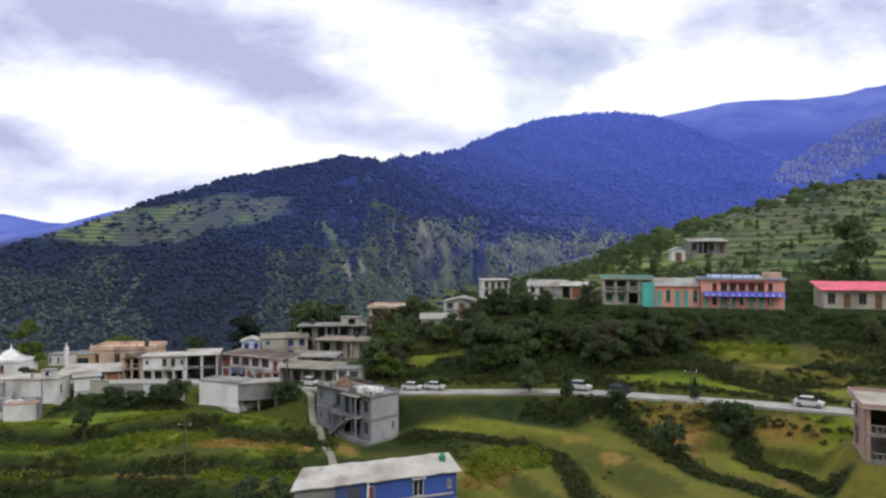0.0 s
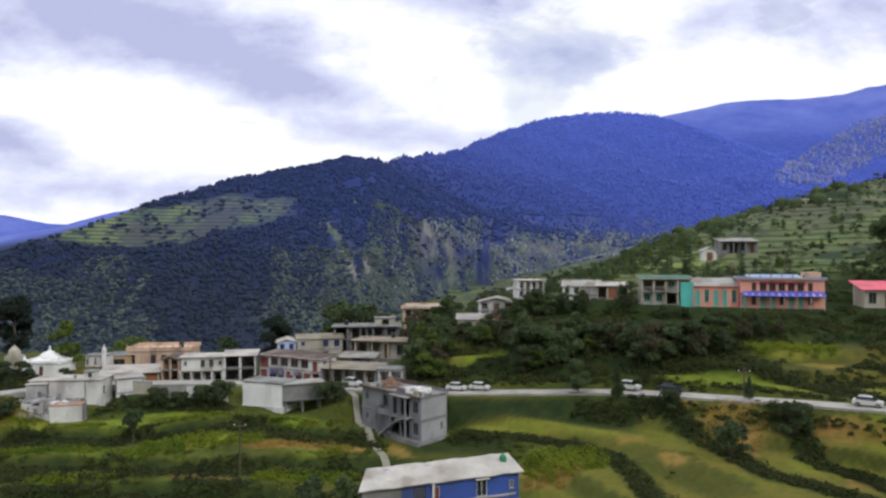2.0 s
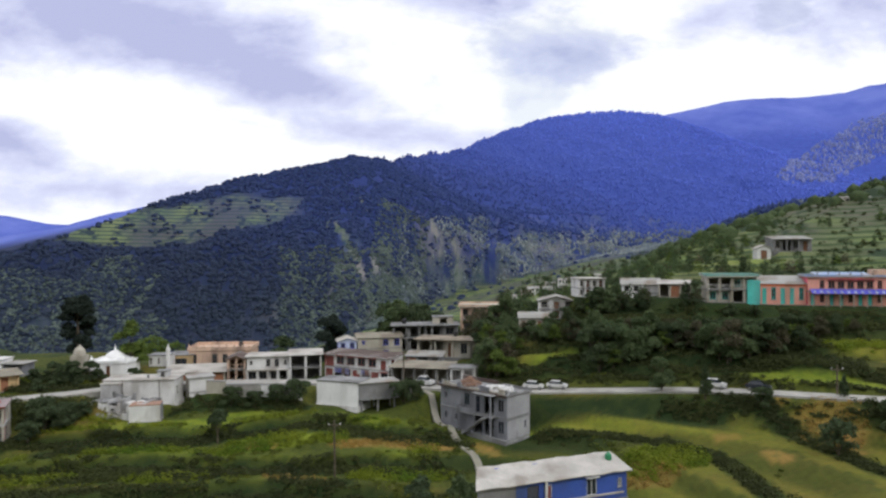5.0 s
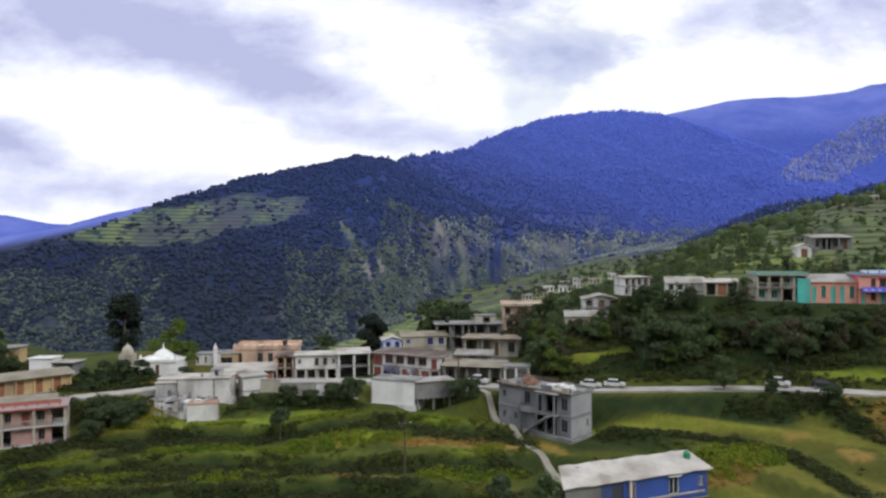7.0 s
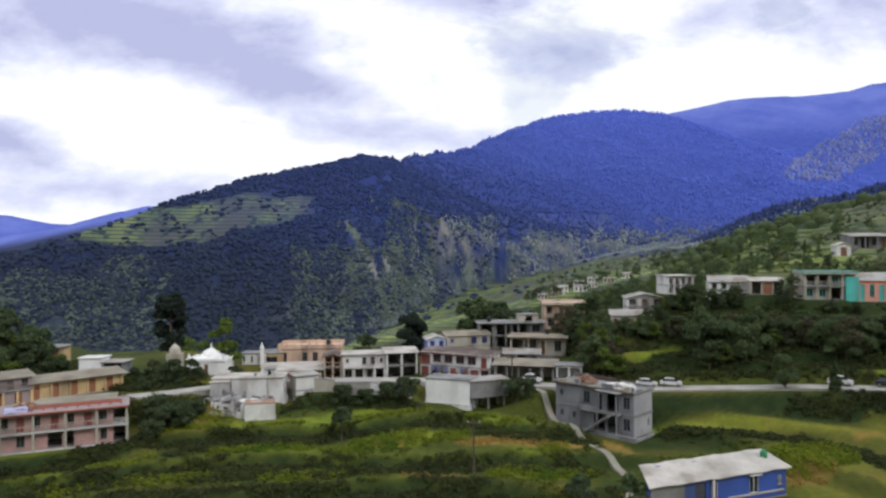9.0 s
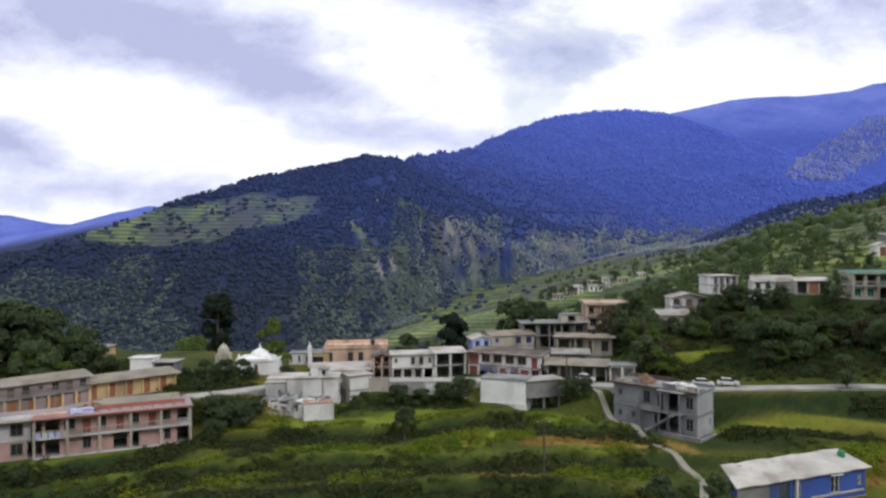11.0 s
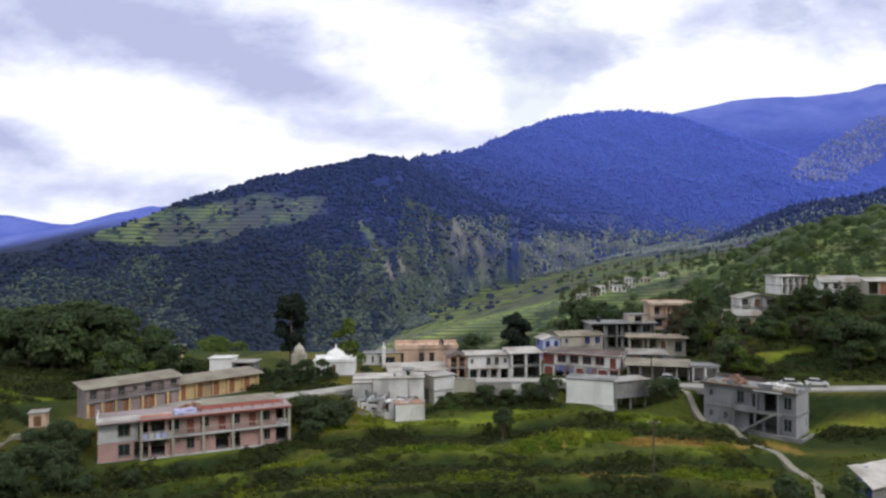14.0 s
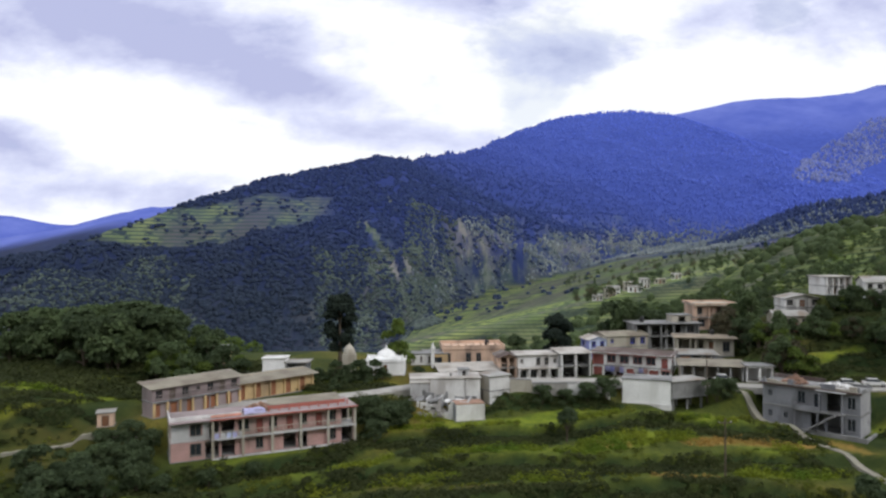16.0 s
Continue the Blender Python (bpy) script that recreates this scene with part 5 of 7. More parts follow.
def ruin(name, label, a, b, depth, z0, top, seed, wall="white"):
    """Roofless cells with uneven, broken tops, gaping doorways and tilted slabs."""
    rg = random.Random(seed)
    m, w = frame_on(a, b, z0)
    root = thing(name, m, label, "ruin")
    for y, tall, mt in ((0, 0.72, wall), (depth, 1.0, "concrete")):
        u = 0
        while u < w - 0.5:
            s = rg.uniform(1.1, 1.9)
            e = min(u + s, w)
            hgt = top * tall * rg.uniform(0.7, 1.05)
            part("wall", boxes((u, u + 0.35, y, y + 0.25, -1.5, hgt)), mt, root)
            part("wall", boxes((e - 0.3, e, y, y + 0.25, -1.5, hgt * rg.uniform(0.8, 1.0))), mt, root)
            if rg.random() < 0.75:
                part("lintel", boxes((u, e, y + 0.01, y + 0.24, hgt * 0.78, hgt * 1.01)), mt, root)
            if rg.random() < 0.5:
                part("sill_wall", boxes((u + 0.35, e - 0.3, y + 0.02, y + 0.23, -1.5, hgt * rg.uniform(0.2, 0.42))), mt, root)
            u = e + rg.uniform(0.0, 0.25)
    u = 0
    while u < w:
        part("cross_wall", boxes((u, u + 0.22, 0.25, depth, -1.5, top * rg.uniform(0.5, 0.85))), "plaster", root)
        u += rg.uniform(1.8, 2.8)
    for _ in range(9):
        u, v = rg.uniform(0, w - 1.5), rg.uniform(0.02, 0.5) * depth
        bm = boxes((u, u + rg.uniform(1.0, 1.8), v, v + 1.5, top * 0.62, top * 0.62 + 0.12))
        bmesh.ops.rotate(bm, verts=bm.verts[:], cent=(u, v, top * 0.62), matrix=Euler((rg.uniform(-.12, .25), rg.uniform(-.2, .2), 0)).to_matrix())
        part("fallen_slab", bm, rg.choice(["white", "concrete", "tin"]), root)
    return root


ruin("ruined_house", "roofless broken walls of a white house among rubble", (-70.0, 102.6), (-60.6, 100.4), 3.0, 3.4, 3.1, 5)
rb = house("rubble_block", "low pale block with a broken brick top", (-63.0, 99.6), (-58.9, 100.6), 2.6, 3.2, 5.5, ["."], wall="white", side_wall="grey", roof_mat="brick", eave=0.0)
heap("rubble_heap", "broken masonry beside the white house", pose(-66.5, 102.8, 3.6), 2.6, 1.6, 160, 0.5, "stone", 6)

pe = house("peach_house", "peach flat-roofed house with knobs along the parapet", (-64.8, 128.0), (-53.6, 128.8), 7.0, 5.8, 9.3, ["w.ww.w"], wall="peach", roof_mat="peach", eave=0.2, parapet=0.55, parapet_mat="peach")
for k in range(9):
    bm = bmesh.new()
    bmesh.ops.create_cone(bm, cap_ends=True, segments=8, radius1=0.2, radius2=0.06, depth=0.55, matrix=Matrix.Translation((0.1 + k * 1.36, -0.1, 4.48)))
    part("finial", bm, "peach", pe)
house("low_peach_wing", "low ochre wing with a flat roof", (-68.0, 127.0), (-63.9, 127.6), 5, 5.6, 8.6, ["w"], wall="yellow", roof_mat="concrete", eave=0.2)
house("tin_roof_shop", "low shop under a wide pale tin roof", (-65.0, 118.2), (-55.6, 119.8), 5.5, 4.8, 7.1, ["osos"], wall="offwhite", roof="shed", roof_mat="tinwhite", rise=0.4, eave=0.6)
house("red_porch_house", "small house with red pillars and arched porch", (-55.3, 120.6), (-52.3, 121.0), 4, 5.4, 9.1, ["o", "o"], wall="peach", roof="gable_side", roof_mat="tinrust", rise=0.6, porch=1.0, pillars=3, pillar_mat="peach", rails=(1,), rail_mat="peach")
house("cream_house", "cream two-storey house with a pale canopy between storeys", (-52.0, 120.4), (-44.8, 121.2), 4.5, 5.0, 9.3, ["WWwo", "v.wwv"], wall="white", roof_mat="tinwhite", eave=0.4, porch=1.0, porch_mat="tinwhite", pillars=5, pillar_mat="white", porch_up=1)
house("open_frame_house", "two-storey open concrete frame under a white roof", (-44.6, 120.4), (-39.3, 121.4), 4.5, 5.2, 9.7, ["oo", "oo"], wall="white", side_wall="concrete", roof="shed", roof_mat="tinwhite", rise=0.3, porch=0.3, pillars=3)
row = house("red_row_house", "long shop row with maroon and white bays under a rusty roof", (-38.8, 122.0), (-27.1, 115.8), 4.5, 5.4, 9.7, ["soWsosW", "sWWWWd"], wall="white", roof="shed", roof_mat="tinrust", rise=0.3, porch=0.0, pillars=0, pillar_mat="white", rails=(1,), trims=dict(frame="maroon", shutter="maroon", door="maroon", hood="redoxide"), right=["w.", "w."], eave=0.45)
part("maroon_bay", boxes((0.02, 0.25, -0.04, 0.0, 2.2, 4.1)), "redoxide", row)


def yard_wall(name, label, a, b, z0, z1, material):
    m, w = frame_on(a, b, z0)
    root = thing(name, m, label, "wall")
    part("wall", soft_boxes(0.03, (0, w, 0, 0.35, -1.8, z1 - z0)), material, root)
    part("coping", soft_boxes(0.03, (-0.05, w + 0.05, -0.06, 0.41, z1 - z0, z1 - z0 + 0.1)), "concrete", root)
    return root


yard_wall("yard_wall", "whitewashed yard wall below the shop row", (-54.6, 107.4), (-51.4, 106.6), 5.0, 7.7, "offwhite")
yard_wall("yard_wall", "dark grey retaining wall below the shop row", (-51.3, 106.5), (-46.0, 106.0), 4.6, 7.3, "stone")
yard_wall("yard_wall", "low whitewashed wall beside the road", (-45.9, 106.3), (-39.6, 106.2), 5.4, 7.2, "white")
upper = house("upper_white_house", "white upper house with blue trim under a grey hip of tin", (-34.1, 131.0), (-25.9, 133.0), 6, 7.0, 11.2, ["w.w.", "v.ww"], wall="offwhite", side_wall="offwhite", roof="gable", roof_mat="tintan", rise=0.6, left=["..", "w."], trims=dict(frame="violet"))
house("lilac_house", "narrow white and lilac house beside the beige one", (-37.6, 130.0), (-34.3, 130.7), 4, 7.0, 10.7, ["ww", "ww"], left=["w.", "w."], wall="paleblue", side_wall="lilac", roof="gable_side", roof_mat="tinwhite", rise=0.6, trims=dict(frame="violet"))
frame_house = house("concrete_frame_house", "unfinished flat-slab house on open columns", (-27.8, 135.2), (-15.2, 136.0), 5, 8.2, 13.0, ["oooo", "ooow"], wall="concrete", roof_mat="concrete", eave=0.5, porch=0.6, pillars=6, parapet=0.0)
slab = house("slab_house", "beige house with a broad flat slab roof and open porch", (-22.6, 126.6), (-13.2, 124.4), 4.5, 8.4, 11.5, ["oodw"], right=["ww"], wall="offwhite", roof_mat="tan", eave=0.6, porch=0.6, pillars=4)
market = house("market_row", "low open market row under patched tin roofs", (-26.4, 113.4), (-17.2, 111.2), 4, 6.2, 8.9, ["ooooo"], wall="offwhite", roof="shed", roof_mat="tintan", rise=0.3, eave=0.5, porch=0.6, pillars=6, pillar_mat="concrete")
house("roadside_booth", "small white booth beside the road", (-17.0, 110.4), (-13.2, 109.6), 3, 6.5, 9.0, ["oo"], wall="white", roof_mat="concrete", eave=0.3)
house("tin_store", "small tin-roofed store behind the market", (-24.5, 119.5), (-18.5, 118.6), 4, 7.2, 9.6, ["sow"], wall="grey", roof="shed", roof_mat="tin", rise=0.3)
house("peach_villa", "peach two-storey villa with a projecting flat slab", (-14.6, 139.5), (-6.6, 139.0), 7, 11.4, 16.2, ["wow", "wdow"], right=["w.", "w."], wall="peach", roof_mat="offwhite", eave=0.4, porch=0.7, pillars=4, rails=(1,), parapet=0.35)

# small things on the roofs and along the lane
def roof_box(m, label, size, material):
    """A stair head or store room on a flat roof, with its slab and doorway."""
    root = thing("roof_room", m, label, "roof room")
    w, d, t = size
    part("wall", boxes((0, 0.15, 0, d, 0, t), (w - 0.15, w, 0, d, 0, t), (0.15, w - 0.15, d - 0.15, d, 0, t), (0.15, w * 0.35, 0, 0.15, 0, t), (w * 0.7, w - 0.15, 0, 0.15, 0, t), (w * 0.35, w * 0.7, 0, 0.15, t * 0.8, t)), material, root)
    part("roof", soft_boxes(0.02, (-0.15, w + 0.15, -0.2, d + 0.15, t, t + 0.12)), "concrete", root)
    return root


def laundry(m, label, colours, seed):
    """Cloths hung over a line, each with its own folds."""
    rg = random.Random(seed)
    root = thing("laundry", m, label, "laundry")
    bm = bmesh.new()
    stick(bm, (0, 0, 1.0), (len(colours) * 0.8, 0, 1.0), 0.015, 0.015, 5)
    part("line", bm, "rail", root)
    for k, c in enumerate(colours):
        bm = bmesh.new()
        bmesh.ops.create_grid(bm, x_segments=6, y_segments=5, size=0.5)
        drop = rg.uniform(0.7, 1.1)
        for v in bm.verts:
            x, z = v.co.x * 0.75, v.co.y
            v.co = Vector((k * 0.8 + 0.4 + x, 0.05 * math.sin(x * 13 + k), 1.0 - (0.5 - z) * drop))
        bmesh.ops.solidify(bm, geom=bm.faces[:], thickness=0.015)
        part("cloth", bm, c, root)
    return root


def stick(bm, p, q, r0, r1, segments=7):
    p, q = Vector(p), Vector(q)
    m = (q - p).to_track_quat("Z", "Y").to_matrix()
    rings = []
    for c, r in ((p, r0), (q, r1)):
        rings.append([bm.verts.new(c + m @ Vector((r * math.cos(6.28319 * k / segments), r * math.sin(6.28319 * k / segments), 0))) for k in range(segments)])
    for k in range(segments):
        j = (k + 1) % segments
        bm.faces.new((rings[0][k], rings[0][j], rings[1][j], rings[1][k]))
    bm.faces.new(rings[1])


laundry(on_house(row, 2.4, -0.6, 1.1), "lilac and mauve cloths hung before the shop row", ["palelilac", "lilac", "mauve", "palelilac"], 3)
laundry(on_house(row, 7.2, -0.6, 1.1), "pale cloths hung before the shop row", ["white", "palelilac", "pink"], 4)
roof_box(on_house(frame_house, 7.8, 1.2, 4.98), "low cream room on the flat slab roof", (4.0, 2.6, 1.3), "offwhite")
roof_box(on_house(wh, 7.4, 1.6, 3.77), "small grey stair head on the white house", (1.6, 1.6, 0.9), "plaster")
water_tank(on_house(frame_house, 2.2, 2.0, 4.98), "black plastic water tank on the flat slab roof", "blacktank", 0.8)
water_tank(on_house(pe, 8.6, 4.0, 3.7), "black plastic water tank on the peach roof", "blacktank", 0.8)
water_tank(on_house(slab, 6.4, 2.6, 3.48), "black plastic water tank on the beige roof", "blacktank", 0.7)
heap("lane_goods", "pale sacks and crates heaped beside the shop row", pose(-33.5, 112.6, 6.2), 1.5, 0.9, 60, 0.5, "white", 21)
heap("lane_goods", "brown crates and sacks beside the market row", pose(-25.0, 110.0, 6.2), 1.6, 0.8, 60, 0.5, "brick", 22)

# ---- long buildings at the bend ----
pk = house("long_pink_building", "long faded pink two-storey building with pillared balconies", (-97.4, 83.9), (-76.7, 93.3), 5.0, 2.35, 7.05, [".Woo.w.oo.wo", ".WooWdWdwdWo"], left=["w.", "w."], right=["w.", "o."], wall="pink", side_wall="offwhite", roof_mat="mauve", eave=0.2,
           porch=0.9, porch_from=4.6, porch_mat="plaster", pillars=6, pillar_mat="offwhite", rails=(1,), rail_mat="offwhite", plinth=3.0, plinth_mat="concrete", trims=dict(door="maroon"))
H = pk["top"]
part("roof_edge", boxes((4.4, 22.9, -1.14, -1.06, H + 0.01, H + 0.2)), "redoxide", pk)
part("plaster_panel", boxes((0.05, 2.12, -0.03, 0.0, H / 2 + 0.1, H - 0.05), (3.64, 4.4, -0.03, 0.0, H / 2 + 0.1, H - 0.05), (2.12, 3.64, -0.03, 0.0, H / 2 + 0.1, H / 2 + 0.55), (2.12, 3.64, -0.03, 0.0, H - 0.36, H - 0.05)), "plaster", pk, "unpainted light grey plaster")
part("roof_wall", boxes((-0.15, 8.2, -0.10, 0.05, H + 0.17, H + 0.6)), "white", pk)
part("roof_wall", boxes((-0.15, 0.0, 0.05, 5.0, H + 0.17, H + 0.6)), "white", pk)
part("roof_wall", boxes((4.6, 8.2, -0.16, -0.11, H + 0.2, H + 0.5)), "salmon", pk)
part("roof_wall", boxes((11.5, 22.0, 1.6, 1.75, H + 0.17, H + 0.6)), "redoxide", pk)
part("roof_cover", sheet(12.0, 21.5, 1.9, H + 0.62, 4.4, H + 1.0), "tintan", pk)
for k in range(9):
    part("roof_post", boxes((11.6 + k * 1.28, 11.75 + k * 1.28, 0.3, 0.45, H + 0.17, H + 0.85)), "redoxide", pk)
for k in range(5):
    part("balcony_screen", boxes((4.9 + k * 0.72, 5.45 + k * 0.72, -0.86, -0.82, H / 2 + 0.1, H / 2 + 0.75)), ("palelilac", "plaster", "paleblue")[k % 3], pk)
for u in (9.1, 12.6, 16.4, 20.2):
    part("pier", boxes((u, u + 0.75, -0.10, -0.005, 0.05, H - 0.12)), "pink", pk)
tarp = bmesh.new()
bmesh.ops.create_grid(tarp, x_segments=10, y_segments=8, size=1.0)
for v in tarp.verts:
    v.co = Vector((v.co.x * 1.3, v.co.y * 1.1, 0.42 + 0.12 * math.sin(v.co.x * 4) * math.cos(v.co.y * 3) - 0.45 * (abs(v.co.y) ** 3)))
bmesh.ops.solidify(tarp, geom=tarp.faces[:], thickness=0.03)
tp = thing("tarpaulin", on_house(pk, 9.9, 1.2, pk["top"] + 0.2), "crumpled pale lilac tarpaulin spread over goods on the roof", "tarpaulin")
part("cloth", tarp, "palelilac", tp)
part("crate", boxes((-1.2, 1.2, -0.7, 0.7, -0.06, 0.32)), "wood", tp)
heap("roof_clutter", "broken brick and timber on the pink roof", on_house(pk, 10.8, 2.6, pk["top"] + 0.19), 1.6, 0.8, 110, 0.4, "brick", 11)

gr = house("grey_shop_row", "dusty mauve two-storey shop row with brown shutters below", (-102.9, 92.0), (-94.2, 101.4), 3.0, 5.7, 9.6, ["s.s.s.ss.s.", "wdwvwdw"], left=["..", ".."], wall="mauve", side_wall="mauve", roof="shed", roof_mat="tintan", rise=0.5, eave=0.5, porch=0.35, pillars=8, pillar_mat="yellow", rails=(1,), rail_mat="mauve", heights=(0.52, 0.48), trims=dict(frame="frame", door="frame"), porch_up=1)
house("yellow_shop_row", "yellow shop row with tall brown shutters", (-94.6, 101.8), (-85.4, 110.6), 3.2, 5.8, 8.4, ["s.s.s.s.s."], right=["d."], wall="yellow", roof="shed", roof_mat="tintan", rise=0.45, eave=0.6, porch=0.35, pillars=6, pillar_mat="yellow")
house("white_hut", "small white flat-roofed hut in the bushes", (-94.3, 114.5), (-90.6, 114.5), 3, 7.4, 9.9, ["."], wall="brightwhite", roof_mat="white", eave=0.2)
house("grey_hut", "low grey flat-roofed hut in the bushes", (-90.4, 114.8), (-87.2, 114.6), 3, 7.2, 9.2, ["o"], wall="grey", roof_mat="tin", eave=0.4)
house("ochre_cottage", "ochre cottage half hidden by trees", (-108.6, 126.0), (-103.8, 126.4), 4, 7.2, 10.0, ["w.d"], wall="yellow", roof_mat="concrete", eave=0.3)
house("pale_hut", "small peach square hut below the shop row", (-109.0, 89.7), (-107.2, 90.3), 2.0, 5.2, 6.9, ["d"], wall="peach", roof_mat="tin", eave=0.2)

# ---- houses on the hillside ----
G = "houses on the green hillside"
house("stone_cottage", "pale old cottage with dark doorways", (-4.0, 128.0), (1.8, 127.6), 4, 12.0, 15.2, ["dwdw"], wall="offwhite", roof="gable", roof_mat="tin", rise=0.9, group=G)
house("white_cottage", "small white two-storey cottage with a tin roof", (0.2, 133.4), (6.9, 132.6), 5, 14.5, 18.0, ["wdw", "wdw"], wall="white", roof="gable_side", roof_mat="tin", rise=0.8, porch=0.6, pillars=4, rails=(1,), group=G)
house("white_balcony_house", "white flat-roofed house with a long balcony", (7.6, 132.6), (12.6, 133.0), 5, 18.6, 22.0, ["wdww", "wdwd"], wall="white", roof_mat="tinwhite", eave=0.3, porch=0.6, pillars=5, rails=(1,), group=G)
house("white_gable_house", "white house with its gable end to the road", (16.5, 134.6), (23.2, 133.0), 5, 17.5, 20.9, ["dwd.", "ww.."], wall="white", side_wall="white", roof="gable", roof_mat="tin", rise=1.1, right=["ww", "w."], group=G)
house("tin_shelter", "low shelter with white and green tin sheets", (21.8, 128.6), (27.2, 127.2), 4, 18.8, 21.3, ["oso"], wall="offwhite", roof="shed", roof_mat="tinwhite", rise=0.5, group=G)
tq = house("turquoise_house", "cream and turquoise two-storey house with balconies", (28.2, 122.4), (36.3, 121.0), 5, 18.3, 22.7, ["wwod", "oowd"], right=["w.", "w."], wall="offwhite", roof_mat="offwhite", eave=0.3, porch=0.7, pillars=5, pillar_mat="offwhite", rails=(1,), rail_mat="white", parapet=0.4, parapet_mat="tingreen", trims=dict(frame="teal", door="teal"), group=G)
part("end_wing", soft_boxes(0.03, (tq["w"] - 1.7, tq["w"] + 0.4, -1.0, -0.72, -0.5, 3.9)), "teal", tq, "turquoise end wing")
house("orange_house", "single-storey house with orange bands and green doors", (36.9, 121.0), (44.0, 119.2), 5, 18.0, 21.6, ["dwddw"], wall="salmon", roof="shed", roof_mat="tin", rise=1.2, eave=0.25, bands="orange", trims=dict(door="teal", frame="teal"), group=G)
pb = house("pink_blue_house", "pink two-storey house with a blue balcony front", (44.0, 118.6), (56.8, 115.6), 5, 18.0, 22.7, ["dwddwddw.", ".wWWWWWw."], right=["w.", "w."], wall="salmon", side_wall="hotpink", roof_mat="pinkslab", eave=0.3, parapet=0.3, parapet_mat="tinblue", trims=dict(door="teal", frame="maroon", hood="hotpink"), group=G)
part("awning", sheet(0.3, pb["w"] - 0.1, -1.5, 2.05, 0.0, 2.75), "violet", pb, "bright blue-violet sloping awning")
for k in range(12):
    part("awning_stripe", sheet(0.6 + k * 1.04, 0.95 + k * 1.04, -1.52, 2.16, -0.7, 2.50), "paleblue", pb)
for k in range(7):
    part("awning_post", boxes((0.4 + k * 2.05, 0.52 + k * 2.05, -1.42, -1.3, -0.6, 2.08)), "offwhite", pb)
part("window_band", boxes((3.0, 10.2, -0.05, -0.01, 4.05, 4.25)), "maroon", pb)
for k in range(6):
    part("roof_post", boxes((1.5 + k * 1.7, 1.65 + k * 1.7, 0.4, 0.55, 4.7, 5.55)), "frame", pb)
part("roof_room", boxes((10.6, 13.0, 1.5, 4.5, 4.88, 6.0)), "peach", pb)
part("roof_tin", sheet(1.5, 10.0, 1.0, 5.1, 4.6, 5.5), "tinblue", pb)
house("pink_roof_house", "pale house with a bright pink sheet roof", (62.0, 113.2), (73.0, 110.4), 6, 18.4, 21.4, ["wdwdw"], wall="offwhite", roof="shed", roof_mat="hotpink", rise=1.1, eave=0.6, group=G)
house("hill_farmhouse", "grey farmhouse high on the terraces", (53.9, 152.0), (61.5, 151.0), 5, 27.0, 29.7, ["wowd"], wall="concrete", roof="shed", roof_mat="tin", rise=0.7, porch=1.0, pillars=4, group=G)
house("hill_hut", "small white hut with a gable roof", (48.8, 148.4), (51.6, 148.0), 3, 25.4, 27.7, ["d"], wall="white", roof="gable_side", roof_mat="tinwhite", rise=0.7, group=G)
house("top_farmhouse", "long pale farmhouse near the hill crest", (100.5, 205.5), (109.0, 204.5), 5, 40.0, 42.6, ["wdwdw"], wall="offwhite", roof="shed", roof_mat="tinwhite", rise=0.5, group=G)
house("pink_bend_house", "faded pink two-storey house with balconies at the road bend", (37.7, 62.2), (47.3, 58.2), 6, 9.2, 14.0, ["owdw", "odwd"], left=["o.", "w."], wall="pink", roof_mat="offwhite", eave=0.5, porch=1.2, pillars=5, pillar_mat="pink", rails=(0, 1), rail_mat="offwhite", parapet=0.3, plinth=3.0)

for k, (vx, vy) in enumerate(((16.0, 374.0), (25.0, 384.0), (36.0, 376.0), (47.0, 392.0), (58.0, 402.0), (30.0, 398.0), (72.0, 414.0), (42.0, 408.0))):
    vz = float(height(np.array([vx + 2]), np.array([vy + 1]))[0][0])
    house("valley_cottage", "small pale cottage on the terraces below the hill", (vx, vy), (vx + 5.2 + 0.8 * (k % 3), vy - 0.8 + 0.5 * (k % 2)), 4.2, vz, vz + 3.0 + 2.2 * (k % 2), ["wdw"] if k % 2 == 0 else ["wdw", "www"],
          wall=("white", "offwhite", "brightwhite")[k % 3], roof=("gable", "flat", "shed")[k % 3], roof_mat=("tin", "tinwhite", "tin")[k % 3], rise=0.7, group=G)

# ---- temple ----
def lathe(profile, segments=16, m=None):
    bm = bmesh.new()
    rings = []
    for r, z in profile:
        rings.append([bm.verts.new((r * math.cos(6.28319 * k / segments), r * math.sin(6.28319 * k / segments), z)) for k in range(segments)])
    for a, b in zip(rings, rings[1:]):
        for k in range(segments):
            j = (k + 1) % segments
            bm.faces.new((a[k], a[j], b[j], b[k]))
    bm.faces.new(rings[0][::-1]), bm.faces.new(rings[-1])
    if m:
        bm.transform(m)
    return bm


tm = house("temple", "white temple with a pointed dome and small corner spires", (-77.7, 117.4), (-71.3, 117.4), 5, 6.6, 8.8, ["..d.."], left=[".."], wall="brightwhite", roof_mat="brightwhite", eave=0.2, parapet=0.3, category="temple")
part("roof_skirt", lathe(((4.0, 2.32), (2.9, 2.65), (1.7, 3.15)), 4, Matrix.Translation((3.2, 2.6, 0)) @ Matrix.Rotation(radians(45), 4, "Z")), "brightwhite", tm)
part("dome", lathe(((1.6, 2.3), (1.7, 2.75), (1.62, 3.15), (1.3, 3.6), (0.8, 3.9), (0.25, 4.12), (0.12, 4.45), (0.08, 4.8), (0.02, 5.1)), 18, Matrix.Translation((3.2, 2.6, 0))), "brightwhite", tm)
for u in (0.0, 5.8):
    part("spire", lathe(((0.3, 2.5), (0.28, 2.95), (0.12, 3.3), (0.02, 3.6)), 8, Matrix.Translation((u + 0.3, 0.2, 0))), "brightwhite", tm)
sh = thing("shrine", pose(-80.9, 120.5, 8.4), "small beige shrine with a rounded dome", "shrine")
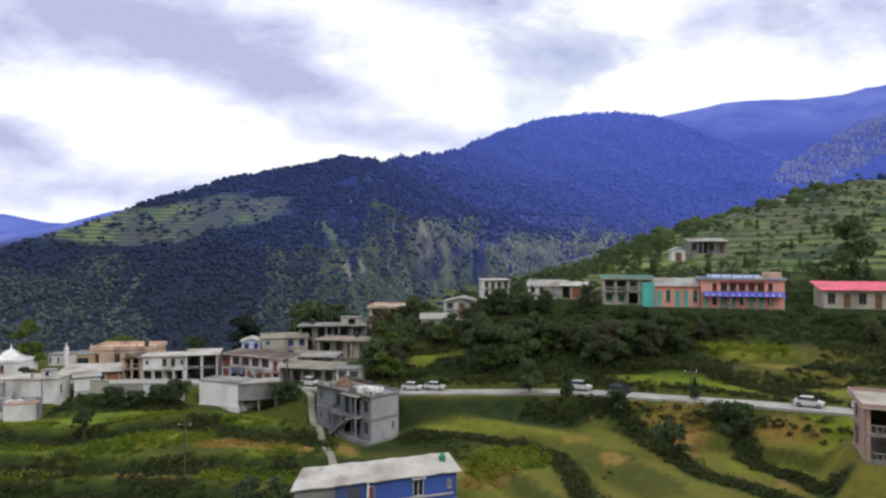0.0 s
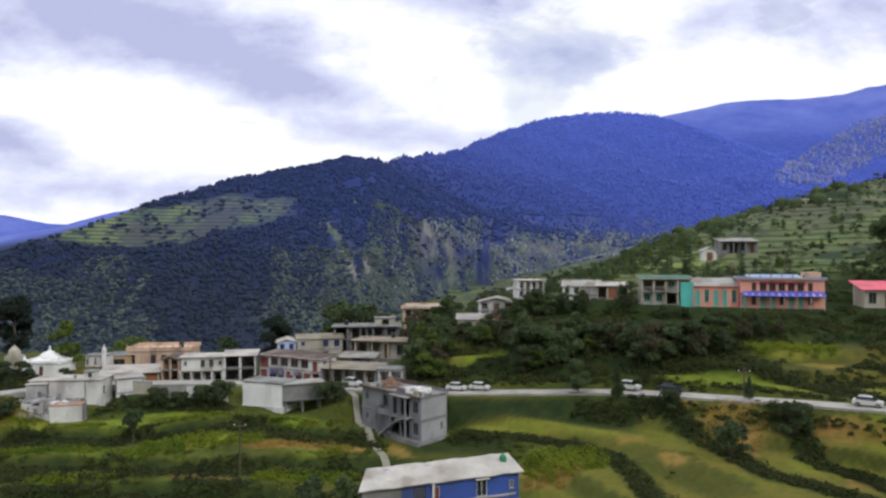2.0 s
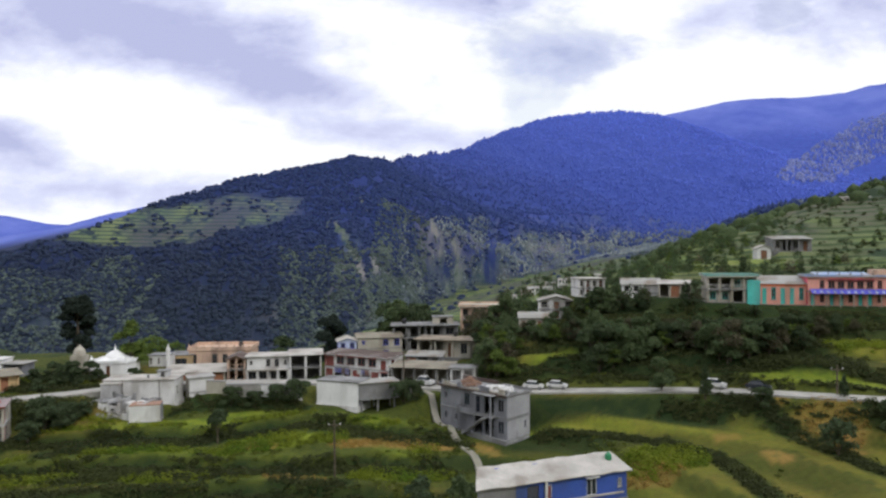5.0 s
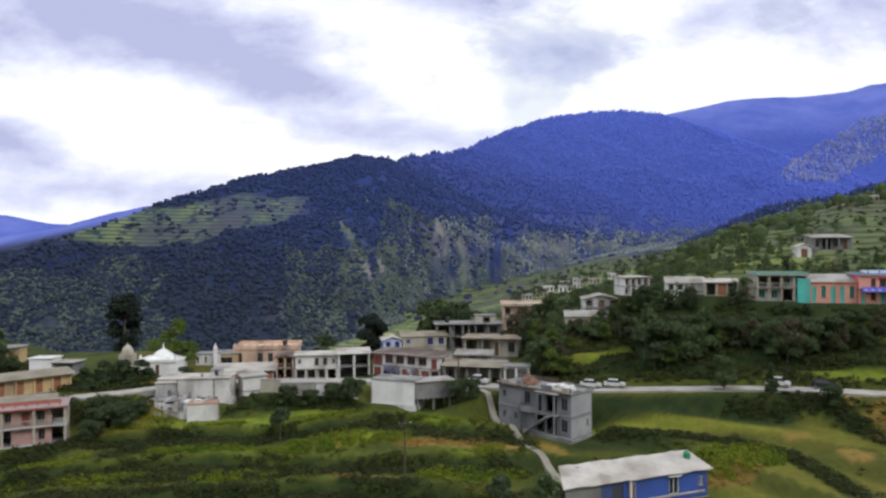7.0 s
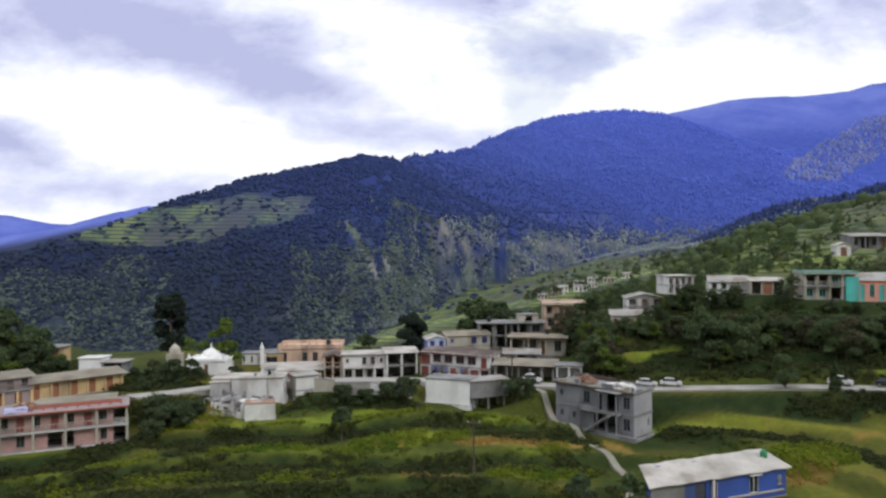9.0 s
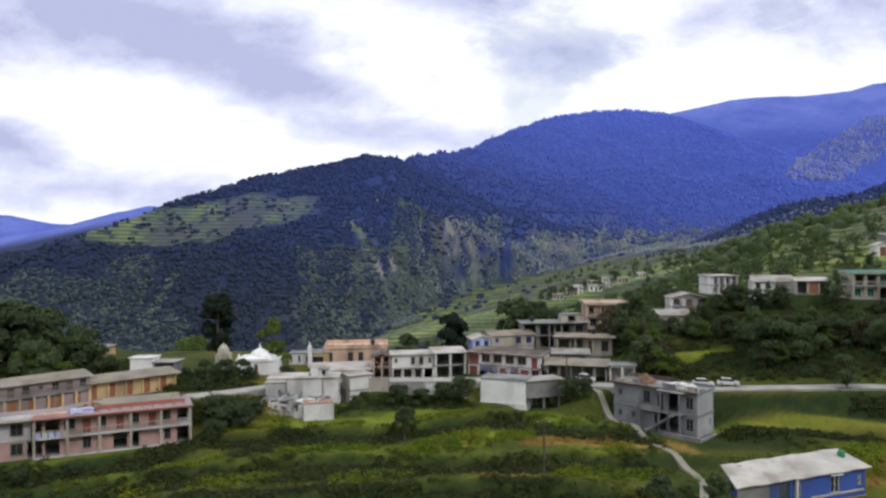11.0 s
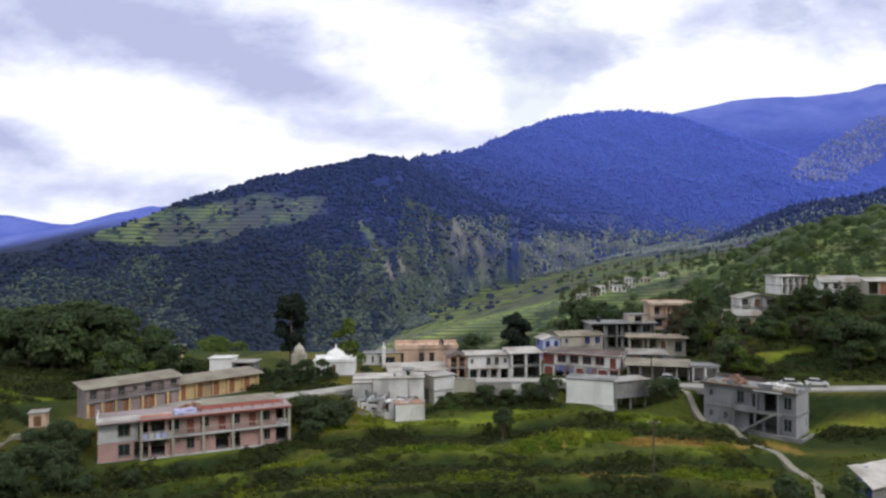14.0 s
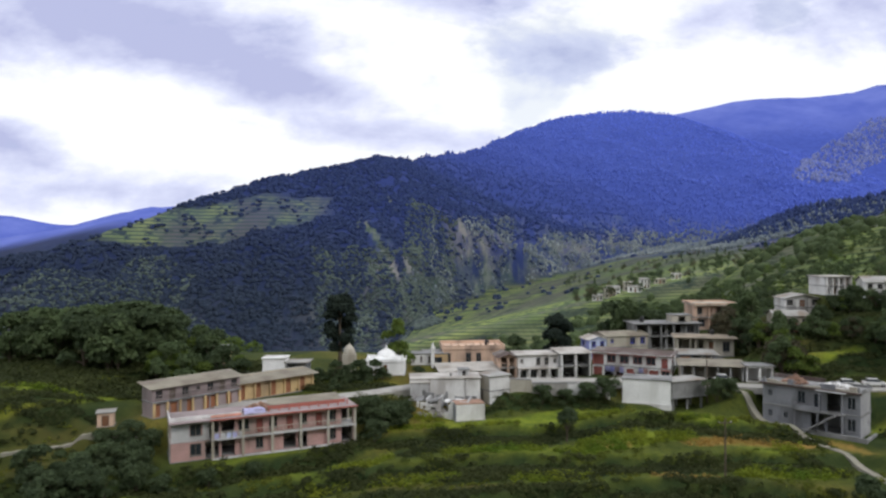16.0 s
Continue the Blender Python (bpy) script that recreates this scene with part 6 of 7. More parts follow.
part("wall", boxes((-1.1, 1.1, -1.1, 1.1, -2.4, 1.4)), "offwhite", sh)
part("dome", lathe(((1.0, 1.4), (1.0, 1.7), (0.85, 2.3), (0.45, 2.8), (0.12, 3.0), (0.03, 3.35)), 14), "offwhite", sh)
pl = thing("gate_pillar", pose(-66.6, 123.0, 6.6), "tall white pillar with a pointed cap", "pillar")
part("shaft", boxes((-0.28, 0.28, -0.28, 0.28, -0.6, 3.6)), "white", pl)
part("cap", lathe(((0.42, 3.6), (0.38, 3.8), (0.14, 4.3), (0.03, 4.8)), 10), "white", pl)
house("temple_hall", "low white hall beside the temple", (-70.4, 124.0), (-66.9, 124.0), 3, 7.2, 9.1, ["w.w.w"], wall="white", roof_mat="concrete", eave=0.2)

# ---- the land, levelled round the houses ----
ground = build_land()

# ---- road and path ----
def ribbon(name, label, pts, width, lift, material, thick=0.12):
    """A paved strip along a line in the plan, laid on the land."""
    bm = bmesh.new()
    prev = None
    for i, (x, y, z) in enumerate(pts):
        x0, y0, _ = pts[max(0, i - 1)]
        x1, y1, _ = pts[min(len(pts) - 1, i + 1)]
        q = math.hypot(x1 - x0, y1 - y0)
        nx, ny = -(y1 - y0) / q * width / 2, (x1 - x0) / q * width / 2
        row = [bm.verts.new(c) for c in ((x - nx, y - ny, z + lift - thick), (x - nx, y - ny, z + lift), (x + nx, y + ny, z + lift), (x + nx, y + ny, z + lift - thick))]
        if prev:
            for j in range(3):
                bm.faces.new((prev[j], row[j], row[j + 1], prev[j + 1]))
        prev = row
    bmesh.ops.recalc_face_normals(bm, faces=bm.faces[:])
    me = bpy.data.meshes.new(name)
    bm.to_mesh(me)
    bm.free()
    me.materials.append(M[material])
    return tagged(new(name, me), label, "road", kind="structure")


xs_road = np.arange(-97, 100, 1.5)
ribbon("road", "pale worn village road along the slope", [(x, *lane(x)) for x in xs_road], 3.3, 0.06, "asphalt", 1.0)
# the footpath that drops from the road past the bare grey house
path_line = [(-22.6, 110.4), (-21.2, 107.6), (-19.9, 104.6), (-18.9, 101.2), (-17.7, 97.8), (-16.5, 94.4), (-15.2, 91.0), (-13.9, 87.6), (-13.1, 84.4), (-13.2, 81.0), (-14.6, 77.5), (-16.6, 74.0), (-18.8, 71.0)]
path_pts = []
for (x0, y0), (x1, y1) in zip(path_line, path_line[1:]):
    for k in range(5):
        x, y = x0 + (x1 - x0) * k / 5, y0 + (y1 - y0) * k / 5
        path_pts.append((x, y, max(h1(x + q, y) for q in (-0.5, 0, 0.5))))
floor_z = [p[2] for p in path_pts]
for _ in range(10):
    path_pts = [path_pts[0]] + [(b[0], b[1], max(f - 0.03, (a[2] + 2 * b[2] + c[2]) / 4)) for a, b, c, f in zip(path_pts, path_pts[1:], path_pts[2:], floor_z[1:])] + [path_pts[-1]]
ribbon("footpath", "narrow concrete footpath dropping through the fields", path_pts, 0.95, 0.10, "path", 0.9)
track_line = ((-124, 79.5), (-119, 83.2), (-115.7, 85.2), (-111.5, 87.4), (-107, 88.6), (-103.8, 90.2))
track_pts = [(x, float(np.interp(x, *zip(*track_line)))) for x in np.arange(-124, -103.5, 1.0)]
track_pts = [(x, y, h1(x, y) + 0.05) for x, y in track_pts]
ribbon("dirt_track", "pale dirt track past the end of the shop row", track_pts, 0.8, 0.10, "path", 0.9)

# ---- cars ----
def car(m, label, paint, tall=1.0):
    root = thing("car", m @ Matrix.Scale(0.77, 4), label, "car", "cars on the road")
    prof = ((-2.0, 0.35), (-2.03, 0.72), (-1.95, 0.95), (-1.2, 1.0), (1.25, 0.98), (1.95, 0.85), (2.02, 0.55), (1.98, 0.32))
    def loft(pts, w0, w1, z0, z1):
        bm = bmesh.new()
        sides = []
        for s in (-1, 1):
            sides.append([bm.verts.new((x, s * (w0 + (w1 - w0) * (z - z0) / (z1 - z0)), z * tall)) for x, z in pts])
        n = len(pts)
        bm.faces.new(sides[0]), bm.faces.new(sides[1][::-1])
        for i in range(n):
            j = (i + 1) % n
            bm.faces.new((sides[0][j], sides[0][i], sides[1][i], sides[1][j]))
        bmesh.ops.recalc_face_normals(bm, faces=bm.faces[:])
        bmesh.ops.bevel(bm, geom=bm.edges[:], offset=0.05, segments=2, affect="EDGES")
        return bm
    body = part("body", loft(prof, 0.82, 0.80, 0.3, 1.0), paint, root)
    part("cabin", loft(((-1.55, 0.97), (-1.2, 1.46), (-0.9, 1.52), (0.35, 1.5), (1.15, 0.97)), 0.78, 0.62, 0.97, 1.52), "glass", root)
    part("roof", loft(((-1.28, 1.45), (-0.9, 1.55), (0.35, 1.54), (0.62, 1.45)), 0.66, 0.60, 1.45, 1.55), paint, root)
    for x in (-1.27, 1.27):
        for y in (-0.78, 0.78):
            tyre = bmesh.new()
            bmesh.ops.create_cone(tyre, cap_ends=True, segments=18, radius1=0.32, radius2=0.32, depth=0.2, matrix=Matrix.Translation((x, y, 0.32)) @ Matrix.Rotation(radians(90), 4, "X"))
            ty = part("wheel", tyre, "tyre", root)
            rim = bmesh.new()
            bmesh.ops.create_cone(rim, cap_ends=True, segments=12, radius1=0.19, radius2=0.19, depth=0.22, matrix=Matrix.Translation((x, y, 0.32)) @ Matrix.Rotation(radians(90), 4, "X"))
            part("rim", rim, "chrome", ty)
    for y in (-0.6, 0.6):
        part("headlight", soft_boxes(0.02, (1.9, 2.03, y - 0.16, y + 0.16, 0.62 * tall, 0.76 * tall)), "chrome", body)
        part("tail_light", soft_boxes(0.02, (-2.05, -1.95, y - 0.12, y + 0.12, 0.72 * tall, 0.9 * tall)), "lamp_red", body)
    part("bumper", soft_boxes(0.03, (1.95, 2.08, -0.75, 0.75, 0.34, 0.52)), "cardark", body)
    return root


def on_road(x, off):
    y, z = lane(x)
    return pose(x, y + off, z + 0.06, 0, 0, math.degrees(math.atan2(lane(x + 1)[0] - lane(x - 1)[0], 2.0)))


car(on_road(-4.6, 0.9), "white parked car on the village road", "carwhite")
car(on_road(-1.2, 1.2), "white parked hatchback on the village road", "carwhite")
car(on_road(18.6, 1.1), "white jeep on the village road", "carwhite", 1.12)
car(on_road(23.3, 1.1), "dark car parked at the edge of the road", "cardark")
car(on_road(41.6, 0.6), "white car on the bend of the road", "carwhite")
car(on_road(46.5, 1.2), "white car parked behind the pink house", "carwhite", 1.1)
car(on_road(-21.0, 0.4), "white van near the market row", "carwhite", 1.25)

# ---- plants ----
def leaf_quads(points, normals, size, rg, stretch=1.6, spread=0.55):
    """Small bent leaf sprays: two triangles each, at the given points."""
    n = len(points)
    nr = normals + rg.normal(0, spread, (n, 3))
    nr /= np.linalg.norm(nr, axis=1, keepdims=True)
    t = rg.normal(0, 1, (n, 3))
    t -= nr * np.sum(t * nr, axis=1, keepdims=True)
    t /= np.linalg.norm(t, axis=1, keepdims=True)
    b = np.cross(nr, t)
    s = (size * rg.uniform(0.6, 1.35, (n, 1)))
    a0, a1 = t * s * stretch * 0.5, b * s * 0.5
    fold = nr * s * 0.18
    v = np.stack([points - a0, points + a1 + fold, points + a0, points - a1 + fold], 1).reshape(-1, 3)
    f = np.arange(n * 4).reshape(-1, 4)
    return v, f


def blob_points(lobes, count, rg):
    """Points near the skins of several squashed balls (x, y, z, rx, rz), fewer below, with outward normals."""
    vol = np.array([l[3] ** 2 * l[4] for l in lobes])
    pick = rg.choice(len(lobes), count, p=vol ** 0.7 / np.sum(vol ** 0.7))
    d = rg.normal(0, 1, (count, 3))
    d /= np.linalg.norm(d, axis=1, keepdims=True)
    d[:, 2] = np.where(d[:, 2] < -0.35, -d[:, 2], d[:, 2])
    L = np.array(lobes)[pick]
    r = rg.uniform(0.45, 1.0, count) ** 0.5 * rg.uniform(0.85, 1.12, count)
    p = L[:, :3] + d * r[:, None] * L[:, [3, 3, 4]]
    return p, d


def mesh_from(name, v, f, material):
    me = bpy.data.meshes.new(name)
    me.vertices.add(len(v))
    me.vertices.foreach_set("co", np.asarray(v, np.float32).reshape(-1))
    me.loops.add(f.size)
    me.loops.foreach_set("vertex_index", f.reshape(-1).astype(np.int32))
    me.polygons.add(len(f))
    me.polygons.foreach_set("loop_start", np.arange(0, f.size, f.shape[1], dtype=np.int32))
    me.update(calc_edges=True)
    me.validate()
    me.materials.append(M[material])
    return me


def broad_tree(label, seed, tall, wide, material, leaves=1100, leaf=0.38, trunk=0.12):
    """Tapered trunk, limbs and a crown of leaf sprays in uneven lobes. Built at the origin, to be copied."""
    rg = np.random.RandomState(seed)
    root = thing("tree", Matrix(), label, "tree")
    bm = bmesh.new()
    fork = tall * trunk
    stick(bm, (0, 0, -0.6), (0.05, 0.0, fork), 0.16 * tall / 6, 0.11 * tall / 6)
    lobes = []
    for k in range(7):
        a = k * 0.9 + rg.uniform(-0.3, 0.3)
        r = wide * rg.uniform(0.25, 0.62)
        z = fork + (tall - fork) * rg.uniform(0.08, 0.8)
        tip = (r * math.cos(a), r * math.sin(a), z)
        stick(bm, (0.05, 0, fork - 0.1), tip, 0.07 * tall / 6, 0.025)
        s = wide * rg.uniform(0.32, 0.55)
        lobes.append((*tip, s, s * rg.uniform(0.65, 1.0)))
    stick(bm, (0.05, 0, fork - 0.1), (rg.uniform(-.3, .3), rg.uniform(-.3, .3), tall * 0.85), 0.08 * tall / 6, 0.02)
    lobes.append((0, 0, tall * 0.82, wide * 0.42, tall * 0.18))
    part("trunk", bm, "bark", root)
    p, d = blob_points(lobes, leaves, rg)
    ob = new("crown", mesh_from("crown", *leaf_quads(p, d, leaf, rg), material))
    ob.parent = root
    return root


def conifer(label, seed, tall, wide, material, leaves=900, leaf=0.45, lumps=9):
    """Upright dark evergreen with whorls of drooping sprays."""
    rg = np.random.RandomState(seed)
    root = thing("conifer", Matrix(), label, "tree")
    bm = bmesh.new()
    stick(bm, (0, 0, -0.6), (0, 0, tall * 0.97), 0.028 * tall, 0.02)
    lobes = []
    for k in range(lumps):
        q = (k + 0.6) / lumps
        z = tall * (0.12 + 0.85 * q)
        r = wide * (1 - q) ** 0.7 * rg.uniform(0.75, 1.15) + 0.15
        for j in range(3):
            a = rg.uniform(0, 6.283)
            lobes.append((0.45 * r * math.cos(a), 0.45 * r * math.sin(a), z, 0.72 * r, tall * 0.085))
            stick(bm, (0, 0, z), (0.8 * r * math.cos(a), 0.8 * r * math.sin(a), z - 0.12 * r), 0.04, 0.015, 5)
    part("trunk", bm, "bark", root)
    p, d = blob_points(lobes, leaves, rg)
    ob = new("crown", mesh_from("crown", *leaf_quads(p, d, leaf, rg), material))
    ob.parent = root
    return root


def dense_tree(label, seed, tall, wide, material, leaves, leaf):
    """Round-headed tree with a close, egg-shaped crown."""
    rg = np.random.RandomState(seed)
    root = thing("tree", Matrix(), label, "tree")
    bm = bmesh.new()
    stick(bm, (0, 0, -0.8), (0, 0, tall * 0.8), 0.035 * tall, 0.03)
    lobes = []
    for k in range(34):
        q = rg.uniform(0.0, 1.0)
        r = wide * math.sqrt(max(0.0, 1 - (1.9 * q - 0.9) ** 2)) * 0.62
        a = rg.uniform(0, 6.283)
        tip = (r * math.cos(a), r * math.sin(a), tall * (0.24 + 0.66 * q))
        lobes.append((*tip, wide * rg.uniform(0.28, 0.46), wide * rg.uniform(0.26, 0.4)))
        if k % 3 == 0:
            stick(bm, (0, 0, tip[2] * 0.7), tip, 0.06, 0.02, 5)
    part("trunk", bm, "bark", root)
    p, d = blob_points(lobes, leaves, rg)
    ob = new("crown", mesh_from("crown", *leaf_quads(p, d, leaf, rg), material))
    ob.parent = root
    return root


BROAD = [broad_tree("leafy green tree on the village slope", 1, 6.0, 2.8, "leaf", 1350, 0.34), broad_tree("leafy green tree with a wide crown", 2, 5.5, 3.2, "leaf", 1350, 0.34),
         broad_tree("pale green young tree on the slope", 3, 5.0, 2.2, "leaf_light", 950, 0.31), broad_tree("dark leafy tree beside the houses", 4, 6.5, 2.7, "leaf_dark", 1350, 0.34),
         broad_tree("low dark bushy tree among the fields", 5, 4.0, 2.3, "leaf_dark", 950, 0.30, trunk=0.15), broad_tree("tall leafy tree with an open crown", 6, 7.5, 2.5, "leaf", 1350, 0.34),
         broad_tree("brownish green tree with a loose crown", 7, 6.0, 2.7, "leaf_brown", 1200, 0.34)]
BUSH = broad_tree("rounded dark bush on a field edge", 8, 3.2, 2.0, "leaf_dark", 1300, 0.22, 0.06)
FIR = [conifer("slim dark conifer on the hillside", 11, 7.0, 1.4, "leaf_dark", 1100, 0.36), conifer("broad dark conifer on the hillside", 12, 6.5, 2.0, "leaf_dark", 1200, 0.38)]
USED = set()
plant_rg = random.Random(77)


def plant(proto, x, y, size=1.0, label="", z=None):
    m = pose(x, y, h1(x, y) if z is None else z, 0, 0, plant_rg.uniform(0, 360)) @ Matrix.Diagonal((size, size, size * plant_rg.uniform(0.92, 1.08), 1))
    if proto.name in USED:
        ob = copy_thing(proto, m)
        ob.matrix_basis = m
    else:
        USED.add(proto.name)
        ob = proto
        ob.matrix_basis = m
    if label:
        ob["label"] = label
    return ob


# single trees that stand out
plant(dense_tree("tall dark cypress behind the beige shrine", 21, 14.6, 3.0, "leaf_deep", 9000, 0.40), -83.0, 124.0)
plant(dense_tree("big round dark tree behind the shop row", 22, 12.6, 3.5, "leaf_deep", 9000, 0.40), -41.2, 143.6)
plant(BROAD[5], -27.2, 142.5, 1.5)
plant(FIR[1], -31.0, 143.5, 1.4)
plant(broad_tree("small round tree alone among the crops", 24, 4.6, 1.5, "leaf_dark", 900, 0.24, 0.3), -48.4, 93.6)
plant(BUSH, 24.8, 75.8, 1.15)
plant(BUSH, 33.0, 78.3, 1.15)
plant(BUSH, 22.0, 87.5, 0.8)
plant(BROAD[0], 12.0, 96.0, 0.75, "spreading tree just below the road")
plant(FIR[0], 30.8, 85.2, 0.45, "thin young tree beside the road")
plant(FIR[0], 16.3, 91.6, 0.62, "thin dark tree beside the road")
plant(BROAD[5], -16.6, 68.8, 0.75, "slender tree at the corner of the blue house")
plant(BROAD[4], -18.8, 70.5, 0.9)
plant(BROAD[3], -20.5, 73.0, 0.8)
plant(BUSH, -24.0, 104.6, 1.1, "dark bush beside the grey shed")
plant(BUSH, -22.4, 104.0, 0.9)
plant(BUSH, -40.4, 105.4, 1.1)
plant(BUSH, -43.2, 105.2, 0.9)
plant(BUSH, -46.5, 104.8, 0.8)
plant(BUSH, -50.0, 104.9, 0.9)


plant(broad_tree("pale green feathery tree behind the white temple", 23, 9.5, 3.0, "leaf_light", 1500, 0.42), -72.6, 122.0, 1.0)


for bx, by, bs in ((-100.2, 82.4, 1.0), (-102.4, 84.6, 1.1), (-104.6, 83.4, 1.2), (-101.6, 88.2, 0.9), (-99.6, 79.6, 1.0), (-96.6, 79.2, 0.8), (-92.0, 81.2, 0.7), (-87.4, 83.6, 0.6), (-74.0, 93.8, 1.0), (-73.2, 96.6, 1.2), (-75.0, 98.6, 1.1), (-71.6, 98.8, 0.9), (-104.2, 88.6, 1.0), (-106.6, 86.8, 1.1)):
    plant(BUSH, bx, by, bs, "dark bush beside the long pink building")


WOODS = []   # far trees, joined into one mass


def scatter(count, x0, x1, y0, y1, protos, s0, s1, cap=None, seed=0, keep=None, mass=False):
    """Trees strewn over a stretch of the plan; cap gives the highest top allowed there."""
    rg = random.Random(seed)
    done = 0
    for _ in range(count * 6):
        if done >= count:
            break
        x, y = rg.uniform(x0, x1), rg.uniform(y0, y1)
        if keep and not keep(x, y):
            continue
        if abs(y - float(road_y(x))) < 5 or abs(y - lane(x)[0]) < 4:
            continue
        proto = rg.choice(protos)
        s = rg.uniform(s0, s1)
        z = h1(x, y)
        if cap:
            top = cap(x, y) * rg.uniform(0.94, 1.0)
            s = min(s, (top - z) / 6.2)
            if s < 0.3:
                continue
        if mass:
            WOODS.append((proto, x, y, z, s, rg.uniform(0, 6.283)))
        else:
            plant(proto, x, y, s, z=z)
        done += 1


HOUSES = [(o.matrix_world.translation.copy(), o.matrix_world.to_3x3() @ Vector((o["w"], 0, 0))) for o in scene.objects if "w" in o]


def clear(x, y):
    """True where no house stands."""
    for p, v in HOUSES:
        u = v.normalized()
        q = Vector((x - p.x, y - p.y, 0))
        a, b = q.dot(u), -q.x * u.y + q.y * u.x
        if -1.8 < a < v.length + 1.8 and -2.6 < b < 8.5:
            return False
    return True


def below_line(level):
    return lambda x, y: 28 - level * y


gap = lambda x, y: clear(x, y) and not (-7 < x < 5 and y < 117.5) and not (24 < x < 38 and y < 99) and not (36 < x < 60 and 88 < y < 105)
scatter(120, -12, 30, 106, 127, BROAD[:4] + BROAD[:3] + BROAD[5:], 0.45, 1.15, below_line(0.100), 1, gap)
scatter(60, 20, 70, 99, 115, BROAD[:5] + BROAD[6:], 0.5, 1.0, below_line(0.0975), 2, gap)
scatter(22, -10, 26, 128, 142, BROAD, 0.6, 1.0, below_line(0.058), 3, clear)
scatter(90, 14, 84, 122, 152, [*BROAD[:4], BROAD[6], *FIR], 0.35, 0.8, below_line(0.008), 4, clear, True)
scatter(130, 36, 160, 138, 240, [*BROAD[:4], *FIR], 0.35, 0.7, lambda x, y: h1(x, y) + 4.5, 5, clear, True)
scatter(34, -140, -112, 92, 128, [BROAD[0], BROAD[1], BROAD[3], BROAD[3]], 1.2, 1.75, below_line(0.072), 6, lambda x, y: clear(x, y) and y > 108 + 0.35 * (-114 - x))
scatter(16, -112, -98, 106, 130, [BROAD[0], BROAD[3], BROAD[2]], 0.8, 1.25, below_line(0.105), 7, clear)
scatter(16, -98, -66, 109, 117, [BROAD[4], BROAD[3]], 0.45, 0.7, below_line(0.156), 8, clear)
scatter(12, -62, -5, 138, 150, [BROAD[0], BROAD[3], BROAD[2]], 0.7, 1.1, None, 9, clear)
scatter(18, -112, -100, 72, 88, [BROAD[4], BROAD[3]], 0.5, 0.8, below_line(0.27), 10, clear)
scatter(10, -76, -69, 96, 104, [BROAD[4]], 0.5, 0.75, below_line(0.205), 12, clear)
scatter(170, -30, 230, 365, 900, [BROAD[0], BROAD[3], BROAD[6], *FIR], 0.7, 1.2, None, 13, lambda x, y: x > -52 + 0.16 * y, True)
scatter(30, -5, 60, 150, 200, [BROAD[0], BROAD[3], *FIR], 0.4, 0.75, None, 14, None, True)
scatter(40, -60, 10, 150, 200, [BROAD[0], BROAD[3], BROAD[2]], 0.5, 0.9, None, 17, clear, True)
scatter(150, -14, 62, 140, 232, [BROAD[0], BROAD[1], BROAD[2], BROAD[5], BROAD[3]], 0.4, 0.85, None, 19, lambda x, y: clear(x, y) and x > -30 + 0.12 * y, True)
plant(BROAD[6], -11.2, 131.6, 1.3, "brownish leafy tree beside the peach villa")
for tx, ty, ts in ((7.6, 129.4, 0.75), (11.8, 129.0, 0.7), (5.0, 128.6, 0.8), (1.5, 124.4, 0.75), (18.0, 129.6, 0.6), (-2.5, 124.8, 0.7), (30.5, 117.2, 0.6), (34.0, 116.4, 0.5)):
    plant(BROAD[4], tx, ty, ts, "dark bushy tree before the hillside houses")
plant(BROAD[3], -27.5, 147.0, 2.0, "tall dark leafy tree behind the upper white house")
plant(BROAD[3], -22.5, 150.0, 1.7, "dark leafy tree behind the upper white house")
plant(BROAD[5], 73.5, 125.0, 1.8, "tall leafy tree high on the upper slope")
scatter(40, -138, -104, 74, 112, [BROAD[4], BROAD[3], BROAD[0]], 0.45, 0.9, below_line(0.19), 15, lambda x, y: clear(x, y) and (y < 84 or y > 112))


def hillside_woods():
    """The trees of the far hillside as one mass."""
    vs, fs, mi, mats, base = [], [], [], [], 0
    for proto, x, y, z, s, turn in WOODS:
        crown = [o for o in proto.children if o.name.startswith("crown")][0].data
        co = np.empty(len(crown.vertices) * 3)
        crown.vertices.foreach_get("co", co)
        co = co.reshape(-1, 4, 3)[::4].reshape(-1, 3) * s
        c, q = math.cos(turn), math.sin(turn)
        co = np.column_stack([co[:, 0] * c - co[:, 1] * q + x, co[:, 0] * q + co[:, 1] * c + y, co[:, 2] + z])
        n = len(co)
        vs.append(co), fs.append(np.arange(n).reshape(-1, 4) + base)
        m = crown.materials[0]
        if m not in mats:
            mats.append(m)
        mi.append(np.full(n // 4, mats.index(m)))
        base += n
    me = mesh_from("hillside_woods", np.concatenate(vs), np.concatenate(fs), "leaf")
    me.materials.clear()
    for m in mats:
        me.materials.append(m)
    me.polygons.foreach_set("material_index", np.concatenate(mi).astype(np.int32))
    tagged(new("hillside_woods", me), "scattered dark trees over the upper hillside", "trees", kind="stuff")


knoll_rg = random.Random(42)
for _ in range(26):   # trees among the valley cottages
    tx, ty = knoll_rg.uniform(14, 92), knoll_rg.uniform(362, 426)
    WOODS.append((knoll_rg.choice((BROAD[3], BROAD[4], BROAD[6])), tx, ty, h1(tx, ty), knoll_rg.uniform(0.7, 1.5), knoll_rg.uniform(0, 6.28)))
for _ in range(14):   # pale trees on a knoll in the valley
    tx, ty = -186 + knoll_rg.uniform(-14, 12), 410 + knoll_rg.uniform(-12, 12)
    WOODS.append((BROAD[2], tx, ty, h1(tx, ty) - 1, knoll_rg.uniform(2.2, 4.2), knoll_rg.uniform(0, 6.28)))
hillside_woods()


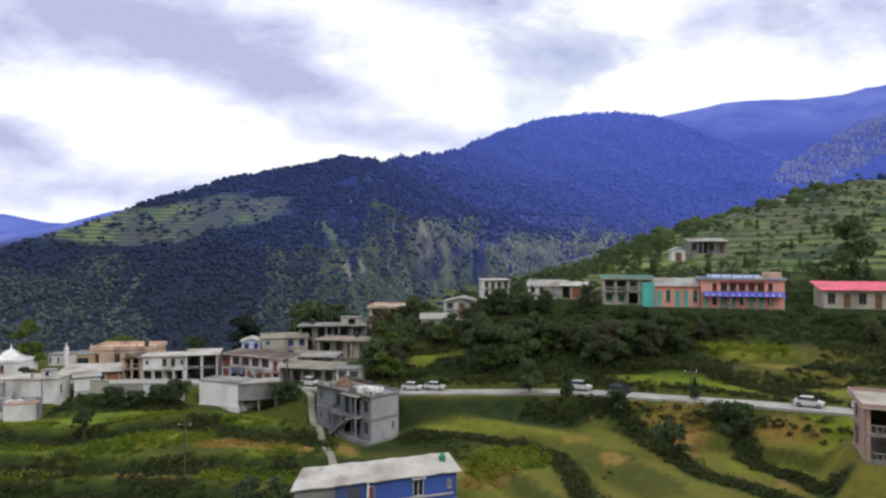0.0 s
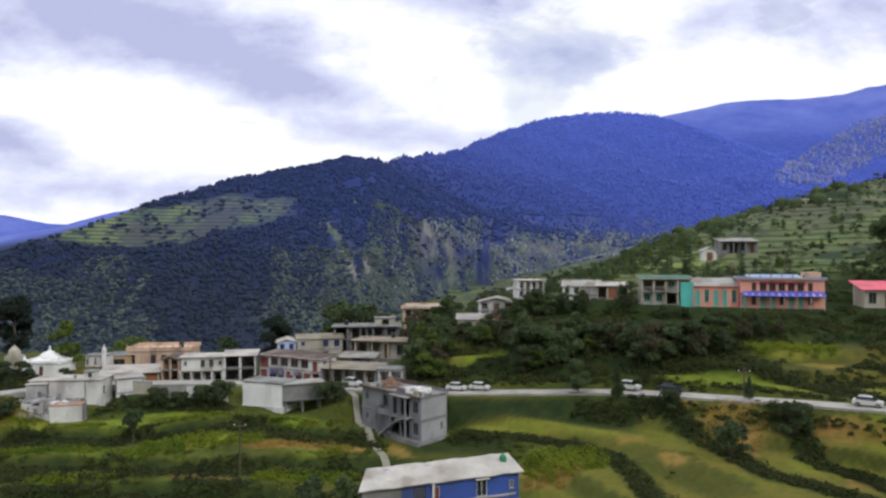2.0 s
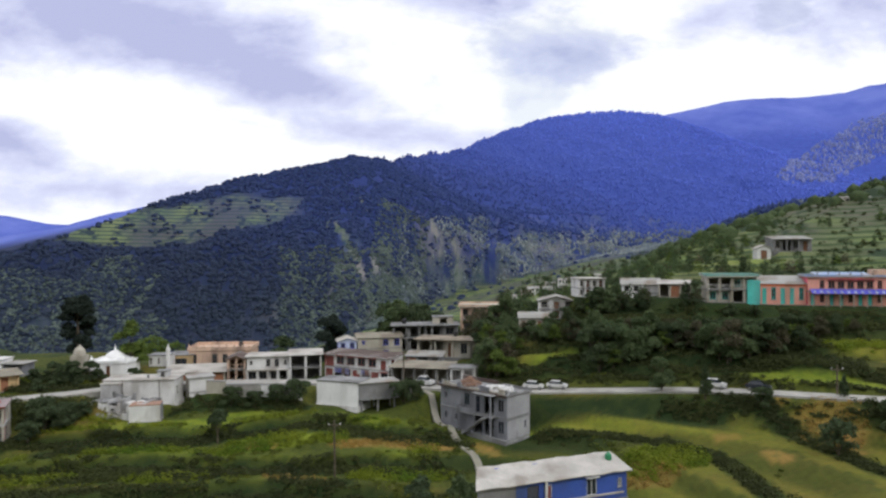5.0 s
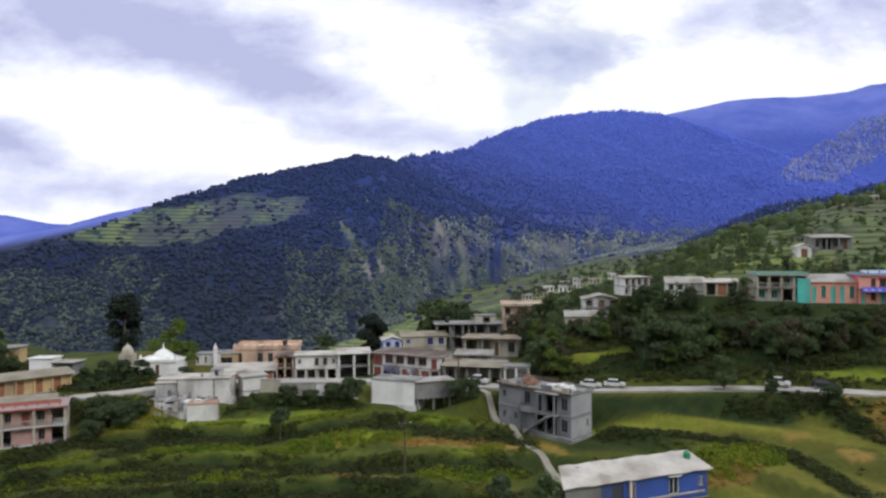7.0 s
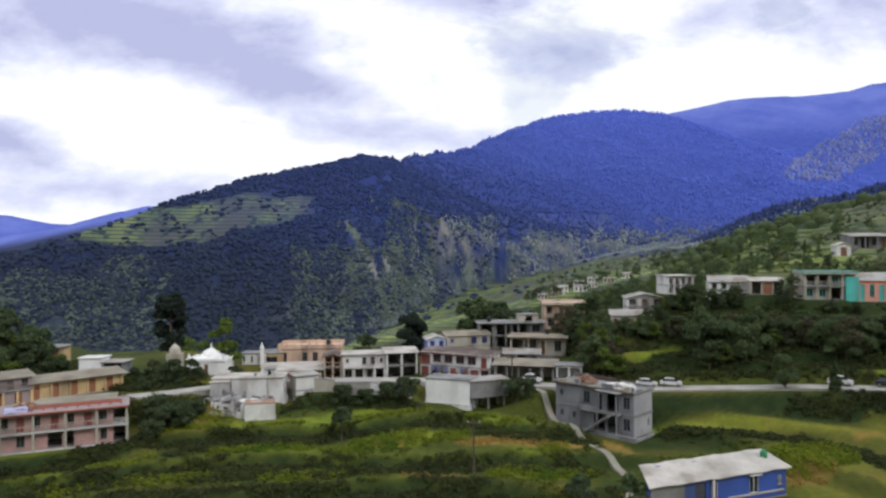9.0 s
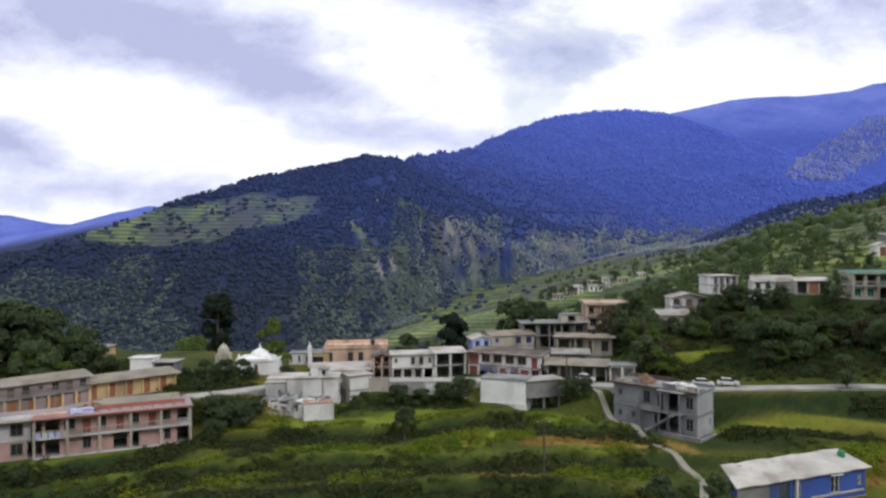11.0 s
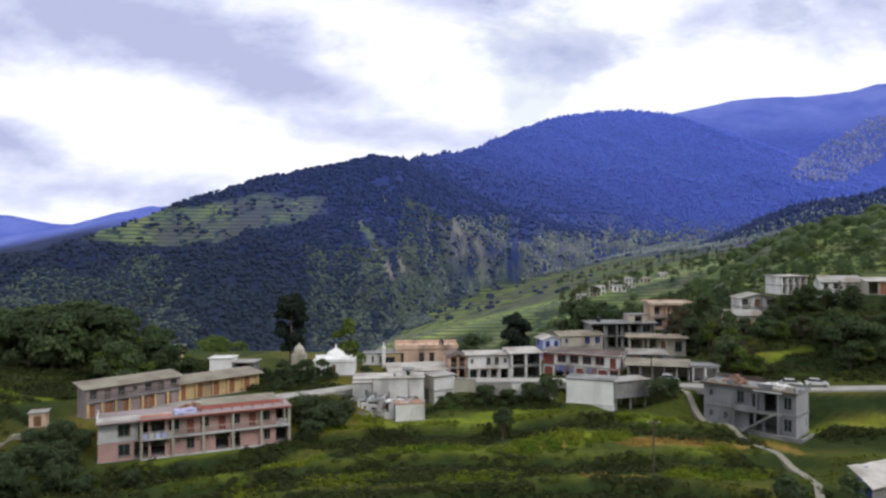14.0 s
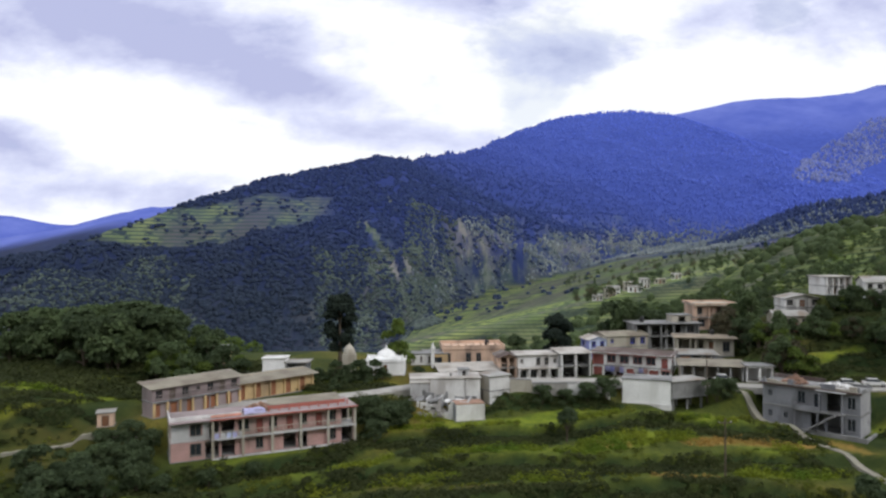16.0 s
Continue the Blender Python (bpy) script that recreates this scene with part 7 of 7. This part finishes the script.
# ---- hedges and crops ----
def stuff(name, label, category, centres, radius, per, leaf, material, seed, flat=0.75):
    """Leaf sprays heaped over many centres: one mass of plants."""
    rg = np.random.RandomState(seed)
    c = np.asarray(centres, float)
    n = len(c) * per
    d = rg.normal(0, 1, (n, 3))
    d /= np.linalg.norm(d, axis=1, keepdims=True)
    d[:, 2] = np.abs(d[:, 2])
    rad = np.repeat(c[:, 3] * radius, per)
    p = np.repeat(c[:, :3], per, axis=0) + d * (rg.uniform(0.3, 1.0, n) ** 0.5 * rad)[:, None] * np.array([1, 1, flat])
    ob = new(name, mesh_from(name, *leaf_quads(p, d + np.array([0, 0, 0.5]), leaf, rg, 1.6, 0.35), material))
    return tagged(ob, label, category, kind="stuff")


def along(lines, gap_, jitter, seed):
    rg = np.random.RandomState(seed)
    pts = []
    for line in lines:
        for (x0, y0), (x1, y1) in zip(line, line[1:]):
            k = max(1, int(math.hypot(x1 - x0, y1 - y0) / gap_))
            for i in range(k):
                pts.append((x0 + (x1 - x0) * i / k + rg.normal(0, jitter), y0 + (y1 - y0) * i / k + rg.normal(0, jitter)))
    p = np.array(pts)
    z = height(p[:, 0], p[:, 1])[0]
    return np.column_stack([p, z, rg.uniform(0.55, 1.3, len(p))])


stuff("hedgerow", "dark bushy hedges on the field edges beyond the road", "hedge", along(HEDGES, 0.10, 0.6, 1), 0.62, 26, 0.2, "hedge", 1)
edges = [tuple((x, y - q - 0.5 * math.sin(x * 0.42)) for x, y in zip(np.linspace(l[0][0], l[-1][0], 60), np.interp(np.linspace(l[0][0], l[-1][0], 60), *zip(*l))) if x > -104) for l in STEPS for q in (0.9, 1.9)]
rows = along(HEDGES_LEFT + edges, 0.18, 0.55, 2)
rows[:, 3] *= 0.85 + 0.55 * waves(rows[:, 0], rows[:, 1] * 2, 9, 38, 2)
stuff("hedgerow", "dark overgrown banks between the lower fields", "hedge", rows, 0.85, 24, 0.22, "hedge", 2)
road_lower = [tuple((x, float(road_y(x)) - 3.9) for x in np.arange(13, 66, 3.0)), tuple((x, float(road_y(x)) + 4.2) for x in np.arange(-9, 60, 3.0))]
stuff("roadside_hedge", "low dark shrubs along both road edges", "hedge", along(road_lower, 0.35, 0.5, 3), 0.55, 26, 0.22, "hedge", 3)


verge = [tuple((x, float(road_y(x)) - 3.6) for x in np.arange(-86, -69, 2.0)), ((-93, 111.5), (-87, 110.8), (-80, 110.5), (-73, 112.0)), ((-92, 112.6), (-86, 112.0), (-79, 111.8))]
stuff("verge_hedge", "tall dark shrubs before the temple and along the road", "hedge", along(verge, 0.10, 0.7, 21), 1.25, 34, 0.26, "hedge", 21)


def weeds(count, seed):
    """Tufts of grass and weeds over the open fields."""
    rg = np.random.RandomState(seed)
    x, y = rg.uniform(-118, 72, count), rg.uniform(64, 118, count)
    d = np.abs(y - road_y(x))
    thick = waves(x, y * 2.2, 26, 92, 3)
    ok = (d > 4) & (thick > 0.02 + 0.3 * smooth(-8, 8, x)) & (plots(x, y, DRY_PLOTS) < 0.5)
    ok &= np.array([clear(a, b) for a, b in zip(x, y)]) & (np.array([abs(b - lane(a)[0]) for a, b in zip(x, y)]) > 4)
    return np.column_stack([x, y, height(x, y)[0], rg.uniform(0.4, 1.2, count)])[ok]


stuff("field_weeds", "patchy green weeds and grass tufts over the fields", "grass", weeds(9000, 22), 0.55, 18, 0.19, "tuft", 22, 0.6)


def banks(count, seed):
    """Bushes on the steep banks of the terraces."""
    rg = np.random.RandomState(seed)
    x, y = rg.uniform(-135, 78, count), rg.uniform(66, 130, count)
    z, fr, am = height(x, y)
    ok = (fr > 0.7) & (am > 0.3) & ((x < -12) | (y > road_y(x))) & (np.abs(y - road_y(x)) > 4) & (waves(x, y, 30, 51, 2) > 0.25 * smooth(-30, 0, x) - 0.15)
    ok &= (plots(x, y, DRY_PLOTS) < 0.4) & (plots(x, y, GREEN_PLOTS) < 0.4)
    ok &= np.array([clear(a, b) for a, b in zip(x, y)])
    return np.column_stack([x, y, z, rg.uniform(0.4, 1.15, count)])[ok]


stuff("bank_shrubs", "dark shrubs covering the terrace banks", "shrub", banks(20000, 4), 0.5, 20, 0.2, "hedge", 4)


def slope_shrubs(count, seed):
    """Undergrowth on the slope between the road and the upper houses."""
    rg = np.random.RandomState(seed)
    x, y = rg.uniform(-13, 75, count), rg.uniform(88, 130, count)
    up = y - road_y(x)
    ok = (up > 4) & (up < 52) & (waves(x, y, 24, 57, 2) > -0.2) & (plots(x, y, DRY_PLOTS) < 0.3) & (plots(x, y, GREEN_PLOTS + CROPS) < 0.3)
    ok &= np.array([clear(a, b) for a, b in zip(x, y)])
    return np.column_stack([x, y, height(x, y)[0], rg.uniform(0.5, 1.4, count)])[ok]


def shade_shrubs(count, seed):
    """Undergrowth below the trees beyond the long building."""
    rg = np.random.RandomState(seed)
    x, y = rg.uniform(-142, -96, count), rg.uniform(98, 130, count)
    ok = (waves(x, y, 22, 58, 2) > -0.35) & (plots(x, y, GREEN_PLOTS + CROPS) < 0.3) & np.array([clear(a, b) for a, b in zip(x, y)])
    ok &= np.array([abs(b - lane(a)[0]) > 3.5 for a, b in zip(x, y)])
    return np.column_stack([x, y, height(x, y)[0], rg.uniform(0.5, 1.5, count)])[ok]


stuff("shade_shrubs", "dark undergrowth beneath the trees beyond the shops", "shrub", shade_shrubs(1500, 18), 1.0, 26, 0.3, "hedge", 18)
stuff("slope_shrubs", "dark undergrowth on the slope above the road", "shrub", slope_shrubs(5200, 8), 0.75, 22, 0.26, "hedge", 8)


def hillside_hedges(count, seed):
    """Bushes on the terrace edges of the upper hillside."""
    rg = np.random.RandomState(seed)
    x, y = rg.uniform(12, 150, count), rg.uniform(126, 260, count)
    z, fr, am = height(x, y)
    ok = (fr > 0.72) & (am > 0.3) & (waves(x, y, 30, 53, 2) > -0.25)
    ok &= np.array([clear(a, b) for a, b in zip(x, y)])
    return np.column_stack([x, y, z, rg.uniform(0.5, 1.3, count)])[ok]


stuff("terrace_hedge", "dark bushy hedges on the hillside terrace edges", "hedge", hillside_hedges(3500, 9), 0.8, 12, 0.42, "hedge", 9)


def patch(list_, density, seed):
    """Plant rows over oval plots (x, y, half length, half width, turn)."""
    rg = np.random.RandomState(seed)
    out = []
    for x, y, a, b, turn in list_:
        n = int(density * a * b * 3.14)
        r, t = np.sqrt(rg.uniform(0, 1, n)), rg.uniform(0, 6.283, n)
        u, v = a * r * np.cos(t), b * r * np.sin(t)
        c, s = math.cos(radians(turn)), math.sin(radians(turn))
        out.append(np.column_stack([x + u * c - v * s, y + u * s + v * c]))
    p = np.concatenate(out)
    p = p[np.array([clear(*q) for q in p])]
    return np.column_stack([p, height(p[:, 0], p[:, 1])[0], rg.uniform(0.5, 1.3, len(p))])


stuff("crop_rows", "bright green crop plants in small plots", "crop", patch(CROPS, 2.6, 6), 0.75, 34, 0.17, "crop", 6, 1.0)
stuff("dry_crop", "yellowing dry crop plants in small plots", "crop", patch(DRY, 3.0, 7), 0.4, 18, 0.13, "dryplant", 7, 1.1)


# ---- forest on the far slopes ----
def forest(name, label, count, x0, x1, y0, y1, size0, size1, seed, test, material="forest", full=1.0, k=5):
    """Many small crowns over far slopes; full makes them rounder and lower."""
    rg = np.random.RandomState(seed)
    x, y = rg.uniform(x0, x1, count), rg.uniform(y0, y1, count)
    z = height(x, y)[0]
    ok = test(x, y, z)
    x, y, z = x[ok], y[ok], z[ok]
    n = len(x)
    s = rg.uniform(size0, size1, n)
    ang = np.arange(k) / k * 6.283
    ring = np.stack([np.cos(ang), np.sin(ang)], -1)
    v = np.zeros((n, 2 * k + 1, 3))
    turn = rg.uniform(0, 1, n)
    for i in range(k):
        r1 = s * 0.30 * full * rg.uniform(0.7, 1.2, n)
        r2 = s * 0.34 * full * rg.uniform(0.6, 1.2, n)
        a = ang[i] + turn
        v[:, i] = np.stack([x + r1 * np.cos(a), y + r1 * np.sin(a), z - 0.1 * s], -1)
        v[:, k + i] = np.stack([x + r2 * np.cos(a + .3), y + r2 * np.sin(a + .3), z + s * rg.uniform(0.3, 0.55, n)], -1)
    v[:, 2 * k] = np.stack([x + rg.normal(0, .05, n) * s, y, z + s * (1.25 - 0.25 * full)], -1)
    faces = []
    for i in range(k):
        j = (i + 1) % k
        faces += [(i, j, k + j), (i, k + j, k + i), (k + i, k + j, 2 * k)]
    f = (np.array(faces)[None] + (np.arange(n) * (2 * k + 1))[:, None, None]).reshape(-1, 3)
    ob = new(name, mesh_from(name, v.reshape(-1, 3), f, material))
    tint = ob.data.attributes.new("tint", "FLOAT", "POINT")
    tint.data.foreach_set("value", np.repeat(haze_blue(x, y, z), 2 * k + 1).astype(np.float32))
    return tagged(ob, label, "forest", kind="stuff")


def woods_at(x, y, z, seed, thin=0.92):
    rg = np.random.RandomState(seed)
    return ((far_fields(x, y) < 0.3) | ((rg.uniform(0, 1, len(x)) < 0.16) & (y > 600) & (waves(x, y, 50, 63, 2) > 0.0))) & (rg.uniform(0, 1, len(x)) > thin * rocky(x, y, z)) & (scars(x, y) < 0.35) & (waves(x, y, 120, 61, 3) > -0.35)


# where crowns take the paler colour painted for patches of sunlight
def sun_painted_ground(x, y, z):
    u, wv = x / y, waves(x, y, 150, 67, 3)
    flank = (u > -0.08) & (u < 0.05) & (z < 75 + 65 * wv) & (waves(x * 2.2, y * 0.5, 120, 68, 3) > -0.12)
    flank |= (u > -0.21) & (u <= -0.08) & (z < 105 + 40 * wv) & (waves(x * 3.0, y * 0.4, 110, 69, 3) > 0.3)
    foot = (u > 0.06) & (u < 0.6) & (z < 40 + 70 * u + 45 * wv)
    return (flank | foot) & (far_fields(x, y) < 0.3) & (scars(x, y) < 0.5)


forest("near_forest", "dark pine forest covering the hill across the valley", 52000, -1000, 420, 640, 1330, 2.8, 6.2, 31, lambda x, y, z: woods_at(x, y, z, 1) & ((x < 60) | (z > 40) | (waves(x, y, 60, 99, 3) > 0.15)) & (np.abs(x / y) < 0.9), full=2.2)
forest("mid_forest", "distant pine forest on the shoulder of the mountain, navy from painted haze", 8500, -300, 1000, 1250, 1850, 5, 9, 35, lambda x, y, z: (x / y < 0.75), k=4)
forest("far_forest", "distant pine forest on the big mountain, blue from painted haze", 13000, -100, 1500, 1800, 2750, 3.5, 7.5, 32, lambda x, y, z: (x / y < 0.75), full=1.5, k=4)
forest("spur_forest", "dark pine forest on the spur across the valley", 11000, 150, 950, 600, 960, 4, 9, 33, lambda x, y, z: (x / y < 0.9) & (far_fields(x, y) < 0.3) & (ridge(x, y, SPUR, 0.45, 0.45) > fan_land(x, y) - 2) & (x > 160))
forest("pale_forest", "scrub forest at the foot of the mountain, sunlight put into its pale colour", 56000, -260, 900, 720, 1650, 2.4, 5.5, 36, sun_painted_ground, "forest_pale", 1.3, 4)
forest("lit_forest", "forest on the farther mountain flank, sunlight and haze put into its colour", 9000, 900, 2000, 1900, 3100, 7, 12, 37, lambda x, y, z: np.abs((z - 28) / y - 0.062 - 0.55 * (x / y - 0.44) + 0.012 * waves(x, y, 300, 83, 3)) < 0.028 * smooth(0.42, 0.5, x / y) + 0.004, "forest_sun_haze")
forest("green_scrub", "pale green scrub low on the hill across the valley", 26000, -620, -40, 640, 1100, 1.8, 4.6, 38, lambda x, y, z: (((x / y < -0.44 + 0.08 * waves(x, y, 90, 98, 2)) & (z < 4 + 40 * waves(x, y, 130, 93, 3))) | ((np.abs(x / y + 0.175) < 0.08) & (z < 30 + 30 * waves(x, y, 70, 95, 2)))) & (waves(x * 1.6, y * 0.6, 120, 94, 3) > -0.2), "forest_green", 2.2)
forest("spur_scrub", "green scrub trees at the foot of the valley terraces", 7000, -120, -40, 420, 1120, 2.0, 4.6, 39, lambda x, y, z: (far_fields(x, y) < 0.55) & (waves(x, y, 40, 96, 2) > -0.3), "forest_green", 1.5)
forest("valley_edge_trees", "dark green trees along the near edge of the valley terraces", 2600, -72, 130, 200, 356, 1.8, 5.0, 40, lambda x, y, z: (z > -40) & (waves(x, y, 24, 90, 2) > 0.12), "leaf", 1.8)
forest("valley_forest", "dark trees on the drop below the town", 9000, -330, -70, 165, 400, 1.4, 3.2, 34, lambda x, y, z: (far_fields(x, y) < 0.3) & (np.abs(x / y) < 0.95) & (np.hypot(x + 186, y - 410) > 18), full=1.5)


# ---- poles ----
def pole(x, y, tall):
    root = thing("utility_pole", pose(x, y, h1(x, y)), "thin dark wooden utility pole with a crossarm", "pole", "poles in the fields")
    bm = bmesh.new()
    stick(bm, (0, 0, -0.8), (0, 0, tall), 0.13, 0.09, 8)
    part("post", bm, "bark", root)
    part("crossarm", boxes((-0.8, 0.8, -0.05, 0.05, tall - 0.6, tall - 0.48)), "bark", root)
    for u in (-0.7, 0.0, 0.7):
        part("insulator", lathe(((0.05, tall - 0.48), (0.07, tall - 0.4), (0.03, tall - 0.3)), 8, Matrix.Translation((u, 0, 0))), "white", root)


pole(-31.2, 84.0, 7.0)
pole(-24.2, 108.0, 7.5)
pole(31.0, 87.0, 3.8)
